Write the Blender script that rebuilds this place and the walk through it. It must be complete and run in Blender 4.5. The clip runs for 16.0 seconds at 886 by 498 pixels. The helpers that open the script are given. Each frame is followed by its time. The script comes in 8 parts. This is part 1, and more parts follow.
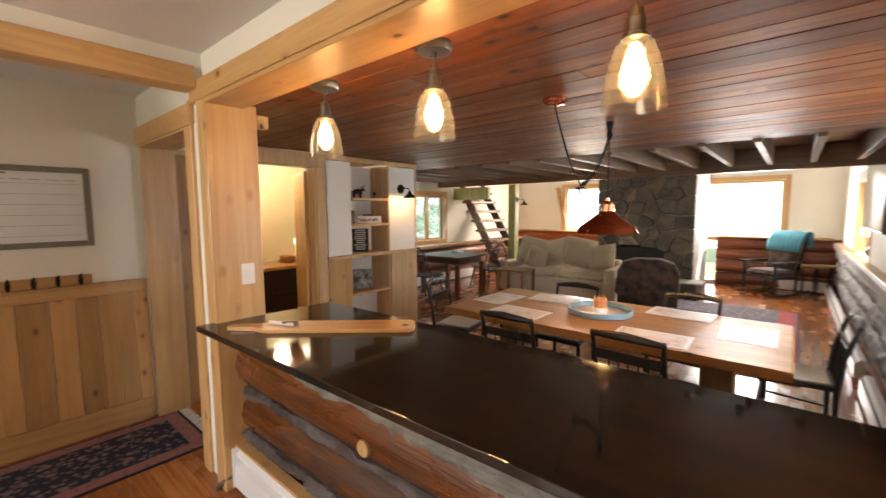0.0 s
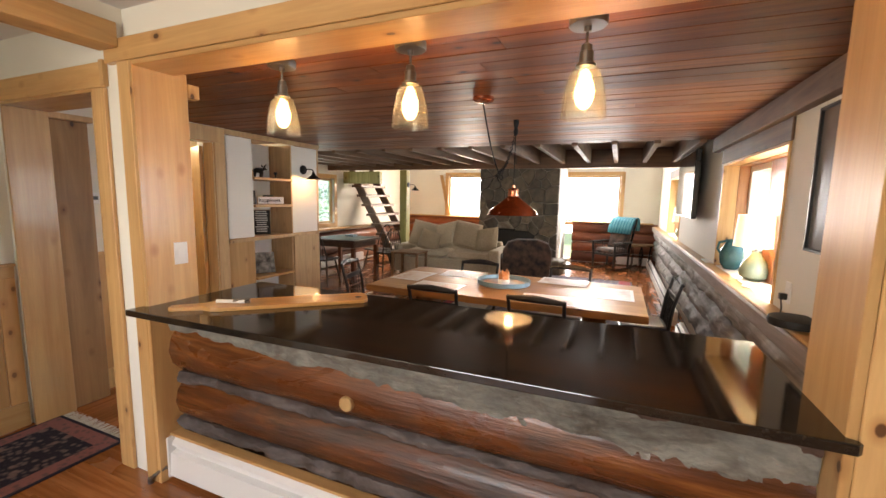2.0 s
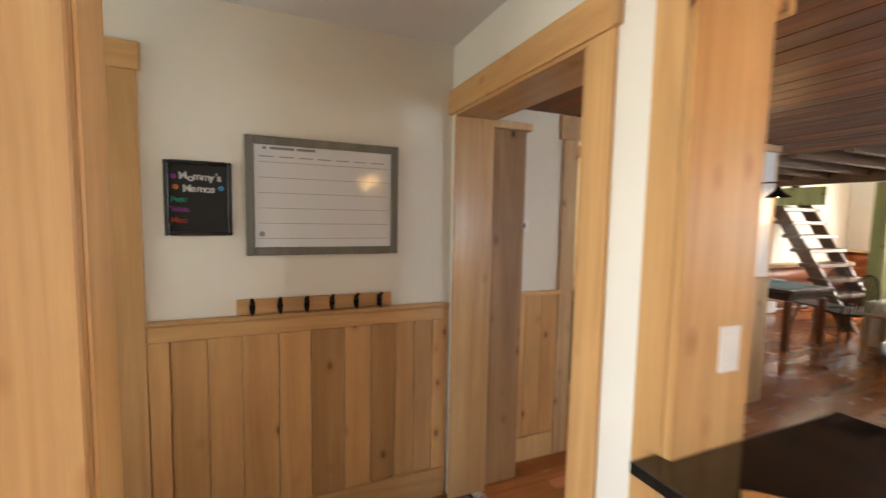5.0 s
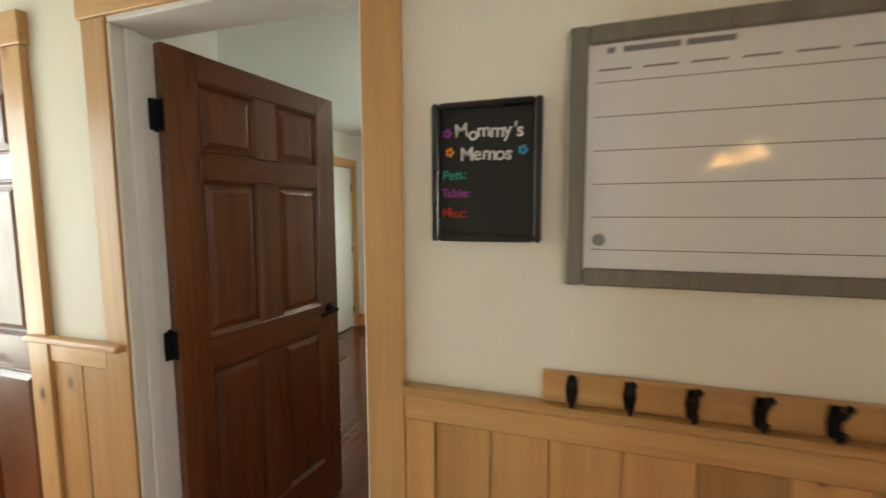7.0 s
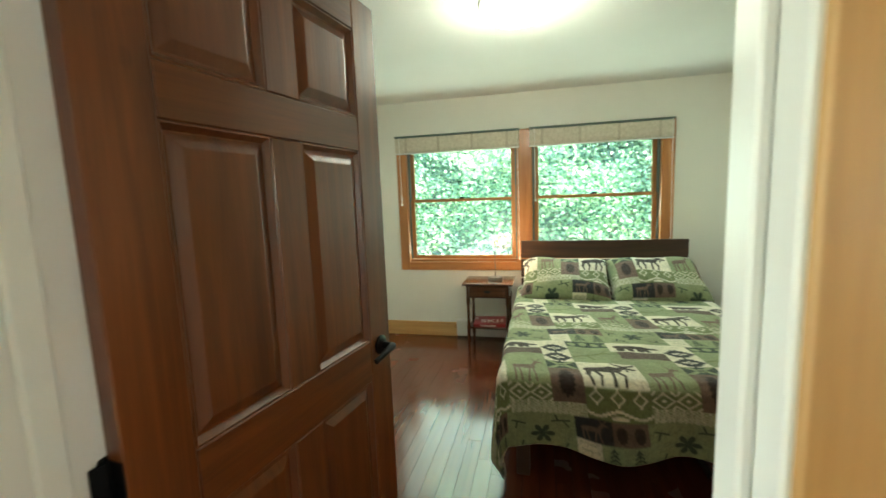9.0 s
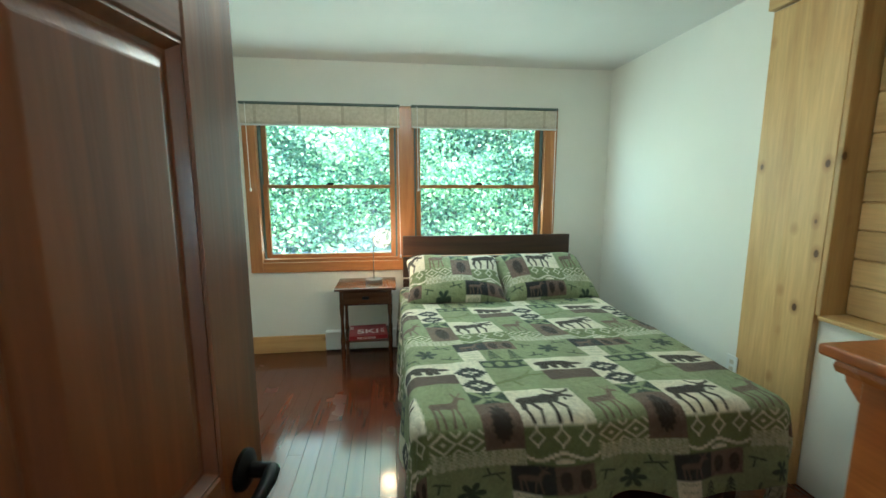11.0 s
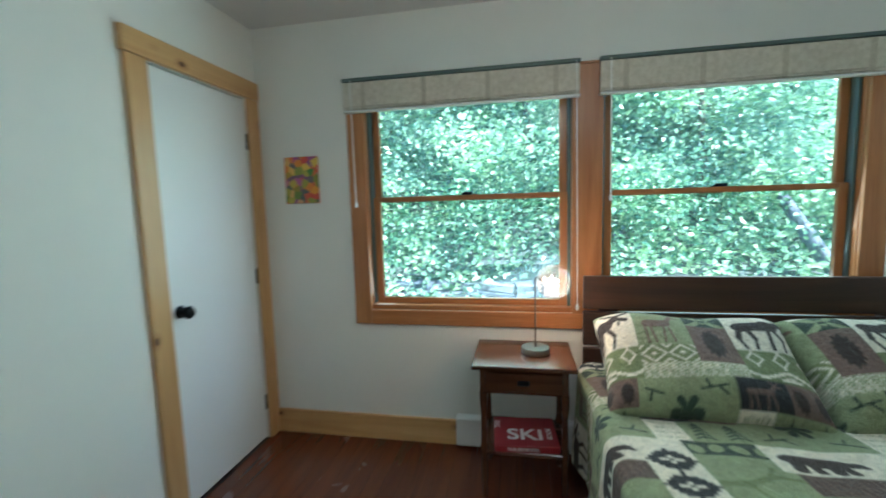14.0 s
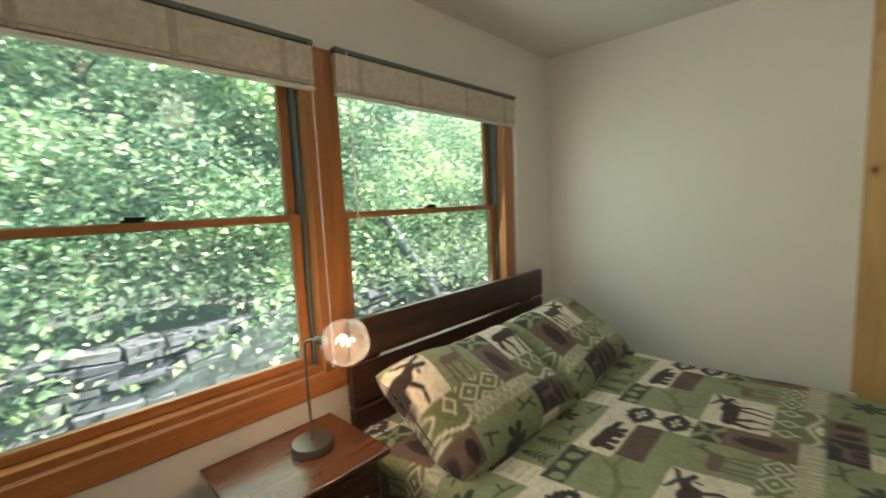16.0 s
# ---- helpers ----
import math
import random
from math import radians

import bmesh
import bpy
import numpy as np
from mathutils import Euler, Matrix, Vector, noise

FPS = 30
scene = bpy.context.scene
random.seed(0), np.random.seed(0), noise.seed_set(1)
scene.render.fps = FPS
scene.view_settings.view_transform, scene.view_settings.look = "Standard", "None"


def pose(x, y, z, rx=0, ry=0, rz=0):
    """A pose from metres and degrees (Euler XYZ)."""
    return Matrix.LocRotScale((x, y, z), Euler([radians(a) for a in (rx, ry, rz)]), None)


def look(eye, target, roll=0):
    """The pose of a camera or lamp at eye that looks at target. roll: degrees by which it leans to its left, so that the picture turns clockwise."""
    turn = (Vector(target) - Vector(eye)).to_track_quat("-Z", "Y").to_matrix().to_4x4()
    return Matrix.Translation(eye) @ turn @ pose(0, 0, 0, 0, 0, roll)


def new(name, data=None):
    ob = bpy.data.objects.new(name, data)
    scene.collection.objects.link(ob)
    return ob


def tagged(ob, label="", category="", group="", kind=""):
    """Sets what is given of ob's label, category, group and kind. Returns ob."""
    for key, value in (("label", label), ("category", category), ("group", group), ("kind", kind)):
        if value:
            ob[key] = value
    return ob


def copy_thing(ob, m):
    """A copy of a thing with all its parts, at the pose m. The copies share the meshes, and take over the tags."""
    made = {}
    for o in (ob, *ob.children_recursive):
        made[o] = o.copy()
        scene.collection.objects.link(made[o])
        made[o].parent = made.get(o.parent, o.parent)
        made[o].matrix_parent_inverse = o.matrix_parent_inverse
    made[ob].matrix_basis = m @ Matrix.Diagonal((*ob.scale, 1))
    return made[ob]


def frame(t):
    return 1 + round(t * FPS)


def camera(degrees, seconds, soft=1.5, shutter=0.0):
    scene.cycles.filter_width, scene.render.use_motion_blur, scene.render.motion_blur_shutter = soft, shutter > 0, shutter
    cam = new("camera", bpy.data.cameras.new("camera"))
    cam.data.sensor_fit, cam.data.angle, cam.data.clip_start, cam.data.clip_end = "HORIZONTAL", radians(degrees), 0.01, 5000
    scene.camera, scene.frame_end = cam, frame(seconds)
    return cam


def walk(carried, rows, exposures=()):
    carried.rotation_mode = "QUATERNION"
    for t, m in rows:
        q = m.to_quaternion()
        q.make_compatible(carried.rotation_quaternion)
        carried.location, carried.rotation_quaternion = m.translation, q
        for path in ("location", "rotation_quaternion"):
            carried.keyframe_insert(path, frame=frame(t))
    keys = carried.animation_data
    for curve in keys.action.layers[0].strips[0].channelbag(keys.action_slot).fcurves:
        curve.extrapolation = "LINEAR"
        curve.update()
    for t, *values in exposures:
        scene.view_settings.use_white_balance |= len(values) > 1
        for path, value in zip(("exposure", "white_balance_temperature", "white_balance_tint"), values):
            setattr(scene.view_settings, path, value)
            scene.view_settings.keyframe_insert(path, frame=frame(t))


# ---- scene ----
# camera and walk
cam = camera(94.3, 16.0, 1.5, 0.45)
PATH = [
    (0, (0.182, 0.017, 1.563), (-1.113, 1.53, 1.377), -0.3),
    (0.5, (0.186, -0.112, 1.563), (-0.884, 1.564, 1.352), 0.3),
    (1, (0.114, -0.233, 1.551), (-0.797, 1.533, 1.325), 0.6),
    (1.5, (0.042, -0.345, 1.537), (-0.77, 1.468, 1.3), 0.9),
    (2, (-0.015, -0.405, 1.536), (-0.788, 1.422, 1.286), 1.1),
    (2.5, (-0.133, -0.392, 1.517), (-0.949, 1.418, 1.27), 1.3),
    (3, (-0.358, -0.324, 1.501), (-1.306, 1.422, 1.272), 1.3),
    (3.5, (-0.616, -0.263, 1.512), (-1.785, 1.347, 1.304), 0.9),
    (4, (-0.932, -0.19, 1.514), (-2.334, 1.225, 1.322), 1.0),
    (4.5, (-1.223, -0.11, 1.529), (-2.859, 1.03, 1.365), 1.0),
    (5, (-1.513, 0.01, 1.523), (-3.347, 0.793, 1.367), 1.1),
    (5.2, (-1.625, 0.026, 1.533), (-3.506, 0.69, 1.382), 1.2),
    (7.3, (-2.709, -0.116, 1.491), (-4.544, -0.887, 1.296), -0.5),
    (7.5, (-2.784, -0.167, 1.495), (-4.586, -1.011, 1.292), -0.8),
    (8, (-2.929, -0.353, 1.476), (-4.723, -1.211, 1.265), -1.4),
    (8.5, (-3.049, -0.576, 1.484), (-4.906, -1.285, 1.263), -1.8),
    (9, (-3.168, -0.725, 1.465), (-5.099, -1.185, 1.219), -2.1),
    (9.5, (-3.299, -0.828, 1.476), (-5.27, -1.018, 1.198), -1.8),
    (10, (-3.434, -0.906, 1.476), (-5.409, -0.798, 1.18), -1.3),
    (10.2, (-3.492, -0.932, 1.472), (-5.453, -0.703, 1.153), -0.5),
    (12.3, (-4.236, -1.009, 1.394), (-6.208, -0.801, 1.13), 0.9),
    (12.5, (-4.32, -0.995, 1.411), (-6.303, -0.967, 1.149), 1.1),
    (13, (-4.529, -1.071, 1.401), (-6.474, -1.456, 1.138), 1.0),
    (13.5, (-4.772, -1.214, 1.402), (-6.677, -1.764, 1.141), -0.2),
    (14, (-5.064, -1.216, 1.395), (-7.018, -1.584, 1.187), -1.6),
    (14.5, (-5.432, -1.271, 1.431), (-7.42, -1.196, 1.227), -2.3),
    (15, (-5.671, -1.394, 1.45), (-7.577, -0.823, 1.245), -2.8),
    (15.5, (-5.834, -1.607, 1.47), (-7.518, -0.553, 1.241), -2.9),
    (16, (-5.818, -1.765, 1.469), (-7.197, -0.332, 1.253), -2.5),
]

EXPOSURES = [
    (0.0, 2.66, 6850, 15), (3.0, 2.66, 6800, 14), (4.0, 2.8, 6950, 13), (5.0, 2.92, 6200, 10), (7.5, 3.0, 6600, 2), (8.4, 3.2, 6900, -4), (9.0, 3.3, 6500, -10),
    (10.2, 3.25, 5900, -11), (12.5, 2.75, 5030, -4), (14.5, 2.45, 5150, 0), (15.2, 2.25, 5900, 2), (16.0, 2.12, 7200, 12),
]
walk(cam, [(t, look(eye, target, roll)) for t, eye, target, roll in PATH], EXPOSURES)

# world, sun and the larger lights
SUN_UP, SUN_ROUND = radians(48), radians(38)
sun_way = Vector((math.sin(SUN_ROUND) * math.cos(SUN_UP), math.cos(SUN_ROUND) * math.cos(SUN_UP), math.sin(SUN_UP)))
world = bpy.data.worlds.new("world")
scene.world = world
world.use_nodes = True
wn = world.node_tree
sky = wn.nodes.new("ShaderNodeTexSky")
sky.sky_type, sky.sun_disc = "NISHITA", False
sky.sun_elevation, sky.sun_rotation = SUN_UP, SUN_ROUND
wn.links.new(sky.outputs[0], wn.nodes["Background"].inputs[0])
wn.nodes["Background"].inputs[1].default_value = 0.15


def lamp(name, kind, power, colour, m, size=0.05, size_y=None, angle=None):
    data = bpy.data.lights.new(name, kind)
    data.energy, data.color = power, colour
    if kind == "AREA":
        data.shape, data.size, data.size_y = "RECTANGLE", size, size_y or size
    elif kind == "SUN":
        data.angle = angle
    else:
        data.shadow_soft_size = size
    ob = new(name, data)
    ob.matrix_world = m
    return ob


WARM, DAYLIGHT = (1.0, 0.55, 0.21), (1.0, 0.96, 0.89)
lamp("sun", "SUN", 5.0, (1.0, 0.95, 0.86), look(sun_way * 30, (0, 0, 0)), angle=radians(0.6))
# daylight that enters by the kitchen's own window, behind the walker
lamp("kitchen_daylight", "AREA", 14, DAYLIGHT, look((-1.0, -3.12, 1.55), (-0.7, 2, 1.3)), 2.0, 1.1)
lamp("living_daylight", "AREA", 20, (1.0, 0.97, 0.92), look((-0.6, 10.36, 1.6), (-0.9, 4, 1.0)), 1.2, 1.1)
lamp("living_corner_daylight", "AREA", 26, (1.0, 0.9, 0.75), look((-3.7, 10.36, 1.6), (-3.4, 4, 1.0)), 0.8, 1.0)
lamp("living_side_daylight", "AREA", 6, (0.82, 0.94, 1.0), look((1.108, 2.93, 1.42), (-3.6, 3.3, 1.0)), 0.58, 0.85)
lamp("living_far_side_daylight", "AREA", 8, DAYLIGHT, look((1.10, 7.6, 1.45), (-3.4, 6.8, 0.8)), 1.3, 0.9)
lamp("living_west_daylight", "AREA", 1.2, (0.93, 1.0, 0.95), look((-5.78, 6.55, 1.42), (-2.5, 6.4, 0.6)), 0.85, 0.85)
# fill added for the hall, in an assumed opening out of view
lamp("hall_daylight", "AREA", 3.5, DAYLIGHT, look((-2.9, -3.14, 1.35), (-3.4, 0.4, 1.35)), 0.8, 1.5)
for y0 in (-1.62, -0.06):
    lamp("bedroom_window_daylight", "AREA", 1.7, (0.86, 1.0, 0.92), look((-7.31, y0, 1.40), (-4.0, y0 + 0.2, 0.9)), 1.2, 1.15)


# materials
class Nodes:
    """A short hand for node materials."""

    def __init__(self, name):
        self.m = bpy.data.materials.new(name)
        self.m.use_nodes = True
        self.t = self.m.node_tree
        self.bsdf = self.t.nodes["Principled BSDF"]
        self.out = self.t.nodes["Material Output"]

    def add(self, kind, **values):
        n = self.t.nodes.new(kind)
        for k, v in values.items():
            if k.startswith("i_"):
                key = k[2:].replace("_", " ")
                n.inputs[int(key) if key.isdigit() else key].default_value = v
            elif k == "blend_type":
                n.blend_type = v
            elif k == "operation":
                n.operation = v
            elif k == "feature":
                n.feature = v
        return n

    def link(self, a, b):
        self.t.links.new(a, b)

    def coords(self, stretch=(1, 1, 1), spread=23.0, island=False):
        c = self.add("ShaderNodeTexCoord")
        mp = self.add("ShaderNodeMapping", i_Scale=stretch)
        if island:
            r = self.add("ShaderNodeNewGeometry").outputs["Random Per Island"]
        else:
            r = self.add("ShaderNodeObjectInfo").outputs["Random"]
        mul = self.add("ShaderNodeMath", operation="MULTIPLY", i_1=spread)
        self.link(r, mul.inputs[0])
        self.link(c.outputs["Object"], mp.inputs["Vector"])
        off = self.add("ShaderNodeVectorMath", operation="ADD")
        self.link(mp.outputs[0], off.inputs[0])
        self.link(mul.outputs[0], off.inputs[1])
        return off.outputs[0], r

    def noise(self, vec, scale, detail=4.0, rough=0.55, twist=0.0):
        n = self.add("ShaderNodeTexNoise", i_Scale=scale, i_Detail=detail, i_Roughness=rough, i_Distortion=twist)
        self.link(vec, n.inputs["Vector"])
        return n.outputs["Fac"]

    def ramp(self, fac, stops):
        n = self.add("ShaderNodeValToRGB")
        els = n.color_ramp.elements
        while len(els) < len(stops):
            els.new(0.5)
        for e, (p, c) in zip(els, stops):
            e.position, e.color = p, (*c[:3], 1) if len(c) == 3 else c
        self.link(fac, n.inputs[0])
        return n.outputs[0]

    def mix(self, a, b, fac, how="MIX"):
        n = self.add("ShaderNodeMixRGB", blend_type=how)
        for v, s in ((fac, n.inputs[0]), (a, n.inputs[1]), (b, n.inputs[2])):
            if hasattr(v, "is_output"):
                self.link(v, s)
            elif isinstance(v, (int, float)):
                s.default_value = v
            else:
                s.default_value = (*v, 1)
        return n.outputs[0]

    def bump(self, fac, strength=0.2, depth=0.01):
        n = self.add("ShaderNodeBump", i_Strength=strength, i_Distance=depth)
        self.link(fac, n.inputs["Height"])
        self.link(n.outputs[0], self.bsdf.inputs["Normal"])
        return n

    def finish(self, colour=None, rough=0.5, metal=0.0, **more):
        b = self.bsdf.inputs
        if colour is not None:
            if hasattr(colour, "is_output"):
                self.link(colour, b["Base Color"])
            else:
                b["Base Color"].default_value = (*colour, 1)
        if hasattr(rough, "is_output"):
            self.link(rough, b["Roughness"])
        else:
            b["Roughness"].default_value = rough
        b["Metallic"].default_value = metal
        for k, v in more.items():
            b[k.replace("_", " ")].default_value = v
        return self.m


def grey(v):
    return (v, v, v)


def wood(name, dark, light, along="Y", rough=0.45, knots=0.0, coat=0.0, cross=9.0, vary=0.25, island=False, bump=0.12, blotch=0.35, fibre=0.5):
    """Grained wood whose fibres run along one axis of the object."""
    n = Nodes(name)
    s = [cross, cross, cross]
    s["XYZ".index(along)] = cross * 0.06
    vec, rnd = n.coords(s, island=island)
    g = n.noise(vec, 1.3, 5, 0.6, 1.6)
    colour = n.ramp(g, [(0.3, dark), (0.68, light)])
    fine = n.noise(vec, 14.0, 3, 0.6)
    colour = n.mix(colour, n.ramp(fine, [(0.3, grey(0.72)), (0.7, grey(1.06))]), fibre, "MULTIPLY")
    wide, _ = n.coords((1.0, 1.0, 1.0), island=island)
    b = n.noise(wide, 2.2, 3, 0.5)
    colour = n.mix(colour, n.ramp(b, [(0.3, grey(0.75)), (0.7, grey(1.1))]), blotch, "MULTIPLY")
    if knots:
        k = [8.0, 8.0, 8.0]
        k["XYZ".index(along)] = 5.0
        kv, _ = n.coords(k, island=island)
        v = n.add("ShaderNodeTexVoronoi", i_Scale=1.0, i_Randomness=1.0)
        n.link(kv, v.inputs["Vector"])
        sep = n.add("ShaderNodeSeparateColor")
        n.link(v.outputs["Color"], sep.inputs[0])
        chosen = n.ramp(sep.outputs[0], [(0.30, grey(0.0)), (0.32, grey(knots))])
        halo = n.mix(chosen, n.ramp(v.outputs["Distance"], [(0.08, grey(0.75)), (0.24, grey(0.0))]), 1.0, "MULTIPLY")
        colour = n.mix(colour, (dark[0] * 0.62, dark[1] * 0.48, dark[2] * 0.38), halo)
        heart = n.mix(chosen, n.ramp(v.outputs["Distance"], [(0.075, grey(1.0)), (0.105, grey(0.0))]), 1.0, "MULTIPLY")
        colour = n.mix(colour, (dark[0] * 0.14, dark[1] * 0.09, dark[2] * 0.08), heart)
    tint = n.ramp(rnd, [(0.0, grey(1 - vary)), (1.0, grey(1 + vary * 0.5))])
    colour = n.mix(colour, tint, 1.0, "MULTIPLY")
    n.bump(fine, bump, 0.004)
    r = n.ramp(b, [(0.3, grey(max(0.05, rough - 0.08))), (0.7, grey(min(1, rough + 0.1)))])
    return n.finish(colour, r, Coat_Weight=coat, Coat_Roughness=0.12)


def log_material():
    """Varnished old log: orange wood under dark bark remains, long checks and black weathering."""
    n = Nodes("varnished_log")
    vec, _ = n.coords((0.5, 6.0, 6.0))
    g = n.noise(vec, 1.2, 5, 0.62, 1.2)
    c = n.ramp(g, [(0.30, (0.040, 0.013, 0.005)), (0.5, (0.14, 0.042, 0.011)), (0.72, (0.33, 0.125, 0.032))])
    fine = n.noise(vec, 9.0, 4, 0.65)
    c = n.mix(c, n.ramp(fine, [(0.35, grey(0.62)), (0.65, grey(1.12))]), 0.6, "MULTIPLY")
    patch, _ = n.coords((0.7, 2.6, 2.6))
    p = n.noise(patch, 1.7, 6, 0.62, 0.7)
    c = n.mix(c, n.ramp(fine, [(0.3, (0.020, 0.013, 0.010)), (0.7, (0.085, 0.056, 0.040))]), n.ramp(p, [(0.50, grey(0.0)), (0.62, grey(0.85))]))
    n.bump(n.mix(p, fine, 0.5), 0.8, 0.02)
    return n.finish(c, n.ramp(p, [(0.45, grey(0.24)), (0.62, grey(0.5))]), Coat_Weight=0.25, Coat_Roughness=0.15)


def paint(name, colour, rough=0.6, mottle=0.05, bump=0.05, scale=1.4):
    n = Nodes(name)
    vec, _ = n.coords()
    a = n.noise(vec, scale, 3)
    f = n.noise(vec, 90.0, 3)
    c = n.mix(colour, n.ramp(a, [(0.3, grey(1 - mottle * 2)), (0.7, grey(1.0))]), 1.0, "MULTIPLY")
    n.bump(f, bump, 0.002)
    return n.finish(c, n.ramp(a, [(0.3, grey(max(0.03, rough - 0.06))), (0.7, grey(rough + 0.06))]))


def metal(name, colour, rough=0.3, scuff=0.15):
    n = Nodes(name)
    vec, _ = n.coords()
    a = n.noise(vec, 18.0, 4)
    c = n.mix(colour, n.ramp(a, [(0.35, grey(1 - scuff)), (0.65, grey(1.0))]), 1.0, "MULTIPLY")
    return n.finish(c, n.ramp(a, [(0.3, grey(rough)), (0.7, grey(rough + 0.12))]), 1.0)


def cloth(name, a, b, scale=60.0, rough=0.9, bump=0.35):
    n = Nodes(name)
    vec, _ = n.coords()
    f = n.noise(vec, scale, 3)
    g = n.noise(vec, 3.0, 3)
    c = n.mix(n.ramp(f, [(0.35, a), (0.65, b)]), n.ramp(g, [(0.3, grey(0.82)), (0.7, grey(1.05))]), 0.6, "MULTIPLY")
    n.bump(f, bump, 0.006)
    return n.finish(c, rough, Sheen_Weight=0.15)


def glow(name, colour, strength, base=(0.8, 0.8, 0.8)):
    n = Nodes(name)
    return n.finish(base, 0.4, Emission_Color=(*colour, 1), Emission_Strength=strength)


def pane_glass(name, tint=(1, 1, 1), gloss=0.012, rim=0.5, haze=0.0):
    n = Nodes(name)
    clear = n.add("ShaderNodeBsdfTransparent")
    clear.inputs[0].default_value = (*tint, 1)
    shine = n.add("ShaderNodeBsdfGlossy", i_Roughness=0.02)
    edge = n.add("ShaderNodeLayerWeight", i_Blend=0.12)
    part_ = n.add("ShaderNodeMath", operation="MULTIPLY_ADD", i_1=rim, i_2=gloss)
    n.link(edge.outputs["Facing"], part_.inputs[0])
    m = n.add("ShaderNodeMixShader")
    n.link(part_.outputs[0], m.inputs[0])
    n.link(clear.outputs[0], m.inputs[1])
    n.link(shine.outputs[0], m.inputs[2])
    # milky share that paints veiling haze and glow onto clear glass
    veil = n.add("ShaderNodeBsdfTranslucent")
    veil.inputs[0].default_value = (0.8, 0.9, 0.92, 1)
    whole = n.add("ShaderNodeMixShader", i_0=haze)
    n.link(m.outputs[0], whole.inputs[1])
    n.link(veil.outputs[0], whole.inputs[2])
    n.link(whole.outputs[0], n.out.inputs["Surface"])
    return n.m


PINE_D, PINE_L = (0.53, 0.29, 0.105), (0.67, 0.415, 0.175)
M = {}
M["pine_z"] = wood("pine_upright", PINE_D, PINE_L, "Z", 0.38, 0.9, 0.1, cross=7, vary=0.14, fibre=0.25)
M["pine_y"] = wood("pine_lengthwise", PINE_D, PINE_L, "Y", 0.38, 0.9, 0.1, cross=7, vary=0.14, fibre=0.25)
M["pine_x"] = wood("pine_crosswise", PINE_D, PINE_L, "X", 0.38, 0.9, 0.1, cross=7, vary=0.14, fibre=0.25)
M["wainscot"] = wood("wainscot_board", (0.47, 0.245, 0.085), (0.66, 0.39, 0.155), "Z", 0.4, 0.6, 0.1, cross=4, vary=0.3, fibre=0.25)
M["pale_pine"] = wood("pale_pine", (0.54, 0.33, 0.13), (0.72, 0.49, 0.225), "X", 0.45, 0.9, 0.0, cross=6, vary=0.16)
M["pale_pine_z"] = wood("pale_pine_upright", (0.52, 0.31, 0.12), (0.70, 0.47, 0.21), "Z", 0.45, 0.9, 0.0, cross=6, vary=0.16)
M["shelf_pine"] = wood("shelf_pine", (0.50, 0.31, 0.15), (0.68, 0.46, 0.24), "Z", 0.45, 0.5, 0.0, cross=6, vary=0.12)
M["rustic"] = wood("rustic_board", (0.20, 0.10, 0.042), (0.36, 0.20, 0.09), "Z", 0.55, 1.0, cross=6, blotch=0.8)
M["knotty_plank"] = wood("knotty_aged_plank", (0.25, 0.13, 0.05), (0.42, 0.24, 0.10), "Z", 0.55, 1.0, cross=5, blotch=0.7, fibre=0.3)
M["fir_z"] = wood("window_fir_upright", (0.36, 0.135, 0.042), (0.50, 0.22, 0.075), "Z", 0.35, 0.3, 0.15, cross=9, vary=0.12)
M["fir_y"] = wood("window_fir", (0.36, 0.135, 0.042), (0.50, 0.22, 0.075), "Y", 0.35, 0.3, 0.15, cross=9, vary=0.12)
M["ceil_plank"] = wood("ceiling_plank", (0.105, 0.025, 0.005), (0.29, 0.09, 0.0175), "X", 0.5, 1.0, 0.0, cross=6, vary=0.38, island=True, fibre=0.8, bump=0.2)
M["ceil_plank"].node_tree.nodes["Principled BSDF"].inputs["Specular IOR Level"].default_value = 0.32
M["beam"] = wood("ceiling_joist", (0.095, 0.048, 0.023), (0.21, 0.115, 0.058), "Y", 0.55, 0.4, cross=7, vary=0.2)
M["beam_x"] = wood("cross_beam", (0.13, 0.06, 0.027), (0.27, 0.14, 0.066), "X", 0.5, 0.4, cross=7, vary=0.2)
M["oak_floor"] = wood("floor_plank", (0.28, 0.085, 0.022), (0.47, 0.175, 0.05), "X", 0.22, 0.0, 0.35, cross=10, vary=0.22, bump=0.05)
M["oak_floor_y"] = wood("floor_plank_lengthwise", (0.28, 0.085, 0.022), (0.47, 0.175, 0.05), "Y", 0.22, 0.0, 0.35, cross=10, vary=0.22, island=True, bump=0.05)
M["red_floor"] = wood("bedroom_floor_plank", (0.088, 0.020, 0.0075), (0.135, 0.033, 0.012), "X", 0.19, 0.0, 0.3, cross=6, vary=0.08, bump=0.01, fibre=0.2)
M["under"] = paint("subfloor", (0.03, 0.015, 0.01), 0.9)
M["wall"] = paint("wall_paint", (0.80, 0.77, 0.68), 0.7, 0.03)
M["bed_wall"] = paint("bedroom_wall_paint", (0.80, 0.79, 0.74), 0.65, 0.03)
M["ceil"] = paint("ceiling_paint", (0.72, 0.71, 0.70), 0.8, 0.03)
M["white"] = paint("white_enamel", (0.80, 0.80, 0.79), 0.35, 0.02)
M["yellow_wall"] = paint("cream_wall_paint", (0.80, 0.70, 0.45), 0.7, 0.03)
M["door"] = wood("door_mahogany", (0.078, 0.019, 0.0045), (0.175, 0.049, 0.0115), "Z", 0.36, 0.15, 0.15, cross=9, vary=0.1)
M["door_x"] = wood("door_mahogany_rail", (0.08, 0.022, 0.006), (0.18, 0.057, 0.015), "Y", 0.42, 0.0, 0.08, cross=9, vary=0.1)
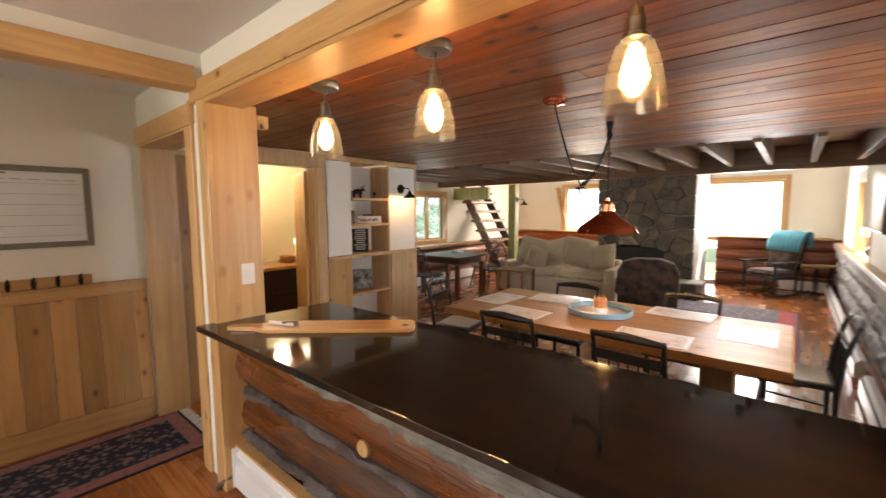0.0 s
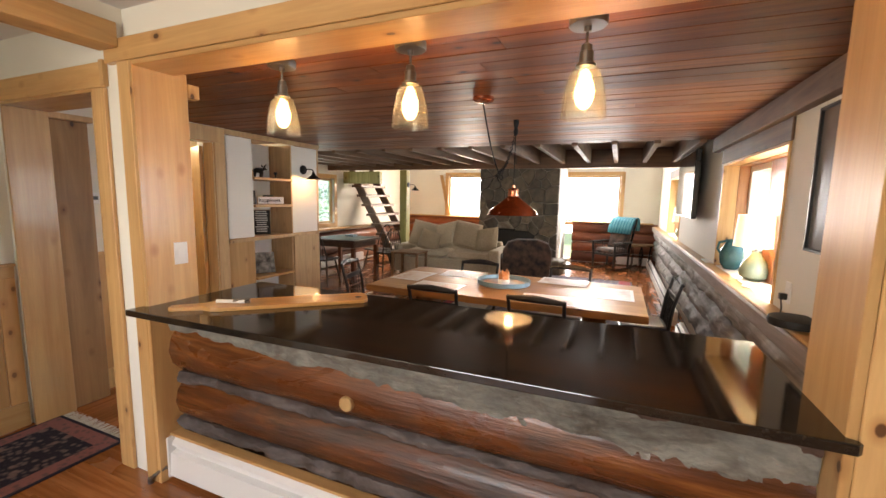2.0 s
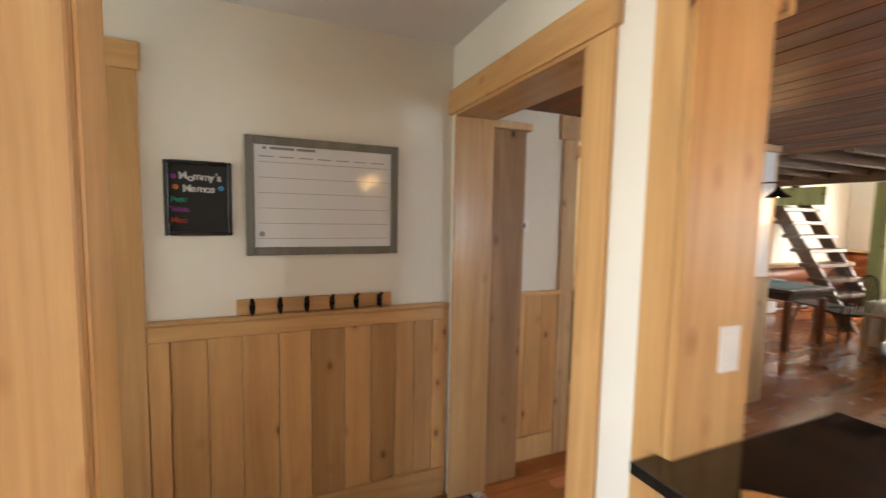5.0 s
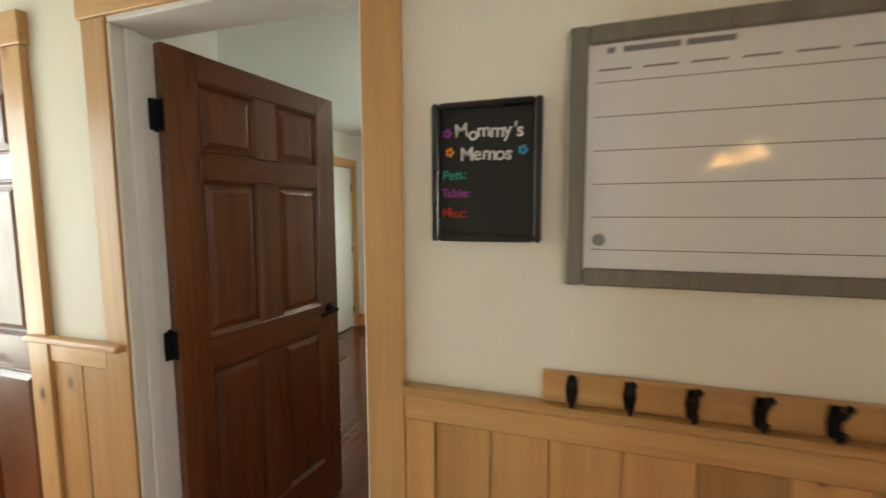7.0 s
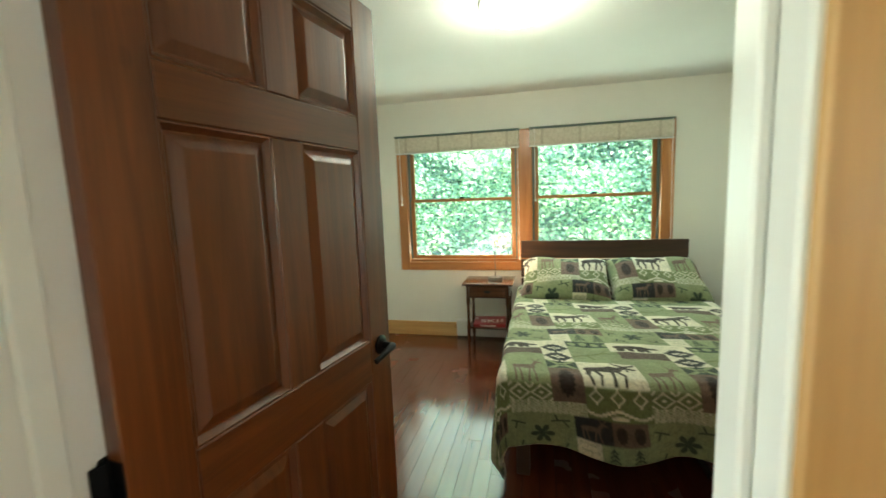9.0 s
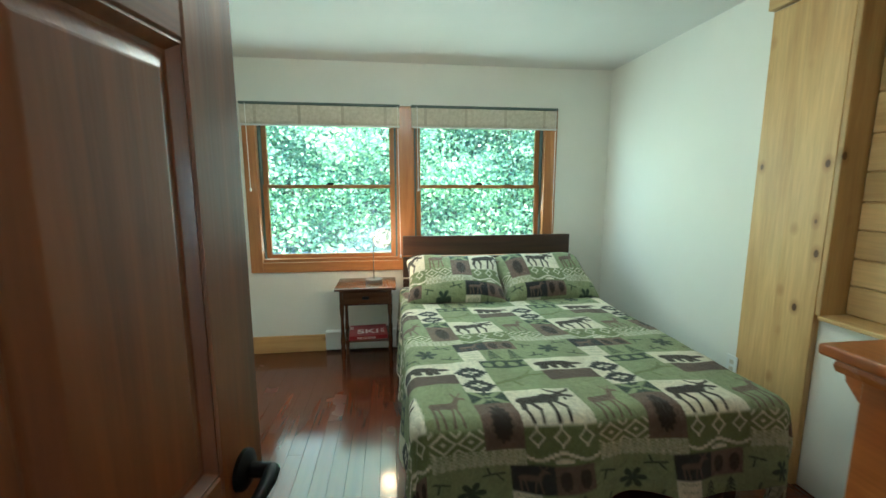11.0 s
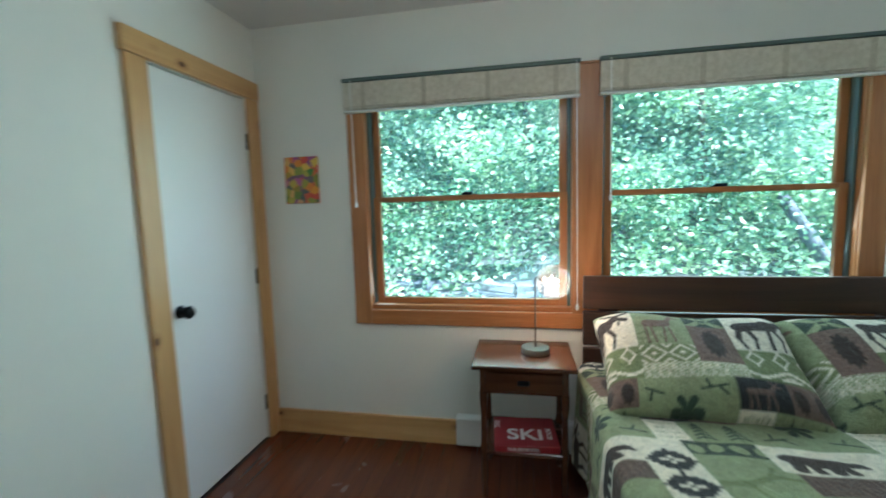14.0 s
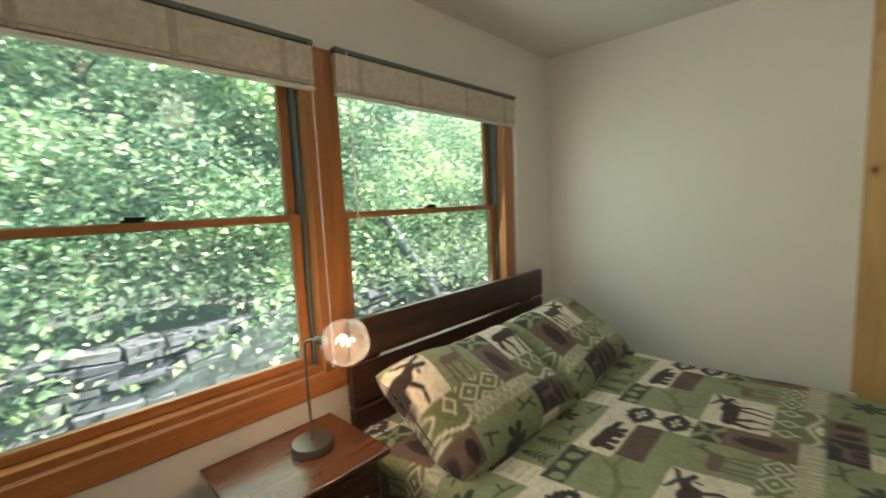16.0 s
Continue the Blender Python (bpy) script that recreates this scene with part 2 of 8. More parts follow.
M["black"] = metal("black_iron", (0.02, 0.02, 0.022), 0.45)
M["black_paint"] = paint("black_lacquer", (0.012, 0.012, 0.013), 0.3, 0.1)
M["nickel"] = metal("brushed_nickel", (0.24, 0.22, 0.195), 0.28)
M["copper"] = metal("copper", (0.78, 0.33, 0.2), 0.16)
M["log"] = log_material()
M["log_grey"] = wood("weathered_log", (0.12, 0.105, 0.095), (0.46, 0.43, 0.40), "Y", 0.75, 0.6, 0.0, cross=6, vary=0.25, bump=0.9, blotch=0.8)
M["grey_board"] = wood("grey_edge_board", (0.20, 0.15, 0.125), (0.36, 0.285, 0.245), "Y", 0.6, 0.4, 0.0, cross=6, vary=0.15)
M["log_red_x"] = wood("red_log", (0.15, 0.04, 0.02), (0.33, 0.115, 0.055), "X", 0.55, 0.4, 0.05, cross=5, vary=0.25)
# the red logs again, with sunlight put into the colour as orange
M["log_sunlit_tint"] = wood("sun_tinted_log", (0.34, 0.085, 0.025), (0.56, 0.19, 0.055), "X", 0.45, 0.4, 0.1, cross=5, vary=0.2)
M["log_red_y"] = wood("red_log_lengthwise", (0.16, 0.05, 0.025), (0.3, 0.12, 0.06), "Y", 0.4, 0.5, 0.2, cross=5, vary=0.25)
M["glass"] = pane_glass("window_pane_glass", (1, 1, 1), 0.008, 0.25, 0.08)
M["smoke_glass"] = pane_glass("amber_shade_glass", (0.98, 0.94, 0.86), 0.03, 0.30, 0.025)


def mortar_material(name, a, b, rough_bump=0.6):
    """Trowelled mortar: broad cloudy tones, fine grit and a few hairline cracks."""
    n = Nodes(name)
    vec, _ = n.coords((0.35, 1, 1))
    g = n.noise(vec, 7.0, 6, 0.6, 0.6)
    f = n.noise(vec, 55.0, 4)
    c = n.ramp(g, [(0.30, a), (0.50, b), (0.72, (min(1, b[0] * 1.45), min(1, b[1] * 1.45), min(1, b[2] * 1.42)))])
    w, _ = n.coords((0.8, 1, 1))
    dirt = n.noise(w, 3.2, 5, 0.6, 1.2)
    c = n.mix(c, (a[0] * 0.7, a[1] * 0.52, a[2] * 0.4), n.ramp(dirt, [(0.48, grey(0.0)), (0.64, grey(0.8))]))
    n.bump(n.mix(g, f, 0.5), rough_bump, 0.02)
    return n.finish(n.mix(c, n.ramp(f, [(0.36, grey(0.72)), (0.62, grey(1.08))]), 0.7, "MULTIPLY"), 0.8)


def granite_material(name):
    n = Nodes(name)
    vec, _ = n.coords()
    f = n.noise(vec, 130.0, 3)
    g = n.noise(vec, 5.0, 4)
    c = n.mix(n.ramp(f, [(0.42, (0.012, 0.010, 0.008)), (0.75, (0.030, 0.023, 0.018))]), n.ramp(g, [(0.3, grey(0.7)), (0.7, grey(1.25))]), 1.0, "MULTIPLY")
    return n.finish(c, n.ramp(g, [(0.3, grey(0.045)), (0.75, grey(0.10))]), Specular_IOR_Level=0.6)


def stone_material(name, a, b):
    n = Nodes(name)
    vec, rnd = n.coords()
    g = n.noise(vec, 6.0, 6, 0.65, 0.5)
    f = n.noise(vec, 45.0, 4)
    c = n.mix(n.ramp(g, [(0.3, a), (0.7, b)]), n.ramp(rnd, [(0.0, (0.6, 0.62, 0.66)), (0.5, (1.0, 0.97, 0.92)), (1.0, (1.35, 1.25, 1.08))]), 1.0, "MULTIPLY")
    n.bump(n.mix(g, f, 0.5), 0.6, 0.02)
    return n.finish(c, 0.75)


M["mortar"] = mortar_material("log_chinking", (0.07, 0.06, 0.048), (0.21, 0.20, 0.17), 1.0)
M["bark_strip"] = mortar_material("old_bark", (0.030, 0.016, 0.011), (0.105, 0.055, 0.036), 0.9)
M["chink"] = mortar_material("dark_chinking", (0.065, 0.052, 0.048), (0.115, 0.095, 0.09))
M["granite"] = granite_material("black_granite")
M["stone"] = stone_material("fieldstone", (0.032, 0.029, 0.025), (0.12, 0.105, 0.084))
M["joint"] = mortar_material("stone_joint", (0.16, 0.15, 0.135), (0.24, 0.225, 0.20))


# builders
def thing(name, label, category, at=None, group="", kind=""):
    ob = tagged(new(name), label, category, group, kind)
    ob.empty_display_size = 0.1
    if at is not None:
        ob.matrix_basis = at
    return ob


def part(name, bm, material, parent=None, label="", smooth=False):
    me = bpy.data.meshes.new(name)
    bmesh.ops.recalc_face_normals(bm, faces=bm.faces)
    bm.to_mesh(me)
    bm.free()
    for m in material if isinstance(material, (list, tuple)) else [material]:
        me.materials.append(m)
    if smooth:
        me.shade_smooth()
        me.set_sharp_from_angle(angle=radians(38))
    ob = new(name, me)
    ob.parent = parent
    if label:
        ob["label"] = label
    return ob


def solo(name, bm, material, label, category, group="", kind="", smooth=False):
    return tagged(part(name, bm, material, None, label, smooth), label, category, group, kind)


def B():
    return bmesh.new()


def box(bm, x0, x1, y0, y1, z0, z1, bev=0.0, seg=1, mi=0):
    x0, x1, y0, y1, z0, z1 = min(x0, x1), max(x0, x1), min(y0, y1), max(y0, y1), min(z0, z1), max(z0, z1)
    v = [bm.verts.new(p) for p in ((x0, y0, z0), (x1, y0, z0), (x1, y1, z0), (x0, y1, z0), (x0, y0, z1), (x1, y0, z1), (x1, y1, z1), (x0, y1, z1))]
    f = [bm.faces.new([v[i] for i in q]) for q in ((3, 2, 1, 0), (4, 5, 6, 7), (0, 1, 5, 4), (1, 2, 6, 5), (2, 3, 7, 6), (3, 0, 4, 7))]
    for q in f:
        q.material_index = mi
    if bev:
        es = list({e for q in f for e in q.edges})
        bmesh.ops.bevel(bm, geom=es, offset=bev, segments=seg, affect="EDGES", profile=0.6)
    return bm


def slab(bm, outline, z0, z1, bev=0.0, m=None, seg=1):
    """A flat piece: an outline in x and y, between two heights, turned by m."""
    lo = [bm.verts.new((x, y, z0)) for x, y in outline]
    hi = [bm.verts.new((x, y, z1)) for x, y in outline]
    k = len(outline)
    f = [bm.faces.new(lo[::-1]), bm.faces.new(hi)]
    f += [bm.faces.new((lo[i], lo[(i + 1) % k], hi[(i + 1) % k], hi[i])) for i in range(k)]
    if m is not None:
        bmesh.ops.transform(bm, matrix=m, verts=lo + hi)
    if bev:
        es = list({e for q in f[:2] for e in q.edges})
        bmesh.ops.bevel(bm, geom=es, offset=bev, segments=seg, affect="EDGES", profile=0.6)
    return bm


def lathe(bm, profile, at=(0, 0, 0), n=20, m=None, closed=True):
    """A turned piece: rows of radius and height round the z axis."""
    rings = []
    for r, z in profile:
        rings.append([bm.verts.new((r * math.cos(2 * math.pi * i / n), r * math.sin(2 * math.pi * i / n), z)) for i in range(n)])
    for a, b in zip(rings, rings[1:]):
        for i in range(n):
            bm.faces.new((a[i], a[(i + 1) % n], b[(i + 1) % n], b[i]))
    if closed:
        bm.faces.new(rings[0][::-1])
        bm.faces.new(rings[-1])
    vs = [v for r in rings for v in r]
    mm = Matrix.Translation(at) @ (m if m is not None else Matrix.Identity(4))
    bmesh.ops.transform(bm, matrix=mm, verts=vs)
    return bm


def tube(bm, pts, r, n=8, caps=True):
    """A bar of round section along a line of points; r is one radius or one a point."""
    pts = [Vector(p) for p in pts]
    rs = list(r) if isinstance(r, (list, tuple)) else [r] * len(pts)
    rings, side = [], None
    for i, p in enumerate(pts):
        d = (pts[min(i + 1, len(pts) - 1)] - pts[max(i - 1, 0)]).normalized()
        if side is None:
            side = d.cross((0, 0, 1)) if abs(d.z) < 0.95 else d.cross((1, 0, 0))
        side = (side - d * side.dot(d)).normalized()
        up = d.cross(side)
        rings.append([bm.verts.new(p + (side * math.cos(2 * math.pi * k / n) + up * math.sin(2 * math.pi * k / n)) * rs[i]) for k in range(n)])
    for a, b in zip(rings, rings[1:]):
        for k in range(n):
            bm.faces.new((a[k], a[(k + 1) % n], b[(k + 1) % n], b[k]))
    if caps:
        bm.faces.new(rings[0][::-1])
        bm.faces.new(rings[-1])
    return bm


def cushion(bm, cx, cy, cz, w, d, h, m=None, puff=0.5, seed=0, n=12):
    """A stuffed pad of width, depth and height, fuller in the middle."""
    rows = []
    for s in (1, -1):
        g = []
        for i in range(n + 1):
            line = []
            for j in range(n + 1):
                u, v = i / n * 2 - 1, j / n * 2 - 1
                e = ((1 - abs(u) ** 3.2) * (1 - abs(v) ** 3.2)) ** puff
                wob = noise.noise(Vector((u * 1.7 + seed, v * 1.7, s))) * 0.12
                pinch = 1 - 0.05 * (1 - e)
                line.append(bm.verts.new((u * w / 2 * pinch, v * d / 2 * pinch, s * h / 2 * max(0.02, e * (1 + wob)))))
            g.append(line)
        rows.append(g)
    vs = []
    for g, flip in zip(rows, (False, True)):
        for i in range(n):
            for j in range(n):
                q = (g[i][j], g[i + 1][j], g[i + 1][j + 1], g[i][j + 1])
                bm.faces.new(q[::-1] if flip else q)
        vs += [v for line in g for v in line]
    bmesh.ops.transform(bm, matrix=Matrix.Translation((cx, cy, cz)) @ (m if m is not None else Matrix.Identity(4)), verts=vs)
    bmesh.ops.remove_doubles(bm, verts=vs, dist=h * 0.045)
    return bm


def wall(name, axis, p0, p1, a0, a1, z0, z1, material, openings=(), label="", category="wall"):
    """A wall of thickness p0 to p1 that runs along the other axis from a0 to a1, with holes (a0, a1, z0, z1)."""
    us = sorted({a0, a1, *[v for o in openings for v in o[:2] if a0 <= v <= a1]})
    vs = sorted({z0, z1, *[v for o in openings for v in o[2:] if z0 <= v <= z1]})

    def solid(i, j):
        if not (0 <= i < len(us) - 1 and 0 <= j < len(vs) - 1):
            return False
        u, v = (us[i] + us[i + 1]) / 2, (vs[j] + vs[j + 1]) / 2
        return not any(o[0] < u < o[1] and o[2] < v < o[3] for o in openings)

    bm = B()
    at = (lambda p, u, v: (p, u, v)) if axis == "x" else (lambda p, u, v: (u, p, v))
    quad = lambda *ps: bm.faces.new([bm.verts.new(at(*p)) for p in ps])
    for i in range(len(us) - 1):
        for j in range(len(vs) - 1):
            if not solid(i, j):
                continue
            a, b, c, d = us[i], us[i + 1], vs[j], vs[j + 1]
            for p in (p0, p1):
                quad((p, a, c), (p, b, c), (p, b, d), (p, a, d))
            for di, dj, e in ((-1, 0, a), (1, 0, b)):
                if not solid(i + di, j):
                    quad((p0, e, c), (p1, e, c), (p1, e, d), (p0, e, d))
            for dj, e in ((-1, c), (1, d)):
                if not solid(i, j + dj):
                    quad((p0, a, e), (p1, a, e), (p1, b, e), (p0, b, e))
    bmesh.ops.remove_doubles(bm, verts=bm.verts, dist=1e-5)
    return solo(name, bm, material, label, category, kind="structure")


def board(name, material, x0, x1, y0, y1, z0, z1, parent=None, label="", bev=0.003):
    return part(name, box(B(), x0, x1, y0, y1, z0, z1, bev), material, parent, label)


# the large structure
HALL_H, BED_H, LIV_H = 2.39, 2.445, 2.16
WA0, WA1 = -3.62, -3.50          # wall between hall and bedroom
WB0, WB1 = 0.90, 1.10            # wall between hall and living room
wall("wall_hall_west", "x", WA0, WA1, -3.3, 0.90, 0, 2.6, M["wall"], [(-1.385, -0.525, 0, 2.065), (-2.335, -1.865, 0, 2.05)], "cream painted hall wall above pine wainscot")
wall("wall_kitchen_living", "y", WB0, WB1, -3.62, 2.72, 0, 2.6, M["wall"], [(-3.44, -2.50, 0, 2.05), (-2.17, 0.565, 0.0, 2.145)], "cream painted wall with a doorway and a serving opening")
wall("wall_hall_kitchen", "x", -2.35, -2.25, -3.3, 0.90, 0, 2.6, M["wall"], [(-0.25, 0.90, 0, 2.22)], "cream painted partition with a wide opening")
# the second opening is assumed, cut for the added hall fill lamp
wall("wall_kitchen_south", "y", -3.42, -3.3, -3.62, 2.72, 0, 2.6, M["wall"], [(-2.0, 0.0, 1.0, 2.1), (-3.36, -2.54, 0.55, 2.1)], "plain cream kitchen wall")
wall("wall_kitchen_east", "x", 2.6, 2.72, -3.3, 0.90, 0, 2.6, M["wall"], (), "plain cream kitchen wall")
solo("ceiling_hall", box(B(), -3.62, 2.72, -3.42, 0.92, HALL_H, HALL_H + 0.08), M["ceil"], "plain pale grey painted ceiling", "ceiling", kind="structure")
# bedroom
BX = -7.33
wall("wall_bedroom_window", "x", BX - 0.14, BX, -2.87, 1.07, 0, 2.6, M["bed_wall"], [(-2.09, -0.93, 0.80, 2.075), (-0.81, 0.37, 0.80, 2.075)], "white bedroom wall with a pair of sash windows")
wall("wall_bedroom_north", "y", 0.95, 1.07, -7.33, -3.62, 0, 2.6, M["bed_wall"], [(-5.33, -3.7, 0.86, 2.33)], "white bedroom wall")
wall("wall_bedroom_south", "y", -2.87, -2.75, -7.33, -3.62, 0, 2.6, M["bed_wall"], [(-7.235, -6.59, 0, 2.035)], "white bedroom wall with a closet door")
wall("wall_closet_side", "y", -1.86, -1.78, -4.2, -3.62, 0, 2.6, M["bed_wall"], (), "plain white closet wall")
wall("wall_closet_front", "x", -4.28, -4.2, -2.75, -1.78, 0, 2.6, M["bed_wall"], (), "plain white closet wall")
solo("wall_closet_back", box(B(), -7.4, -6.4, -3.02, -2.94, 0, 2.3), M["bed_wall"], "plain white closet back wall", "wall", kind="structure")
solo("ceiling_bedroom", box(B(), BX - 0.14, -3.56, -2.87, 1.07, BED_H, BED_H + 0.08), M["ceil"], "plain white bedroom ceiling", "ceiling", kind="structure")
# living room
LW, LR, LF = -5.8, 0.86, 10.4
wall("wall_bath_south", "y", 1.07, 1.17, -5.8, -3.62, 0, 2.4, M["yellow_wall"], (), "cream bathroom wall")
wall("wall_shelf_side", "x", -3.72, -3.60, 1.10, 2.55, 0, 2.35, M["wall"], [(1.80, 2.41, 0, 2.01)], "white wall with a bathroom doorway")
wall("wall_bath_west", "x", -5.2, -5.1, 1.17, 3.9, 0, 2.4, M["yellow_wall"], (), "cream bathroom wall")
wall("wall_bath_north", "y", 3.80, 3.90, -5.8, -3.98, 0, 2.4, M["wall"], (), "white wall")
solo("ceiling_bath", box(B(), -5.8, -3.72, 1.1, 3.9, 2.32, 2.4), M["ceil"], "white bathroom ceiling", "ceiling", kind="structure")
wall("wall_living_west", "x", LW - 0.15, LW, 3.9, LF, 0, 3.4, M["wall"], [(6.05, 7.05, 0.93, 1.89)], "white wall with a yellow framed window over logs")
wall("wall_living_far", "y", LF, LF + 0.15, LW - 0.15, 1.6, 0, 3.4, M["wall"], [(-1.33, 0.0, 0.99, 2.13), (-4.45, -3.2, 1.03, 2.13), (-1.33, -1.05, 0.06, 0.99)], "white gable wall with large bright windows")
wall("wall_living_east", "x", LR, LR + 0.5, 1.10, LF, 0, 3.4, M["wall"], [(2.54, 4.15, 0.95, 1.89), (6.8, 8.4, 0.95, 1.95)], "white wall with deep window recesses")
solo("roof_living", box(B(), LW - 0.2, 1.6, 1.1, LF + 0.2, 3.4, 3.5), M["ceil"], "plain high white ceiling", "ceiling", kind="structure")


def ceiling_planks():
    rnd = random.Random(4)
    bm = B()
    y = 1.10
    while y < 4.45:
        w = 0.137
        x = -3.75
        while x < 0.9:
            ln = rnd.uniform(1.6, 3.4)
            box(bm, x + 0.001, min(x + ln, 0.9), y + 0.002, y + w - 0.002, LIV_H + rnd.uniform(0, 0.0025), LIV_H + 0.03, 0.0025)
            x += ln
        y += w
    box(bm, -5.85, -3.76, 3.9, 4.45, LIV_H, LIV_H + 0.03)
    box(bm, -5.85, 0.9, 1.1, 4.45, LIV_H + 0.03, LIV_H + 0.05)
    return solo("ceiling_living", bm, M["ceil_plank"], "reddish brown tongue and groove plank ceiling", "ceiling", kind="structure")


ceiling_planks()
solo("ceiling_loft", box(B(), LW, 1.3, 4.45, 6.95, 2.36, 2.42), M["beam_x"], "dark plank underside of the loft", "ceiling", kind="structure")
for i in range(16):
    x = 0.72 - i * 0.41
    solo("joist", box(B(), x - 0.03, x + 0.03, 4.46, 6.85, 2.13, 2.36, 0.004), M["beam"], "rough sawn exposed wooden ceiling joist", "ceiling joist", group="joists under the loft")
solo("loft_edge_beam", box(B(), LW, 1.3, 6.851, 6.95, 2.06, 2.40, 0.004), M["beam_x"], "wooden edge beam across the loft", "beam", kind="structure")
solo("loft_front_beam", box(B(), LW, 0.86, 4.452, 4.459, 2.162, 2.36), M["beam_x"], "dark wooden board at the ceiling's edge", "beam", kind="structure")

# floors: one base each, planks laid on it
solo("floor_base_hall", box(B(), -3.62, 2.72, -3.42, 1.0, -0.1, -0.02), M["under"], "dark subfloor", "floor", kind="structure")
solo("floor_base_living", box(B(), -5.95, 1.6, 1.0, 10.55, -0.1, -0.02), M["under"], "dark subfloor", "floor", kind="structure")
solo("floor_base_bedroom", box(B(), -7.5, -3.62, -3.02, 1.0, -0.1, -0.02), M["under"], "dark subfloor", "floor", kind="structure")

# casings, sills and other trim
def casing(name, axis, face, out, a0, a1, top, w=0.10, head=0.105, t=0.02, mats=("pine_z", "pine_y"), z0=0.0, label="knotty pine door casing", ears=0.012):
    """Flat boards round an opening, on the side of a wall that looks towards out."""
    root = tagged(new(name), label, "door trim", kind="structure")
    p0, p1 = face, face + out * t
    put = (lambda a, b, c, d, p=p1: (p0, p, a, b, c, d)) if axis == "x" else (lambda a, b, c, d, p=p1: (a, b, p0, p, c, d))
    board("upright", M[mats[0]], *put(a0 - w, a0, z0, top), root)
    board("upright", M[mats[0]], *put(a1, a1 + w, z0, top), root)
    board("head", M[mats[1]], *put(a0 - w - ears, a1 + w + ears, top + 0.001, top + head, p1 + out * 0.006), root)
    return root


casing("trim_bedroom_door", "x", WA1, 1, -1.385, -0.5505, 2.065)
casing("trim_closet_hall", "x", WA1, 1, -2.335, -1.865, 2.03, t=0.024)
t = tagged(new("trim_hall_doorway"), "knotty pine casing of the hall doorway", "door trim", kind="structure")
board("upright", M["pine_z"], -2.50, -2.40, 0.88, 0.8995, 0, 2.045, t)
board("head", M["pine_x"], -3.498, -2.40, 0.874, 0.8995, 2.046, 2.165, t)
part("head_block", box(B(), -2.415, -2.385, 0.872, 0.8995, 2.05, 2.175, 0.003), M["pine_z"], t)
# jambs that line the doorway and the serving opening
t = tagged(new("trim_doorway_jamb"), "knotty pine jambs of the hall doorway", "door trim", kind="structure")
board("jamb", M["pine_z"], -3.44, -3.42, 0.885, 1.105, 0, 2.03, t)
board("jamb", M["pine_z"], -2.52, -2.50, 0.885, 1.12, 0, 2.03, t)
board("head_jamb", M["pine_x"], -3.44, -2.50, 0.885, 1.12, 2.031, 2.05, t)
t = tagged(new("trim_serving_opening"), "honey pine boards lining the serving opening", "trim", kind="structure")
board("upright", M["pine_z"], -2.258, -2.172, 0.866, 0.899, 0, 2.145, t)
board("jamb", M["pine_z"], -2.17, -2.145, 0.866, 1.135, 0.0, 2.144, t)
board("head_jamb", M["pine_x"], -2.144, 0.539, 0.866, 1.065, 2.12, 2.144, t)
board("head", M["pine_x"], -2.35, 0.70, 0.864, 0.899, 2.146, 2.25, t)
board("jamb", M["pine_z"], 0.54, 0.565, 0.866, 1.135, 0.0, 2.144, t)
board("upright", M["pine_z"], 0.567, 0.68, 0.866, 0.899, 0, 2.145, t)
board("corner_block", M["pine_z"], -2.19, -2.14, 1.136, 1.20, 2.03, 2.10, t)
t = tagged(new("trim_hall_opening"), "honey pine boards round the hall opening", "trim", kind="structure")
board("lintel", M["pine_y"], -2.372, -2.228, -0.40, 0.863, 2.205, 2.315, t)
board("upright", M["pine_z"], -2.249, -2.226, -0.42, -0.232, 0, 2.204, t)
board("upright", M["pine_z"], -2.374, -2.351, -0.42, -0.232, 0, 2.204, t)
board("jamb", M["pine_z"], -2.35, -2.25, -0.249, -0.228, 0, 2.204, t)
# white jamb of the bedroom door
t = tagged(new("trim_bedroom_jamb"), "white painted bedroom door jamb", "door trim", kind="structure")
for y0, y1, s in ((-1.405, -1.375, 1), (-0.557, -0.515, -1)):
    board("jamb", M["white"], -3.635 if s > 0 else -3.602, -3.488, y0, y1, 0, 2.05, t)
board("stop", M["white"], -3.565, -3.525, -1.3749, -1.363, 0, 2.05, t)
board("stop", M["white"], -3.565, -3.525, -0.569, -0.5571, 0, 2.05, t)
board("head_jamb", M["white"], -3.635, -3.488, -1.405, -0.515, 2.051, 2.07, t)
casing("trim_bedroom_side", "x", WA0, -1, -1.405, -0.515, 2.065)
# bedroom closet door trim and baseboards
t = tagged(new("trim_closet_door"), "pale pine casing of the closet door", "door trim", kind="structure")
board("upright", M["pine_z"], -6.59, -6.487, -2.749, -2.728, 0, 2.035, t)
board("upright", M["pine_z"], -7.328, -7.235, -2.749, -2.728, 0, 2.035, t)
board("head", M["pine_x"], -7.328, -6.475, -2.749, -2.72, 2.036, 2.135, t)
t = tagged(new("baseboard_bedroom"), "knotty pine baseboard", "baseboard", kind="structure")
board("baseboard", M["pine_x"], -6.486, -4.285, -2.749, -2.73, 0, 0.15, t)
board("baseboard", M["pine_y"], BX + 0.001, BX + 0.02, -2.728, -1.59, 0, 0.15, t)
board("baseboard", M["pine_x"], BX + 0.021, -5.735, 0.93, 0.9495, 0, 0.15, t)
solo("baseboard_heater_bedroom", box(B(), BX + 0.001, BX + 0.06, -1.585, 0.92, 0.02, 0.19, 0.008), M["white"], "white enamel baseboard heater below the window", "heater")
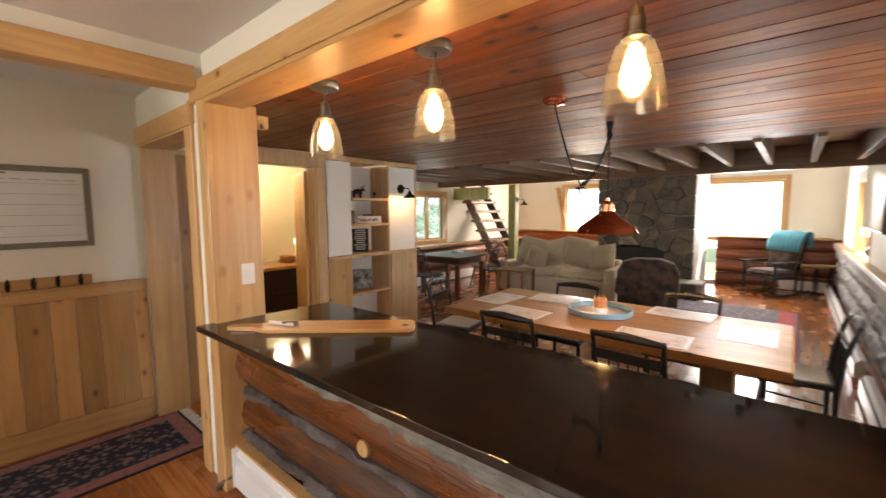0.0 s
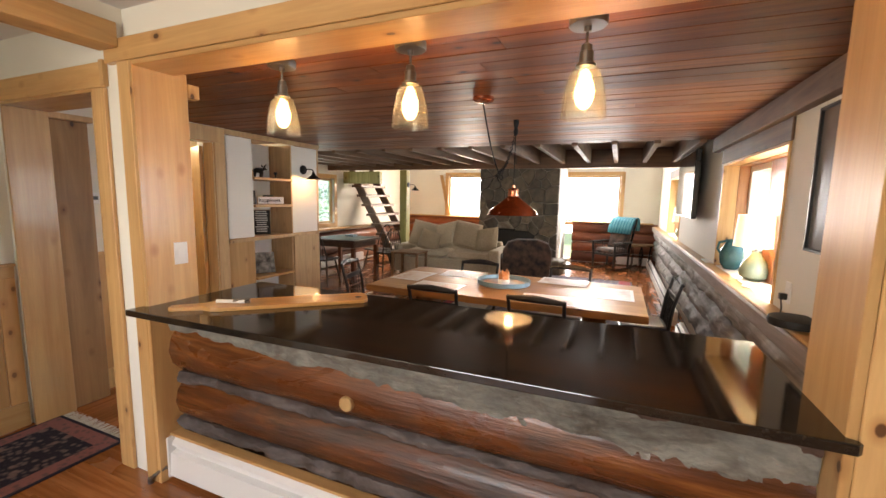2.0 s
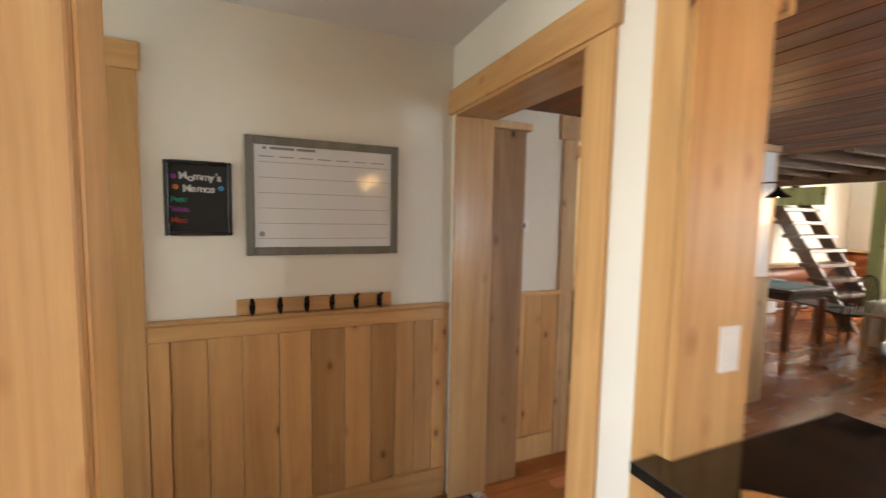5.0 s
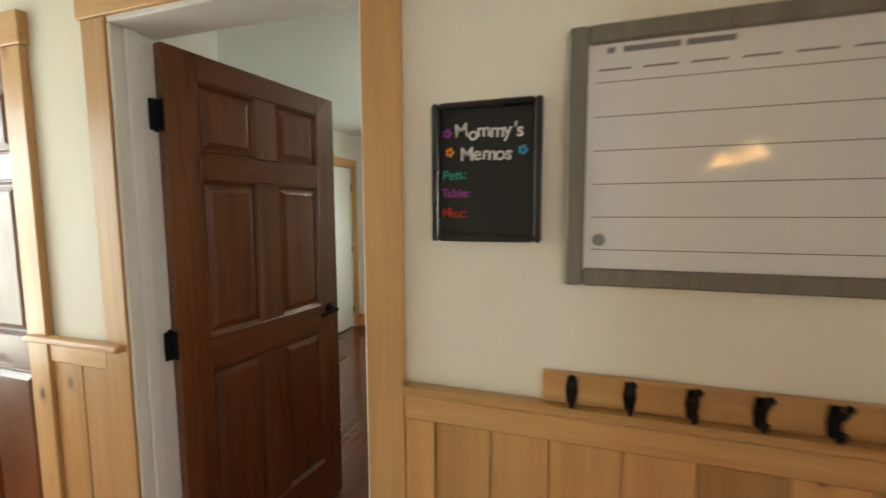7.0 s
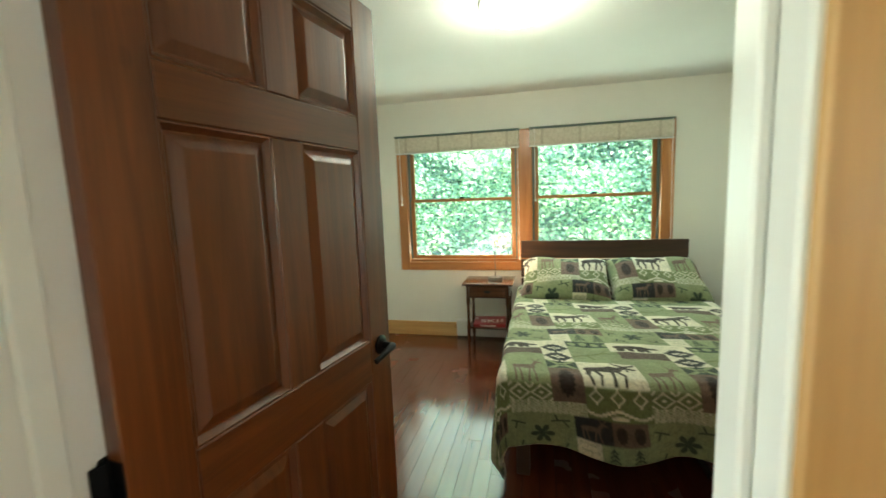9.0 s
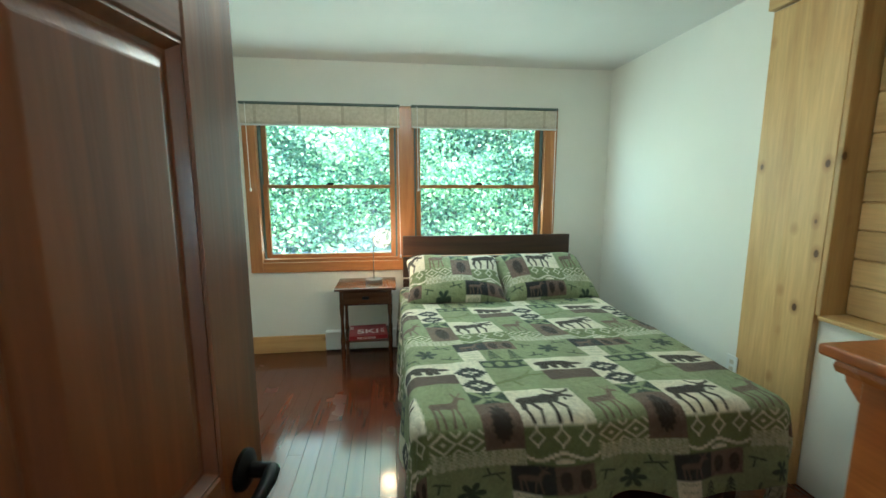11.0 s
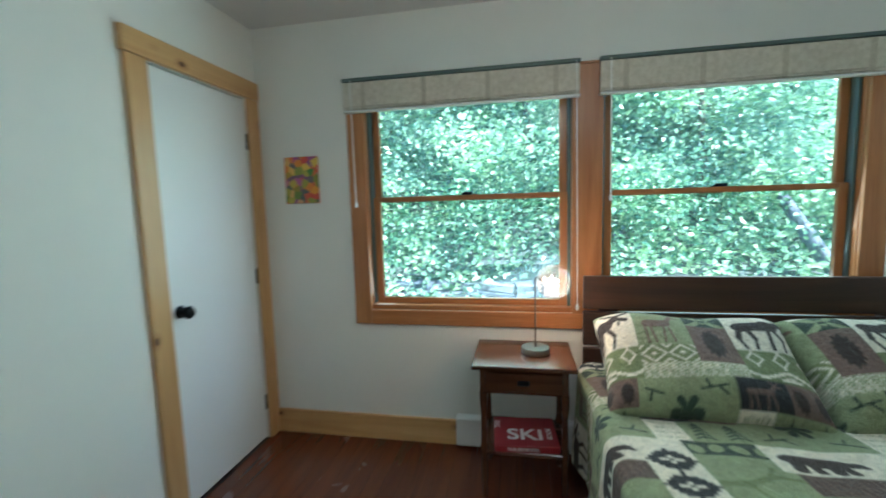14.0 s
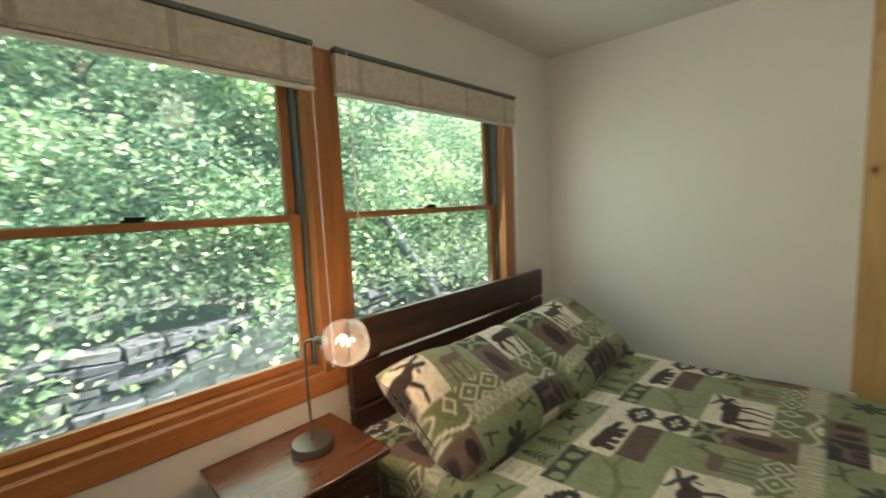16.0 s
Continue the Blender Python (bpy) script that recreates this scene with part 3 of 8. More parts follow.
# pine recess beside the dresser
t = tagged(new("trim_pine_recess"), "knotty pale pine boards framing a recess", "trim", kind="structure")
board("upright", M["pale_pine_z"], -5.735, -5.54, 0.925, 0.9495, 0, 2.30, t)
board("upright", M["pale_pine_z"], -5.538, -5.335, 0.915, 0.9495, 0, 2.30, t)
board("head", M["pale_pine"], -5.755, -3.65, 0.91, 0.9495, 2.31, 2.42, t)
board("jamb", M["pale_pine_z"], -5.334, -5.31, 0.915, 1.069, 0.86, 2.31, t)
board("sill", M["pale_pine"], -5.309, -3.70, 0.90, 1.069, 0.845, 0.865, t)


# hall things
def six_panel_door(at, label, w=0.81, h=2.03, flip=1, handle_z=1.0, hinges=True, category="door", columns=2):
    """A panelled leaf; the hinge edge is at the origin and the leaf runs along +x."""
    root = thing("door", label, category, at)
    t = 0.02
    st, mid = (0.115 if columns == 2 else 0.085), 0.10
    xs = (0.0, st, (w - mid) / 2, (w + mid) / 2, w - st, w)
    rows = [(0.0, 0.22), (0.90, 1.03), (1.60, 1.695), (h - 0.095, h)]
    z = [r for row in rows for r in row]
    for a, b, c, d, nm in ((xs[0], xs[1], 0, h, "stile"), (xs[4], xs[5], 0, h, "stile")):
        part(nm, box(B(), a, b, -t, t, c, d, 0.003), M["door"], root)
    for c, d in rows:
        part("rail", box(B(), xs[1] + 0.0005, xs[4] - 0.0005, -t + 0.0006, t - 0.0006, c + 0.0005, d - 0.0005, 0.003), M["door_rail"], root)
    for (a, b) in zip(rows, rows[1:]):
        z0, z1 = a[1], b[0]
        if columns == 2:
            part("mullion", box(B(), xs[2], xs[3], -t + 0.0012, t - 0.0012, z0, z1, 0.003), M["door"], root)
        for x0, x1 in ((xs[1], xs[2]), (xs[3], xs[4])) if columns == 2 else ((xs[1], xs[4]),):
            bm = B()
            for s in (-1, 1):
                rings = []
                for inset, dy in ((0.0, 0.0165), (0.004, 0.0175), (0.010, 0.010), (0.014, 0.005), (0.019, 0.005), (0.040, 0.0145), (0.043, 0.0150)):
                    rings.append([bm.verts.new((px, s * dy, pz)) for px, pz in ((x0 + inset, z0 + inset), (x1 - inset, z0 + inset), (x1 - inset, z1 - inset), (x0 + inset, z1 - inset))])
                for p, q in zip(rings, rings[1:]):
                    for i in range(4):
                        bm.faces.new((p[i], p[(i + 1) % 4], q[(i + 1) % 4], q[i]))
                bm.faces.new(rings[-1])
            part("panel", bm, M["door"], root)
    for s in (-1, 1):
        hb = B()
        lathe(hb, [(0.031, 0.0), (0.031, 0.006), (0.024, 0.011), (0.012, 0.014), (0.011, 0.045)], (w - 0.062, s * t, handle_z), 18, pose(0, 0, 0, -90 * s, 0, 0))
        lever = [(w - 0.062, s * (t + 0.045), handle_z), (w - 0.085, s * (t + 0.052), handle_z + 0.004), (w - 0.13, s * (t + 0.05), handle_z - 0.004), (w - 0.165, s * (t + 0.046), handle_z - 0.012)]
        tube(hb, lever, [0.012, 0.011, 0.009, 0.008], 10)
        part("handle", hb, M["black"], root, "black iron lever handle", True)
    if hinges:
        for hz in (0.22, 1.03, 1.80):
            hb = B()
            lathe(hb, [(0.006, hz - 0.054), (0.009, hz - 0.050), (0.009, hz + 0.050), (0.006, hz + 0.054)], (-0.006, flip * (t + 0.001), 0), 12)
            box(hb, -0.0025, -0.0003, -t, t, hz - 0.05, hz + 0.05, 0)
            box(hb, -0.030, -0.003, flip * 0.0065, flip * 0.011, hz - 0.05, hz + 0.05, 0.001)
            part("hinge", hb, M["black"], root, "black iron hinge")
    return root


M["door_rail"] = wood("door_mahogany_crosswise", (0.078, 0.019, 0.0045), (0.175, 0.049, 0.0115), "X", 0.36, 0.0, 0.15, cross=9, vary=0.1)
six_panel_door(pose(-3.615, -1.355, 0.008, 0, 0, 171.5), "open dark mahogany six-panel door with black hardware")
six_panel_door(pose(-3.545, -1.868, 0.008, 0, 0, -90), "closed narrow dark mahogany panelled door in pine casing", w=0.464, handle_z=0.91, hinges=False, columns=1)

# wainscot below the hall wall: cap, boards, baseboard
wc = tagged(new("wainscot_hall"), "honey pine board wainscot with a rounded cap", "wainscot", kind="structure")
for y0, y1, c0, c1 in ((-0.4495, 0.885, -0.4495, 0.885), (-1.764, -1.486, -1.85, -1.40), (-3.29, -2.436, -3.29, -2.36)):
    board("cap", M["pine_y"], -3.4995, -3.452, c0, c1, 1.055, 1.075, wc, bev=0.006)
    board("rail", M["pine_y"], -3.4995, -3.482, y0, y1, 0.985, 1.054, wc)
    board("baseboard", M["pine_y"], -3.4995, -3.479, y0, y1, 0.0, 0.16, wc)
cuts = [-0.4495, -0.372, -0.235, -0.102, 0.05, 0.19, 0.346, 0.475, 0.60, 0.70, 0.80, 0.885]
for a, b in zip(cuts, cuts[1:]):
    board("board", M["wainscot"], -3.4995, -3.489 + (0.006 if b == cuts[1] or a == cuts[-2] else 0), a + 0.001, b - 0.001, 0.161, 0.984, wc)
for a, b in ((-1.764, -1.62), (-1.619, -1.486), (-2.58, -2.436), (-2.72, -2.581), (-2.86, -2.721), (-3.0, -2.861), (-3.14, -3.001), (-3.29, -3.141)):
    board("board", M["wainscot"], -3.4995, -3.489, a + 0.001, b - 0.001, 0.161, 0.984, wc)


def framed(name, label, category, y0, y1, z0, z1, fw, frame_mat, face_mat, x=-3.4995, deep=0.022):
    root = thing(name, label, category, pose(x, (y0 + y1) / 2, (z0 + z1) / 2))
    w, h = (y1 - y0) / 2, (z1 - z0) / 2
    for nm, a in (("frame_side", (-w, -w + fw, -h, h)), ("frame_side", (w - fw, w, -h, h)), ("frame_rail", (-w + fw, w - fw, h - fw, h)), ("frame_rail", (-w + fw, w - fw, -h, -h + fw))):
        part(nm, box(B(), 0, deep, *a, 0.004), frame_mat, root)
    part("face", box(B(), 0.001, deep * 0.5, -w + fw * 0.8, w - fw * 0.8, -h + fw * 0.8, h - fw * 0.8), face_mat, root)
    return root


M["frame_grey"] = wood("grey_stained_frame", (0.15, 0.145, 0.12), (0.22, 0.21, 0.175), "Z", 0.5, cross=9, vary=0.08)
M["whiteboard"] = paint("whiteboard_enamel", (0.74, 0.76, 0.78), 0.10, 0.02, 0.0)
M["slate"] = paint("chalkboard_slate", (0.006, 0.006, 0.006), 0.6, 0.2, 0.1, 5)
M["ink"] = paint("grey_ink", (0.22, 0.22, 0.23), 0.6)
wb = framed("whiteboard", "white planner board in a grey wooden frame", "whiteboard", -0.078, 0.603, 1.338, 1.858, 0.036, M["frame_grey"], M["whiteboard"])
for z in (0.150, 0.083, 0.016, -0.051, -0.118, -0.185):
    part("ruled_line", box(B(), 0.0112, 0.0116, -0.29, 0.29, z - 0.001, z + 0.001), M["ink"], wb)
bm = B()
for i, (a, b) in enumerate(((-0.27, -0.255), (-0.24, -0.14), (-0.13, -0.05))):
    box(bm, 0.0112, 0.0116, a, b, 0.205, 0.216)
for i in range(7):
    box(bm, 0.0112, 0.0116, -0.285 + i * 0.082, -0.225 + i * 0.082, 0.172, 0.176)
part("heading_bars", bm, M["ink"], wb)
part("magnet", lathe(B(), [(0.012, 0), (0.012, 0.006)], (0.0112, -0.275, -0.165), 16, pose(0, 0, 0, 0, 90, 0)), M["ink"], wb, "grey round magnet")
cb = framed("chalkboard", "black framed chalkboard with coloured handwriting", "chalkboard", -0.374, -0.129, 1.425, 1.733, 0.016, M["black_paint"], M["slate"])


def lettering(text, size, mat, parent, y, z, x=0.0113, tilt=0.0, wobble=0.0, name="lettering", seed=1):
    """Words as thin raised letters on a face that looks along +x."""
    rnd = random.Random(seed)
    for ch in text:
        if ch != " ":
            cu = bpy.data.curves.new(name, "FONT")
            cu.body, cu.size, cu.extrude, cu.offset = ch, size, 0.0003, size * 0.018
            ob = new(name, cu)
            dg = bpy.context.evaluated_depsgraph_get()
            me = bpy.data.meshes.new_from_object(ob.evaluated_get(dg))
            bpy.data.objects.remove(ob)
            me.transform(pose(x, y, z + rnd.uniform(-wobble, wobble), 90, 0, 90) @ pose(0, 0, 0, 0, 0, tilt + rnd.uniform(-6, 6)))
            me.materials.clear()
            me.materials.append(mat)
            done = new(name, me)
            done.parent = parent
        y += size * {"m": 0.86, "M": 0.86, "w": 0.8, " ": 0.3, "i": 0.27, "'": 0.2, ":": 0.3, "l": 0.27, ".": 0.28, "t": 0.36, "r": 0.4, "s": 0.5, "c": 0.5, "I": 0.3}.get(ch, 0.6) * 0.82


CHALK = {k: paint("chalk_" + k, c, 0.9, 0.2, 0.2, 60) for k, c in {"white": (0.75, 0.75, 0.75), "green": (0.02, 0.35, 0.25), "purple": (0.35, 0.06, 0.40), "red": (0.5, 0.05, 0.03), "orange": (0.8, 0.25, 0.02), "blue": (0.05, 0.3, 0.6)}.items()}
lettering("Mommy's", 0.042, CHALK["white"], cb, -0.070, 0.075, wobble=0.003, seed=2)
lettering("Memos", 0.042, CHALK["white"], cb, -0.058, 0.028, wobble=0.003, seed=3)
lettering("Pets:", 0.03, CHALK["green"], cb, -0.10, -0.014, wobble=0.001, seed=4)
lettering("Table:", 0.028, CHALK["purple"], cb, -0.102, -0.055, wobble=0.001, seed=5)
lettering("Misc:", 0.03, CHALK["red"], cb, -0.10, -0.10, wobble=0.001, seed=6)
for c, y, z in (("purple", -0.088, 0.088), ("orange", -0.082, 0.046), ("blue", 0.082, 0.045)):
    bm = B()
    for k in range(5):
        lathe(bm, [(0.0045, 0), (0.0045, 0.0006)], (0.0112, y + 0.007 * math.cos(k * 1.257), z + 0.007 * math.sin(k * 1.257)), 8, pose(0, 0, 0, 0, 90, 0))
    part("chalk_flower", bm, CHALK[c], cb)

hk = thing("coat_rack", "pine coat rack with six dark metal hooks on the wall", "coat rack", pose(-3.4995, 0.2275, 1.11))
part("backboard", box(B(), 0, 0.02, -0.347, 0.347, -0.034, 0.034, 0.003), M["pine_y"], hk)
for i in range(6):
    y = -0.285 + i * 0.114
    bm = B()
    slab(bm, [(-0.009, -0.03), (0.009, -0.03), (0.013, 0), (0.009, 0.03), (-0.009, 0.03), (-0.013, 0)], 0, 0.004, 0.001, pose(0.02, y, 0, 90, 0, 90))
    tube(bm, [(0.022, y, 0.012), (0.045, y, 0.015), (0.06, y, 0.035)], [0.006, 0.005, 0.005], 8)
    tube(bm, [(0.022, y, -0.015), (0.04, y, -0.03), (0.05, y, -0.02), (0.052, y, -0.008)], [0.006, 0.005, 0.005, 0.005], 8)
    lathe(bm, [(0.002, -0.008), (0.008, -0.003), (0.008, 0.003), (0.002, 0.008)], (0.061, y, 0.04), 10)
    part("hook", bm, M["black"], hk, "dark bronze coat hook", True)


# serving counter on its log wall
def log_mesh(x0, x1, cy, cz, r, seed, squash=1.0, n=14, steps=40, lumps=0.0):
    bm = B()
    rings = []
    for i in range(steps + 1):
        x = x0 + (x1 - x0) * i / steps
        ring = []
        for k in range(n):
            a = 2 * math.pi * k / n
            rr = r * (1 + 0.05 * noise.noise(Vector((x * 1.6, math.cos(a) * 1.1 + seed, math.sin(a) * 1.1))) + 0.02 * noise.noise(Vector((x * 7, math.cos(a) * 3 + seed, math.sin(a) * 3)))
                      + lumps * noise.noise(Vector((x * 4.5, math.cos(a) * 1.6 + seed, math.sin(a) * 1.6))) + lumps * 0.6 * noise.noise(Vector((x * 11, math.cos(a) * 2.6 + seed, math.sin(a) * 2.6))))
            ring.append(bm.verts.new((x, cy + rr * math.cos(a), cz + rr * squash * math.sin(a))))
        rings.append(ring)
    for a, b in zip(rings, rings[1:]):
        for k in range(n):
            bm.faces.new((a[k], a[(k + 1) % n], b[(k + 1) % n], b[k]))
    bm.faces.new(rings[0][::-1])
    bm.faces.new(rings[-1])
    return bm


lw = tagged(new("wall_log_counter"), "half-height log wall with pale chinking under the counter", "log wall", kind="structure")
part("log", log_mesh(-2.144, 0.538, 1.115, 0.705, 0.165, 1.0), M["log"], lw, "", True)
part("log", log_mesh(-2.144, 0.538, 1.115, 0.415, 0.145, 5.0), M["log"], lw, "", True)
part("log", log_mesh(-2.144, 0.538, 1.115, 0.17, 0.12, 9.0), M["log"], lw, "", True)


def ragged_strip(z0, z1, y, seed, amp, sink=0.0):
    """A strip of rough mortar along x with an uneven lower edge, lower by sink at its far end."""
    bm = B()
    n, rows = 230, 12
    grid = []
    for i in range(n + 1):
        x = -2.143 + 2.68 * i / n
        low = z0 - sink * i / n + amp * (noise.noise(Vector((x * 4, seed, 0))) + 0.5 * noise.noise(Vector((x * 13, seed, 5))))
        line = []
        for k in range(rows):
            f = k / (rows - 1)
            z = z1 + (low - z1) * f
            bulge = 0.020 * noise.noise(Vector((x * 6, seed, z * 18))) + 0.014 * noise.noise(Vector((x * 19, seed, z * 34))) + 0.006 * noise.noise(Vector((x * 48, seed, z * 70)))
            line.append(bm.verts.new((x, y + bulge + 0.014 * (2 * f - 1) ** 2, z)))
        line.append(bm.verts.new((x, y + 0.12, low)))
        line.append(bm.verts.new((x, y + 0.12, z1)))
        grid.append(line)
    m = len(grid[0])
    for a, b in zip(grid, grid[1:]):
        for k in range(m):
            bm.faces.new((a[k], a[(k + 1) % m], b[(k + 1) % m], b[k]))
    return bm


part("chinking", ragged_strip(0.825, 0.932, 0.952, 2.0, 0.030, 0.125), M["mortar"], lw, "rough pale mortar chinking", True)
part("bark", ragged_strip(0.915, 0.9325, 0.944, 17.0, 0.016, 0.06), M["bark_strip"], lw, "strip of old brown bark under the counter", True)
part("chinking", ragged_strip(0.525, 0.575, 0.985, 6.0, 0.012), M["chink"], lw, "dark chinking", True)
part("chinking", ragged_strip(0.262, 0.325, 0.972, 11.0, 0.012), M["chink"], lw, "dark chinking", True)
bm = lathe(B(), [(0.034, -0.01), (0.034, 0.012), (0.030, 0.016)], (-1.015, 0.952, 0.665), 9, pose(0, 0, 0, 90, 0, 0))
part("peg", bm, M["pale_pine_z"], lw, "pale wooden peg end")
board("strip", M["pine_x"], -2.144, 0.538, 0.925, 0.985, 0.243, 0.258, lw, "thin pine strip above the heater")
ct = B()
slab(ct, [(-2.182, 0.78), (0.555, 0.835), (0.566, 0.845), (0.564, 0.862), (0.537, 0.862), (0.537, 1.62), (-2.142, 1.57), (-2.142, 0.862), (-2.182, 0.862)], 0.934, 0.965, 0.004, None, 2)
solo("countertop", ct, M["granite"], "polished black granite countertop on a log wall", "countertop")
he = thing("baseboard_heater", "white enamel baseboard heater under the log counter", "heater", pose(0, 0, 0))
bm = slab(B(), [(0.985, 0.02), (0.985, 0.235), (0.955, 0.24), (0.925, 0.205), (0.925, 0.19), (0.945, 0.19), (0.945, 0.16), (0.915, 0.15), (0.905, 0.03), (0.93, 0.02)], -2.13, 0.53, 0, Matrix(((0, 0, 1, 0), (1, 0, 0, 0), (0, 1, 0, 0), (0, 0, 0, 1))))
part("cover", bm, M["white"], he)
part("end_cap", box(B(), -2.144, -2.131, 0.902, 0.985, 0.015, 0.242, 0.003), M["white"], he)
part("fins", box(B(), -2.12, 0.43, 0.946, 0.98, 0.161, 0.189), M["nickel"], he, "metal heater fins")
bm = tube(B(), [(-2.20, 0.85, 0.02), (-2.175, 0.85, 0.05), (-2.155, 0.87, 0.07), (-2.14, 0.90, 0.08)], 0.009, 8)
lathe(bm, [(0.014, 0), (0.014, 0.03)], (-2.205, 0.85, 0.0), 10)
solo("heater_pipe", bm, M["nickel"], "short bent metal heating pipe by the post", "pipe", smooth=True)

# switch plate on the reveal
sp = thing("light_switch", "white rocker switch plate on the pine post", "light switch", pose(-2.1445, 1.045, 1.215))
part("plate", box(B(), 0, 0.006, -0.036, 0.036, -0.058, 0.058, 0.002), M["white"], sp)
part("rocker", box(B(), 0.0062, 0.010, -0.016, 0.016, -0.032, 0.032, 0.002), M["white"], sp)

# paddle board on the counter
M["board_wood"] = wood("serving_board_acacia", (0.42, 0.20, 0.055), (0.66, 0.36, 0.12), "X", 0.35, 0.25, 0.1, cross=8, vary=0.05)
a = Vector((-1.985, 0.865, 0)); b = Vector((-1.27, 1.49, 0))
ang = math.degrees(math.atan2(b.y - a.y, b.x - a.x))
L = (b - a).length
cutb = thing("serving_board", "long acacia wood paddle board lying on the counter", "cutting board", pose(a.x, a.y, 0.9655, 0, 0, ang))
out = [(0.0, -0.022), (0.02, -0.03), (0.15, -0.032), (0.19, -0.075), (0.23, -0.085), (L - 0.03, -0.085), (L - 0.005, -0.06), (L, 0.0), (L - 0.005, 0.06), (L - 0.03, 0.085), (0.23, 0.085), (0.19, 0.075), (0.15, 0.032), (0.02, 0.03), (0.0, 0.022)]
part("board", slab(B(), out, 0, 0.02, 0.004, None, 2), M["board_wood"], cutb)
part("hole", lathe(B(), [(0.018, 0), (0.018, 0.0006)], (L - 0.05, -0.02, 0.0201), 16), M["chink"], cutb, "dark hanging hole")
kt = thing("corkscrew", "folded metal corkscrew with a pale cloth handle on the board", "corkscrew", pose(-1.78, 1.035, 0.9858, 0, 0, 20))
bm = tube(B(), [(-0.07, 0, 0.010), (0.07, 0.005, 0.010)], 0.009, 10)
part("handle", bm, M["white"], kt)
bm = tube(B(), [(0.0 + 0.006 * i, 0.03 + 0.006 * math.cos(i * 1.4), 0.012 + 0.006 * math.sin(i * 1.4)) for i in range(14)], 0.0022, 6)
tube(bm, [(0.02, -0.01, 0.016), (0.09, 0.03, 0.02)], [0.006, 0.004], 8)
lathe(bm, [(0.014, 0), (0.014, 0.01), (0.006, 0.014)], (0.08, 0.02, 0.002), 12)
part("lever", bm, M["nickel"], kt, "", True)

# hall runner
def rug_material(name, field_a, field_b, border, accent, w, l, bw):
    n = Nodes(name)
    c = n.add("ShaderNodeTexCoord")
    sep = n.add("ShaderNodeSeparateXYZ")
    n.link(c.outputs["Object"], sep.inputs[0])

    def edge(sock, half, band):
        ab = n.add("ShaderNodeMath", operation="ABSOLUTE")
        n.link(sock, ab.inputs[0])
        gt = n.add("ShaderNodeMath", operation="GREATER_THAN", i_1=half - band)
        n.link(ab.outputs[0], gt.inputs[0])
        return gt.outputs[0]

    def either(p, q):
        m = n.add("ShaderNodeMath", operation="MAXIMUM")
        n.link(p, m.inputs[0])
        n.link(q, m.inputs[1])
        return m.outputs[0]

    vec, _ = n.coords()
    v1 = n.add("ShaderNodeTexVoronoi", i_Scale=26.0)
    v2 = n.add("ShaderNodeTexVoronoi", i_Scale=11.0)
    n.link(vec, v1.inputs["Vector"])
    n.link(vec, v2.inputs["Vector"])
    motif = n.mix(n.ramp(v1.outputs["Distance"], [(0.25, field_b), (0.5, field_a)]), accent, n.ramp(v2.outputs["Distance"], [(0.2, grey(0.65)), (0.32, grey(0.0))]))
    bord = n.mix(border, n.mix(field_a, accent, 0.4), n.ramp(v1.outputs["Distance"], [(0.2, grey(0.8)), (0.45, grey(0.1))]))
    col = n.mix(motif, bord, either(edge(sep.outputs[0], w / 2, bw), edge(sep.outputs[1], l / 2, bw)))
    col = n.mix(col, field_a, either(edge(sep.outputs[0], w / 2, 0.02), edge(sep.outputs[1], l / 2, 0.02)))
    f = n.noise(vec, 160, 3)
    n.bump(f, 0.6, 0.006)
    return n.finish(n.mix(col, n.ramp(f, [(0.3, grey(0.7)), (0.7, grey(1.1))]), 0.6, "MULTIPLY"), 0.95)


def flat_rug(name, label, x0, x1, y0, y1, mat, z=0.0, th=0.008, fringe=True):
    root = thing(name, label, "rug", pose((x0 + x1) / 2, (y0 + y1) / 2, z))
    w, l = x1 - x0, y1 - y0
    bm = B()
    nx, ny = 12, 40
    g = [[bm.verts.new((w * (i / nx - 0.5), l * (j / ny - 0.5), th + 0.002 * noise.noise(Vector((i * 0.4, j * 0.3, l))))) for j in range(ny + 1)] for i in range(nx + 1)]
    for i in range(nx):
        for j in range(ny):
            bm.faces.new((g[i][j], g[i + 1][j], g[i + 1][j + 1], g[i][j + 1]))
    r = bmesh.ops.extrude_face_region(bm, geom=list(bm.faces))
    for v in r["geom"]:
        if isinstance(v, bmesh.types.BMVert):
            v.co.z = 0.001
    part("woven_field", bm, mat, root)
    if fringe:
        rnd = random.Random(7)
        for s in (-1, 1):
            bm = B()
            k = int(w / 0.011)
            for i in range(k):
                x = w * ((i + 0.5) / k - 0.5)
                dx = rnd.uniform(-0.006, 0.006)
                e = 0.06 + rnd.uniform(0, 0.015)
                tube(bm, [(x, s * l / 2, 0.005), (x + dx, s * (l / 2 + e * 0.5), 0.004), (x + dx * 2, s * (l / 2 + e), 0.003)], 0.003, 4)
            part("fringe", bm, M["fringe"], root, "cream knotted fringe")
    return root


M["fringe"] = cloth("cream_fringe", (0.5, 0.45, 0.36), (0.7, 0.65, 0.55))
M["runner"] = rug_material("runner_pile", (0.012, 0.012, 0.03), (0.16, 0.12, 0.12), (0.32, 0.13, 0.12), (0.30, 0.19, 0.17), 0.70, 2.0, 0.11)
flat_rug("runner_rug", "navy and rose oriental runner rug with cream fringe", -3.43, -2.73, -0.98, 1.02, M["runner"])


# pendants over the counter
M["bulb"] = glow("warm_bulb_glow", (1.0, 0.62, 0.22), 6.5)
M["bulb_soft"] = glow("warm_bulb_glass", (1.0, 0.60, 0.24), 2.4)


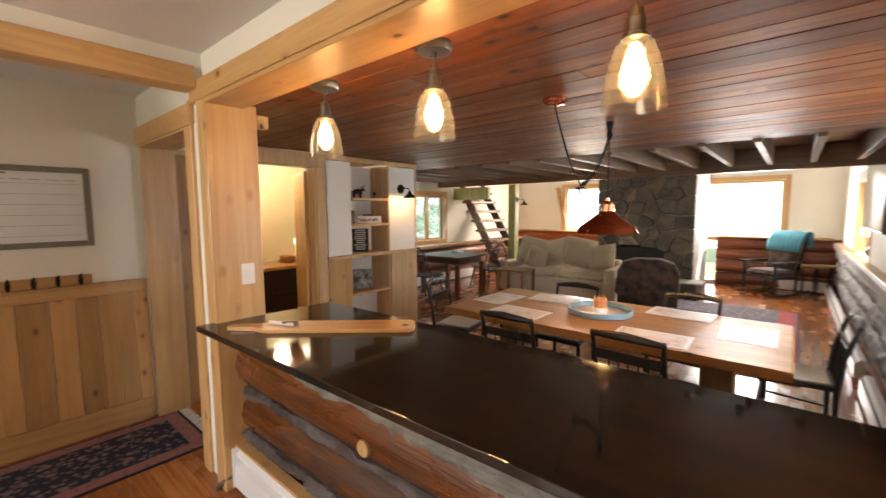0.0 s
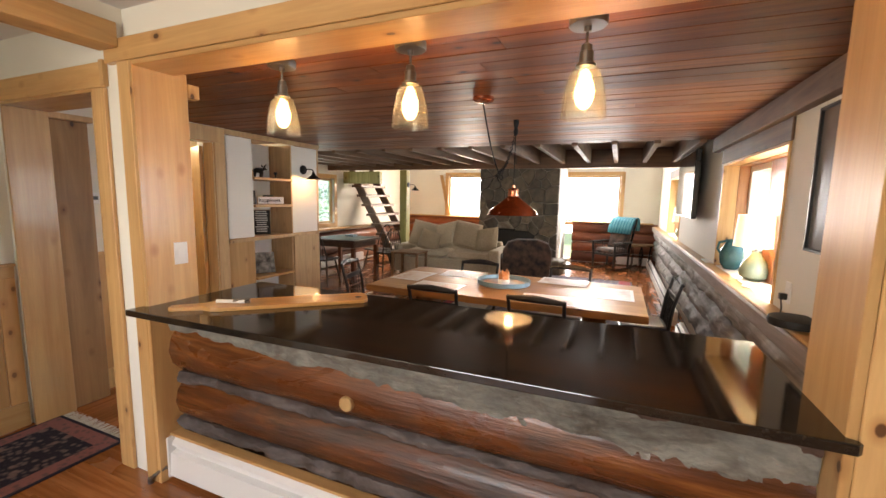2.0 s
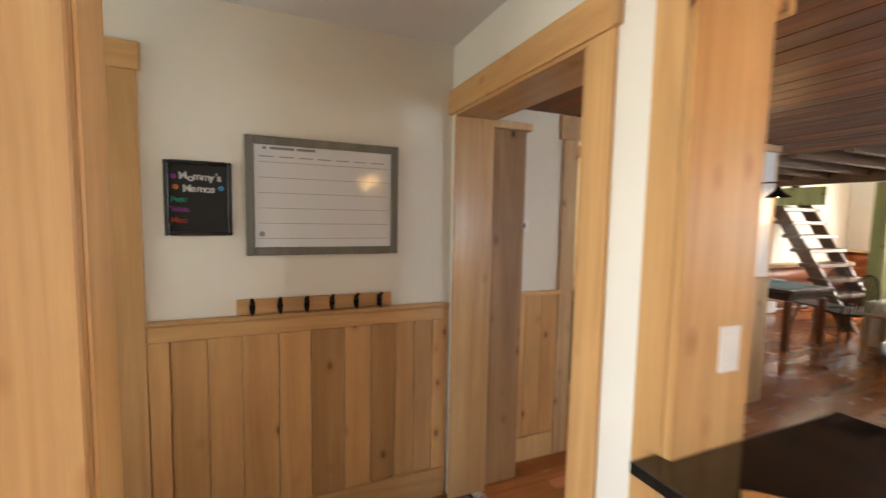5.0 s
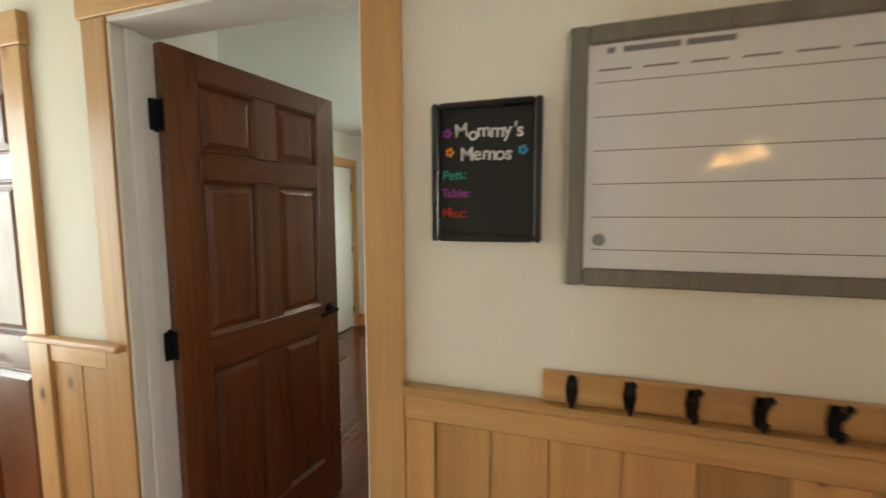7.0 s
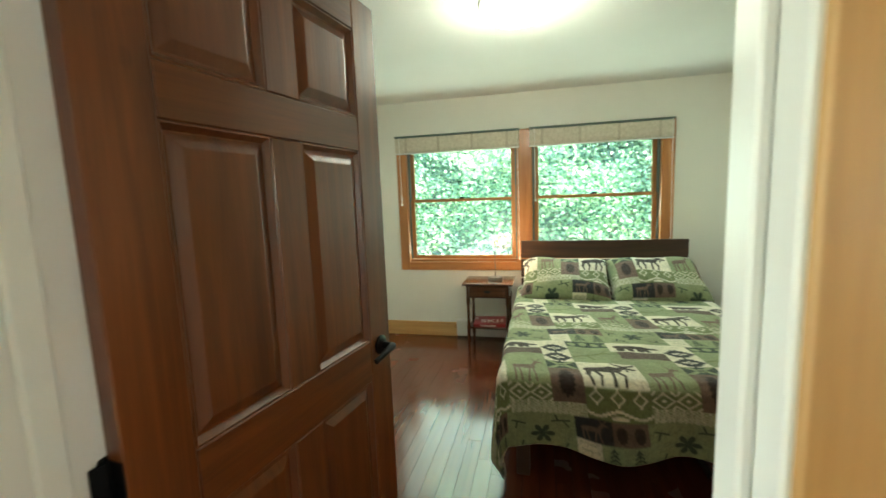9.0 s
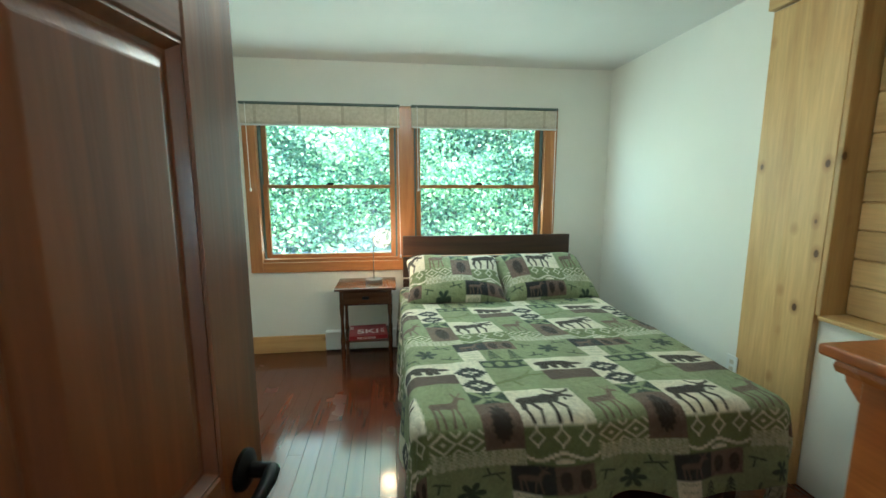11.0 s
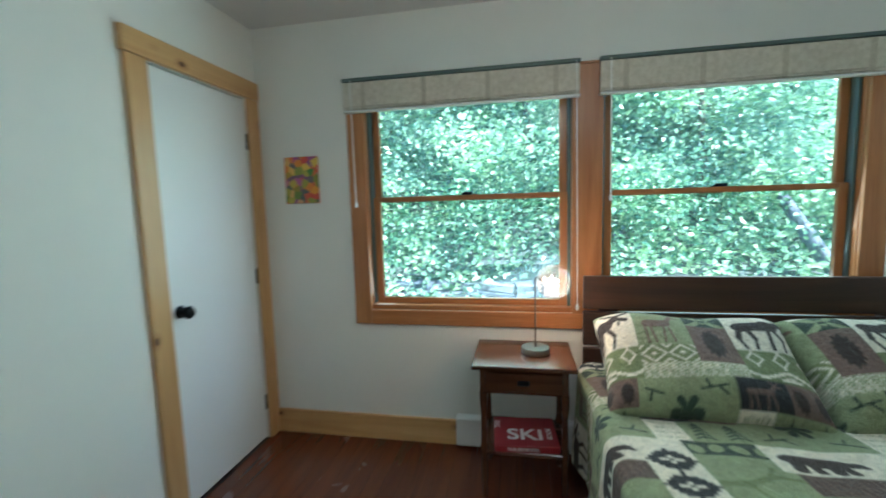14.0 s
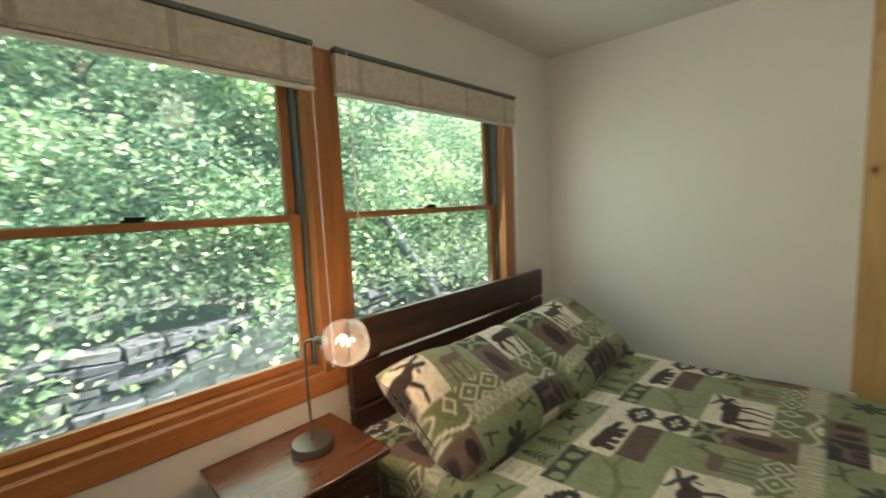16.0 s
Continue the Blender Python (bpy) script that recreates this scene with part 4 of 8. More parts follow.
def pendant(x, y, drop):
    root = thing("pendant_light", "amber glass pendant lamp with nickel fittings, lit", "pendant light", pose(x, y, LIV_H), group="pendants over the counter")
    part("canopy", lathe(B(), [(0.065, 0.0), (0.065, -0.026), (0.062, -0.031), (0.012, -0.032), (0.012, -0.05)], n=28), M["nickel"], root, "", True)
    part("stem", tube(B(), [(0, 0, -0.04), (0, 0, -drop + 0.245)], 0.0045, 8), M["nickel"], root, "", True)
    part("socket", lathe(B(), [(0.01, -drop + 0.25), (0.018, -drop + 0.245), (0.02, -drop + 0.225), (0.024, -drop + 0.222), (0.024, -drop + 0.185), (0.034, -drop + 0.18), (0.034, -drop + 0.172), (0.02, -drop + 0.17)], n=20), M["nickel"], root, "", True)
    bm = lathe(B(), [(0.033, -drop + 0.172), (0.048, -drop + 0.160), (0.062, -drop + 0.125), (0.073, -drop + 0.07), (0.079, -drop + 0.0), (0.077, -drop + 0.0), (0.071, -drop + 0.07), (0.060, -drop + 0.122), (0.046, -drop + 0.157), (0.031, -drop + 0.170)], n=28, closed=False)
    g = part("shade", bm, M["smoke_glass"], root, "clear amber glass shade", True)
    g.visible_shadow = False
    part("bulb", lathe(B(), [(0.006, -drop + 0.165), (0.014, -drop + 0.155), (0.020, -drop + 0.138), (0.026, -drop + 0.12), (0.0305, -drop + 0.102), (0.032, -drop + 0.085), (0.031, -drop + 0.068), (0.027, -drop + 0.052), (0.020, -drop + 0.040), (0.011, -drop + 0.032), (0.003, -drop + 0.030)], n=18), M["bulb_soft"], root, "glowing bulb", True)
    part("filament", tube(B(), [(0.008 * math.cos(k), 0.008 * math.sin(k), -drop + 0.07 + 0.007 * k) for k in range(11)], 0.003, 6), M["bulb"], root)
    ob = lamp("pendant_lamp_light", "POINT", 1.95, WARM, pose(x, y, LIV_H - drop + 0.09), 0.045)
    return root


for x in (-1.525, -0.84, -0.153):
    pendant(x, 1.165, 0.338)

# shelf wall beside the bathroom
SX = -3.60
t = tagged(new("trim_bathroom_door"), "pale pine bathroom door casing", "door trim", kind="structure")
board("upright", M["shelf_pine"], SX + 0.0005, SX + 0.022, 1.69, 1.80, 0, 2.01, t)
board("upright", M["shelf_pine"], SX + 0.0005, SX + 0.022, 2.41, 2.525, 0, 2.01, t)
board("head", M["shelf_pine"], SX + 0.0005, SX + 0.022, 1.66, 2.527, 2.011, 2.155, t)
board("head", M["shelf_pine"], SX + 0.0005, SX + 0.022, 2.528, 3.90, 2.105, 2.155, t)
board("jamb", M["shelf_pine"], SX - 0.125, SX - 0.0005, 2.40, 2.42, 0, 2.01, t)
t = tagged(new("wainscot_passage"), "pine wainscot beside the bathroom door", "wainscot", kind="structure")
board("cap", M["pine_y"], SX + 0.0005, SX + 0.04, 1.34, 1.689, 1.055, 1.08, t)
for a, b in ((1.34, 1.45), (1.451, 1.57), (1.571, 1.689)):
    board("board", M["wainscot"], SX + 0.0005, SX + 0.015, a, b, 0.16, 1.054, t)
board("baseboard", M["pale_pine_z"], SX + 0.0005, SX + 0.02, 1.34, 1.689, 0, 0.159, t)
rb = thing("rustic_plank", "dark rustic knotty plank standing beside the doorway", "plank", pose(0, 0, 0))
part("plank", box(B(), -3.555, -3.46, 1.106, 1.335, 0, 2.0, 0.006), M["knotty_plank"], rb)
part("top_trim", box(B(), -3.565, -3.44, 1.106, 1.36, 2.001, 2.04, 0.004), M["shelf_pine"], rb)
th = thing("thermostat", "small white thermostat on the passage wall", "thermostat", pose(SX, 1.40, 1.48))
part("housing", box(B(), 0, 0.022, -0.05, 0.05, -0.04, 0.04, 0.005), M["white"], th)
part("display", box(B(), 0.0222, 0.0232, -0.022, 0.022, -0.012, 0.014), M["black_paint"], th, "dark display")
# built-in shelf unit: white faces above, pine doors below
un = thing("built_in_shelf", "built-in white and pine wall shelf, half full", "shelf", pose(0, 0, 0))
S0, S1, N0, N1 = 2.53, 3.90, 2.86, 3.43
part("side_face", box(B(), -3.98, SX, S0, N0, 1.075, 2.10, 0.002), M["white"], un)
part("side_face", box(B(), -3.98, SX, N1, S1 - 0.03, 1.075, 2.10, 0.002), M["white"], un)
part("back", box(B(), -3.98, -3.93, N0, N1, 0.10, 2.10), M["white"], un)
part("corner_post", box(B(), -3.98, SX + 0.004, S1 - 0.029, S1, 0, 2.10, 0.003), M["shelf_pine"], un)
part("lining", box(B(), -3.929, SX + 0.003, N1 - 0.02, N1 - 0.0005, 0.1, 2.10, 0.002), M["shelf_pine"], un)
part("cabinet_door", box(B(), -3.98, SX + 0.012, S0, N0 - 0.01, 0.0, 1.035, 0.004), M["wainscot"], un, "pale pine board cabinet door")
part("cabinet_door", box(B(), -3.98, SX + 0.012, N1 + 0.01, S1 - 0.03, 0.0, 1.035, 0.004), M["shelf_pine"], un, "knotty pine cabinet door")
for z in (1.685, 1.39, 1.04, 0.60):
    part("shelf", box(B(), -3.929, SX + 0.03, N0 + 0.001, N1 - 0.021, z, z + 0.028, 0.003), M["pine_y"], un)
part("counter_strip", box(B(), SX - 0.02, SX + 0.035, S0, S1 - 0.031, 1.036, 1.074, 0.004), M["shelf_pine"], un)
part("plinth", box(B(), -3.929, SX - 0.02, N0, N1 - 0.021, 0.0, 0.10), M["white"], un)
part("vent_panel", box(B(), -3.929, -3.80, N0 + 0.03, N1 - 0.05, 0.10, 0.55, 0.003), M["white"], un)
# things on the shelves
bm = B()
tube(bm, [(-0.055, 0, 0.06), (-0.02, 0, 0.075), (0.035, 0, 0.078), (0.055, 0, 0.085)], [0.022, 0.03, 0.031, 0.016], 10)
tube(bm, [(0.05, 0, 0.085), (0.075, 0, 0.10), (0.095, 0, 0.088)], [0.016, 0.015, 0.008], 8)
for x, s in ((-0.045, 1), (-0.04, -1), (0.035, 1), (0.04, -1)):
    tube(bm, [(x, s * 0.015, 0.06), (x - 0.005, s * 0.016, 0.0)], [0.012, 0.008], 6)
for s in (-1, 1):
    tube(bm, [(0.07, s * 0.006, 0.11), (0.062, s * 0.035, 0.13), (0.075, s * 0.05, 0.145)], [0.006, 0.007, 0.003], 6)
ob = solo("moose_figurine", bm, M["black"], "small dark metal moose figurine on the shelf", "figurine", smooth=True)
ob.matrix_basis = pose(-3.70, 3.03, 1.714, 0, 0, 75)
ob = solo("jar", lathe(B(), [(0.028, 0), (0.034, 0.01), (0.034, 0.055), (0.026, 0.065), (0.026, 0.075)], n=16), M["rustic"], "small brown jar on the shelf", "jar", smooth=True)
ob.matrix_basis = pose(-3.69, 2.91, 1.714)
ch = thing("candle_holder", "small black candle holder on the shelf", "candle holder", pose(-3.70, 3.28, 1.714))
part("base", lathe(B(), [(0.055, 0), (0.06, 0.008), (0.03, 0.012)], n=20), M["black"], ch, "", True)
part("cup", lathe(B(), [(0.008, 0.01), (0.008, 0.04), (0.02, 0.05), (0.02, 0.07)], n=14), M["black"], ch, "", True)


def leaning(name, label, category, w, h, at, face, frame_mat, t=0.014, fw=0.012):
    root = thing(name, label, category, at)
    part("backing", box(B(), 0, t, -w / 2, w / 2, 0, h, 0.002), frame_mat, root)
    part("face", box(B(), t, t + 0.002, -w / 2 + fw, w / 2 - fw, fw, h - fw), face, root)
    return root


M["photo"] = cloth("dark_photo_print", (0.03, 0.025, 0.02), (0.30, 0.24, 0.2), 12, 0.5, 0.0)
M["photo2"] = cloth("grey_book_cover", (0.02, 0.02, 0.02), (0.4, 0.4, 0.38), 14, 0.4, 0.0)
leaning("photo_frame", "small dark photo frame leaning on the shelf", "picture frame", 0.10, 0.15, pose(-3.72, 2.935, 1.419, 0, -8, -25), M["photo"], M["black_paint"])
hp = leaning("word_sign", "white wooden block sign with black script", "sign", 0.30, 0.085, pose(-3.70, 3.19, 1.419, 0, -3, -24), M["white"], M["shelf_pine"], 0.02, 0.004)
lettering("happiness", 0.062, M["black_paint"], hp, -0.135, 0.024, 0.0221)
bm = B()
for k in range(26):
    a = k * 2.4
    r = 0.05 * math.sqrt(k / 26)
    lathe(bm, [(0.003, 0), (0.014, 0.012), (0.012, 0.026), (0.002, 0.034)], (r * math.cos(a), r * 1.4 * math.sin(a), 0.0 + 0.01 * (k % 3)), 6)
ob = solo("moss_bowl", bm, paint("dry_moss", (0.05, 0.07, 0.03), 0.95, 0.3, 0.3, 30), "clump of dry green moss on the shelf", "plant")
ob.matrix_basis = pose(-3.79, 3.26, 1.47)
bk = solo("block_base", box(B(), -0.04, 0.04, -0.08, 0.08, 0, 0.05, 0.003), M["shelf_pine"], "small wooden block on the shelf", "wooden block")
bk.matrix_basis = pose(-3.79, 3.26, 1.418)
cs = leaning("cabin_rules_sign", "black sign with white lettering leaning on the shelf", "sign", 0.20, 0.29, pose(-3.73, 3.08, 1.069, 0, -9, -38), M["slate"], M["shelf_pine"], 0.012, 0.006)
rnd = random.Random(3)
bm = B()
for i in range(10):
    w = rnd.uniform(0.05, 0.075)
    box(bm, 0.0142, 0.0146, -w, w, 0.262 - i * 0.025, 0.274 - i * 0.025)
part("text_bars", bm, CHALK["white"], cs)
for i, (rz, y, w) in enumerate(((-30, 3.10, 0.22), (-34, 3.07, 0.21), (-36, 3.05, 0.20))):
    leaning("book", "large picture book leaning in the lower shelf", "book", w, 0.24 - 0.01 * i, pose(-3.72 - 0.022 * i, y, 0.629, 0, -14, rz), M["photo2"], M["photo"] if i else M["black_paint"], 0.018, 0.004).update_tag()


def sconce(at, label):
    root = thing("wall_sconce", label, "wall lamp", at, group="black wall sconces")
    part("back_plate", lathe(B(), [(0.055, 0), (0.055, 0.014), (0.045, 0.02), (0.012, 0.022)], n=24, m=pose(0, 0, 0, 0, 90, 0)), M["black"], root, "", True)
    part("arm", tube(B(), [(0.02, 0, 0), (0.10, 0, 0.005), (0.15, 0, 0.0), (0.165, 0, -0.03)], 0.006, 8), M["black"], root, "", True)
    part("shade", lathe(B(), [(0.016, -0.03), (0.02, -0.055), (0.03, -0.065), (0.088, -0.115), (0.086, -0.115), (0.028, -0.068)], (0.165, 0, 0), 24, closed=False), M["black"], root, "conical black metal shade", True)
    part("bulb", lathe(B(), [(0.01, -0.075), (0.02, -0.09), (0.02, -0.104), (0.008, -0.112)], (0.165, 0, 0), 12), M["bulb_soft"], root, "", True)
    return root


sconce(pose(SX, 3.62, 1.835), "black metal wall sconce with cone shade, lit")
lamp("sconce_light", "POINT", 0.9, WARM, pose(-3.43, 3.62, 1.69), 0.02)

# bathroom glimpse
bl = thing("ceiling_light", "round white glass ceiling light, lit", "ceiling light", pose(-4.55, 2.50, 2.32))
part("base", lathe(B(), [(0.15, 0), (0.15, -0.015)], n=28), M["white"], bl)
part("diffuser", lathe(B(), [(0.145, -0.015), (0.13, -0.05), (0.09, -0.08), (0.02, -0.095)], n=28), glow("bath_light_glow", (1.0, 0.86, 0.6), 1.15), bl, "glowing frosted glass", True)
lamp("bath_light", "POINT", 6, (1.0, 0.82, 0.55), pose(-4.5, 2.45, 2.12), 0.08)
va = thing("bathroom_dresser", "dark drawer chest with a honey wood top in the bathroom", "dresser", pose(-5.05, 2.15, 0))
part("body", box(B(), 0, 0.5, -0.1, 1.1, 0, 0.86, 0.006), M["black_paint"], va)
for k in range(3):
    part("drawer", box(B(), 0.5, 0.52, -0.08, 1.08, 0.06 + k * 0.27, 0.31 + k * 0.27, 0.006), paint("dark_drawer_front", (0.03, 0.012, 0.008), 0.4), va)
part("top", box(B(), -0.01, 0.54, -0.12, 1.12, 0.861, 0.90, 0.005), M["board_wood"], va)
for k in range(3):
    ob = solo("wicker_bowl", lathe(B(), [(0.05, 0), (0.1 - k * 0.006, 0.012), (0.11 - k * 0.006, 0.035), (0.095, 0.035), (0.085, 0.014)], n=22), M["board_wood"], "round woven bowl stacked on the dresser", "bowl", group="stacked bowls", smooth=True)
    ob.matrix_basis = pose(-4.78, 2.72, 0.901 + k * 0.03)
ob = solo("night_light", box(B(), -5.099, -5.07, 3.0, 3.06, 1.10, 1.19, 0.01), glow("night_light_glow", (0.7, 0.8, 1.0), 0.28), "small white plug-in night light", "night light")
ob = solo("bathroom_door", box(B(), 0.0, 0.62, -0.018, 0.018, 0.01, 1.98, 0.004), M["pine_z"], "open pine bathroom door", "door")
ob.matrix_basis = pose(-3.735, 2.385, 0, 0, 0, 160)

# logs along walls
def log_course(name, label, axis, fixed, a0, a1, zs, r, material, seed=0, lumps=0.0, steps=30):
    root = tagged(new(name), label, "log wall", kind="structure")
    for i, z in enumerate(zs):
        bm = log_mesh(a0, a1, fixed, z, r, seed + i * 3.1, 1.0, 10 if not lumps else 18, steps, lumps)
        if axis == "y":
            bmesh.ops.transform(bm, matrix=Matrix(((0, 1, 0, 0), (1, 0, 0, 0), (0, 0, 1, 0), (0, 0, 0, 1))), verts=bm.verts)
        part("log", bm, material, root, "", True)
    return root


log_course("wall_logs_far", "reddish brown log wall below the gable windows", "x", LF + 0.02, -1.05, 0.86, (0.13, 0.38, 0.63, 0.87), 0.125, M["log_red_x"], 1)
# corner logs take the orange copy, which paints the sun on them
log_course("wall_logs_far_corner", "log wall behind the sofa, sunlight painted in as orange", "x", LF + 0.02, -5.8, -3.0, (0.13, 0.38, 0.63, 0.88), 0.13, M["log_sunlit_tint"], 4)
log_course("wall_logs_east", "weathered grey log wall with ledge above", "y", LR + 0.03, 1.15, 10.35, (0.30, 0.53, 0.76), 0.125, M["log_grey"], 7, 0.24, 260)
log_course("wall_logs_west", "brown log wall beside the stairs", "y", LW - 0.03, 3.95, 10.35, (0.14, 0.38, 0.62), 0.125, M["log_red_y"], 12)
lg = thing("window_ledge", "long honey pine ledge over the log wall", "ledge", pose(0, 0, 0))
part("board", box(B(), 0.76, LR + 0.5, 1.14, 10.38, 0.905, 0.947, 0.008), M["pine_y"], lg)
part("edge_log", box(B(), 0.735, 0.76, 1.14, 10.38, 0.84, 0.94, 0.01), M["grey_board"], lg)
solo("ledge_far", box(B(), -1.05, 0.75, LF - 0.2, LF - 0.002, 0.985, 1.02, 0.005), M["pine_x"], "pine ledge below the gable window", "ledge")
solo("ledge_corner", box(B(), LW, -3.0, LF - 0.2, LF - 0.002, 1.005, 1.035, 0.005), M["pine_x"], "pine ledge above the corner logs", "ledge")
solo("ledge_west", box(B(), LW + 0.001, LW + 0.24, 3.95, 10.18, 0.80, 0.835, 0.005), M["pine_y"], "pine ledge below the west window", "ledge")
for (y0, y1), lab in (((2.9, 4.75), "white baseboard heater along the grey logs"), ((5.2, 10.2), "long white baseboard heater along the grey logs")):
    hh = thing("baseboard_heater", lab, "heater", pose(0, 0, 0))
    part("cover", slab(B(), [(0.735, 0.02), (0.66, 0.03), (0.66, 0.15), (0.70, 0.20), (0.735, 0.20)], y0, y1, 0.0, Matrix(((1, 0, 0, 0), (0, 0, 1, 0), (0, 1, 0, 0), (0, 0, 0, 1)))), M["white"], hh)
    part("grille", box(B(), 0.665, 0.70, y0 + 0.02, y1 - 0.02, 0.163, 0.172), M["black"], hh, "dark heater slot")
for (x0, x1, y0, y1) in ((0.0, 0.7, 10.2, 10.27), (LW + 0.12, LW + 0.2, 5.2, 7.9)):
    solo("baseboard_heater", box(B(), x0, x1, y0, y1, 0.02, 0.2, 0.01), M["white"], "white enamel baseboard heater against the logs", "heater")


def window_set(name, axis, face, out, a0, a1, z0, z1, mats, label, panes=1, deep=0.0, bar=None, glassy=True, trim=0.09, cat="window"):
    """Casing, frame and panes in an opening; face is the wall's inner face, out points into the room."""
    root = tagged(new(name), label, cat, kind="structure")
    f = face - out * deep

    def put(p0, p1, a, b, c, d):
        return (p0, p1, a, b, c, d) if axis == "x" else (a, b, p0, p1, c, d)

    p0, p1 = face + out * 0.0005, face + out * 0.02
    if trim:
        board("casing", M[mats[0]], *put(p0, p1, a0 - trim, a0, z0 - trim, z1 + trim), root)
        board("casing", M[mats[0]], *put(p0, p1, a1, a1 + trim, z0 - trim, z1 + trim), root)
        board("casing", M[mats[1]], *put(p0, p1, a0, a1, z1, z1 + trim), root)
        board("casing", M[mats[1]], *put(p0, p1, a0, a1, z0 - trim, z0), root)
    q0, q1 = f - out * 0.10, f - out * 0.05
    w = (a1 - a0) / panes
    for i in range(panes):
        s0, s1 = a0 + i * w, a0 + (i + 1) * w
        board("sash", M[mats[0]], *put(q0, q1, s0 + 0.002, s0 + 0.045, z0 + 0.002, z1 - 0.002), root)
        board("sash", M[mats[0]], *put(q0, q1, s1 - 0.045, s1 - 0.002, z0 + 0.002, z1 - 0.002), root)
        board("sash", M[mats[1]], *put(q0, q1, s0 + 0.045, s1 - 0.045, z1 - 0.045, z1 - 0.002), root)
        board("sash", M[mats[1]], *put(q0, q1, s0 + 0.045, s1 - 0.045, z0 + 0.002, z0 + 0.045), root)
        g = board("pane", M["glass"], *put((q0 + q1) / 2 - 0.002, (q0 + q1) / 2 + 0.002, s0 + 0.045, s1 - 0.045, z0 + 0.045, z1 - 0.045), root, "", 0)
        g.visible_shadow = False
    return root


window_set("window_far", "y", LF, -1, -1.33, 0.0, 0.99, 2.13, ("pine_z", "pine_x"), "large bright gable window in pine trim")
window_set("window_far_corner", "y", LF, -1, -4.45, -3.2, 1.03, 2.13, ("pine_z", "pine_x"), "bright corner window in orange pine trim")
window_set("window_west", "x", LW, 1, 6.05, 7.05, 0.93, 1.89, ("pine_z", "pine_y"), "yellow pine casement window with two panes", 2)
def recess_window(y0, y1, zt):
    """Pine front lining, fir jambs behind it, a wide fir mullion and two white sashes in a deep recess."""
    root = tagged(new("window_east"), "window with white sashes in a deep pine recess", "window", kind="structure")
    xa, xb, xc = LR - 0.012, LR + 0.112, LR + 0.235
    for nm, m, x0, x1 in (("lining", "pine", xa, xb), ("jamb", "fir", xb + 0.0005, xc)):
        inset = 0.0 if nm == "lining" else 0.006
        board(nm, M[m + "_z"], x0, x1, y0, y0 + 0.02 + inset, 0.948, zt, root)
        board(nm, M[m + "_z"], x0, x1, y1 - 0.02 - inset, y1, 0.948, zt, root)
        board(nm, M[m + "_y"], x0, x1, y0 + 0.02 + inset, y1 - 0.02 - inset, zt - 0.02 - inset, zt, root)
    board("casing", M["beam"], LR - 0.016, LR - 0.0005, y0 - 0.02, y1 + 0.05, zt, zt + 0.13, root)
    mid = (y0 + y1) / 2
    board("mullion", M["fir_z"], xc - 0.06, xc, mid - 0.15, mid + 0.15, 0.948, zt - 0.026, root)
    for a, b in ((y0 + 0.027, mid - 0.151), (mid + 0.151, y1 - 0.027)):
        for p in ((a, a + 0.05, 0.95, zt - 0.028), (b - 0.05, b, 0.95, zt - 0.028), (a + 0.0505, b - 0.0505, 0.95, 1.0), (a + 0.0505, b - 0.0505, zt - 0.078, zt - 0.028)):
            board("sash", M["white"], xc - 0.04, xc - 0.002, *p, root, "white window sash")
        g = board("pane", M["glass"], xc - 0.02, xc - 0.016, a + 0.045, b - 0.045, 0.995, zt - 0.073, root, "", 0)
        g.visible_shadow = False
    return root


recess_window(2.54, 4.15, 1.89)
recess_window(6.8, 8.4, 1.95)
solo("trim_slope", slab(B(), [(0, 0), (0.09, 0), (-0.16, 1.12), (-0.25, 1.12)], 0, 0.03, 0, Matrix(((1, 0, 0, -4.45), (0, 0, -1, LF - 0.021), (0, 1, 0, 1.03), (0, 0, 0, 1)))), M["pine_z"], "slanting pine board beside the corner window", "trim", kind="structure")
board("trim_crown", M["beam"], 0.80, LR - 0.0005, 1.12, 4.45, 2.02, 2.155)
tagged(bpy.data.objects["trim_crown"], "weathered board where wall meets ceiling", "trim", kind="structure")

# table lamps, jug, candles on the ledge
M["lamp_shade"] = glow("lit_lampshade_linen", (1.0, 0.72, 0.38), 0.19, (0.8, 0.72, 0.55))
M["celadon"] = paint("celadon_glaze", (0.22, 0.27, 0.19), 0.18, 0.12, 0.02, 6)
M["blue_glaze"] = paint("teal_glaze", (0.05, 0.15, 0.16), 0.2, 0.25, 0.02, 8)


def table_lamp(at, label):
    root = thing("table_lamp", label, "table lamp", at, group="ledge table lamps")
    part("base", lathe(B(), [(0.05, 0), (0.095, 0.03), (0.105, 0.075), (0.085, 0.13), (0.045, 0.18), (0.03, 0.215), (0.036, 0.23)], n=26), M["celadon"], root, "pale green glazed ceramic base", True)
    part("neck", lathe(B(), [(0.012, 0.23), (0.012, 0.27), (0.02, 0.275), (0.02, 0.30)], n=12), M["nickel"], root, "", True)
    part("shade", lathe(B(), [(0.155, 0.26), (0.135, 0.50), (0.133, 0.50), (0.153, 0.26)], n=32, closed=False), M["lamp_shade"], root, "glowing cream drum shade", True)
    return root


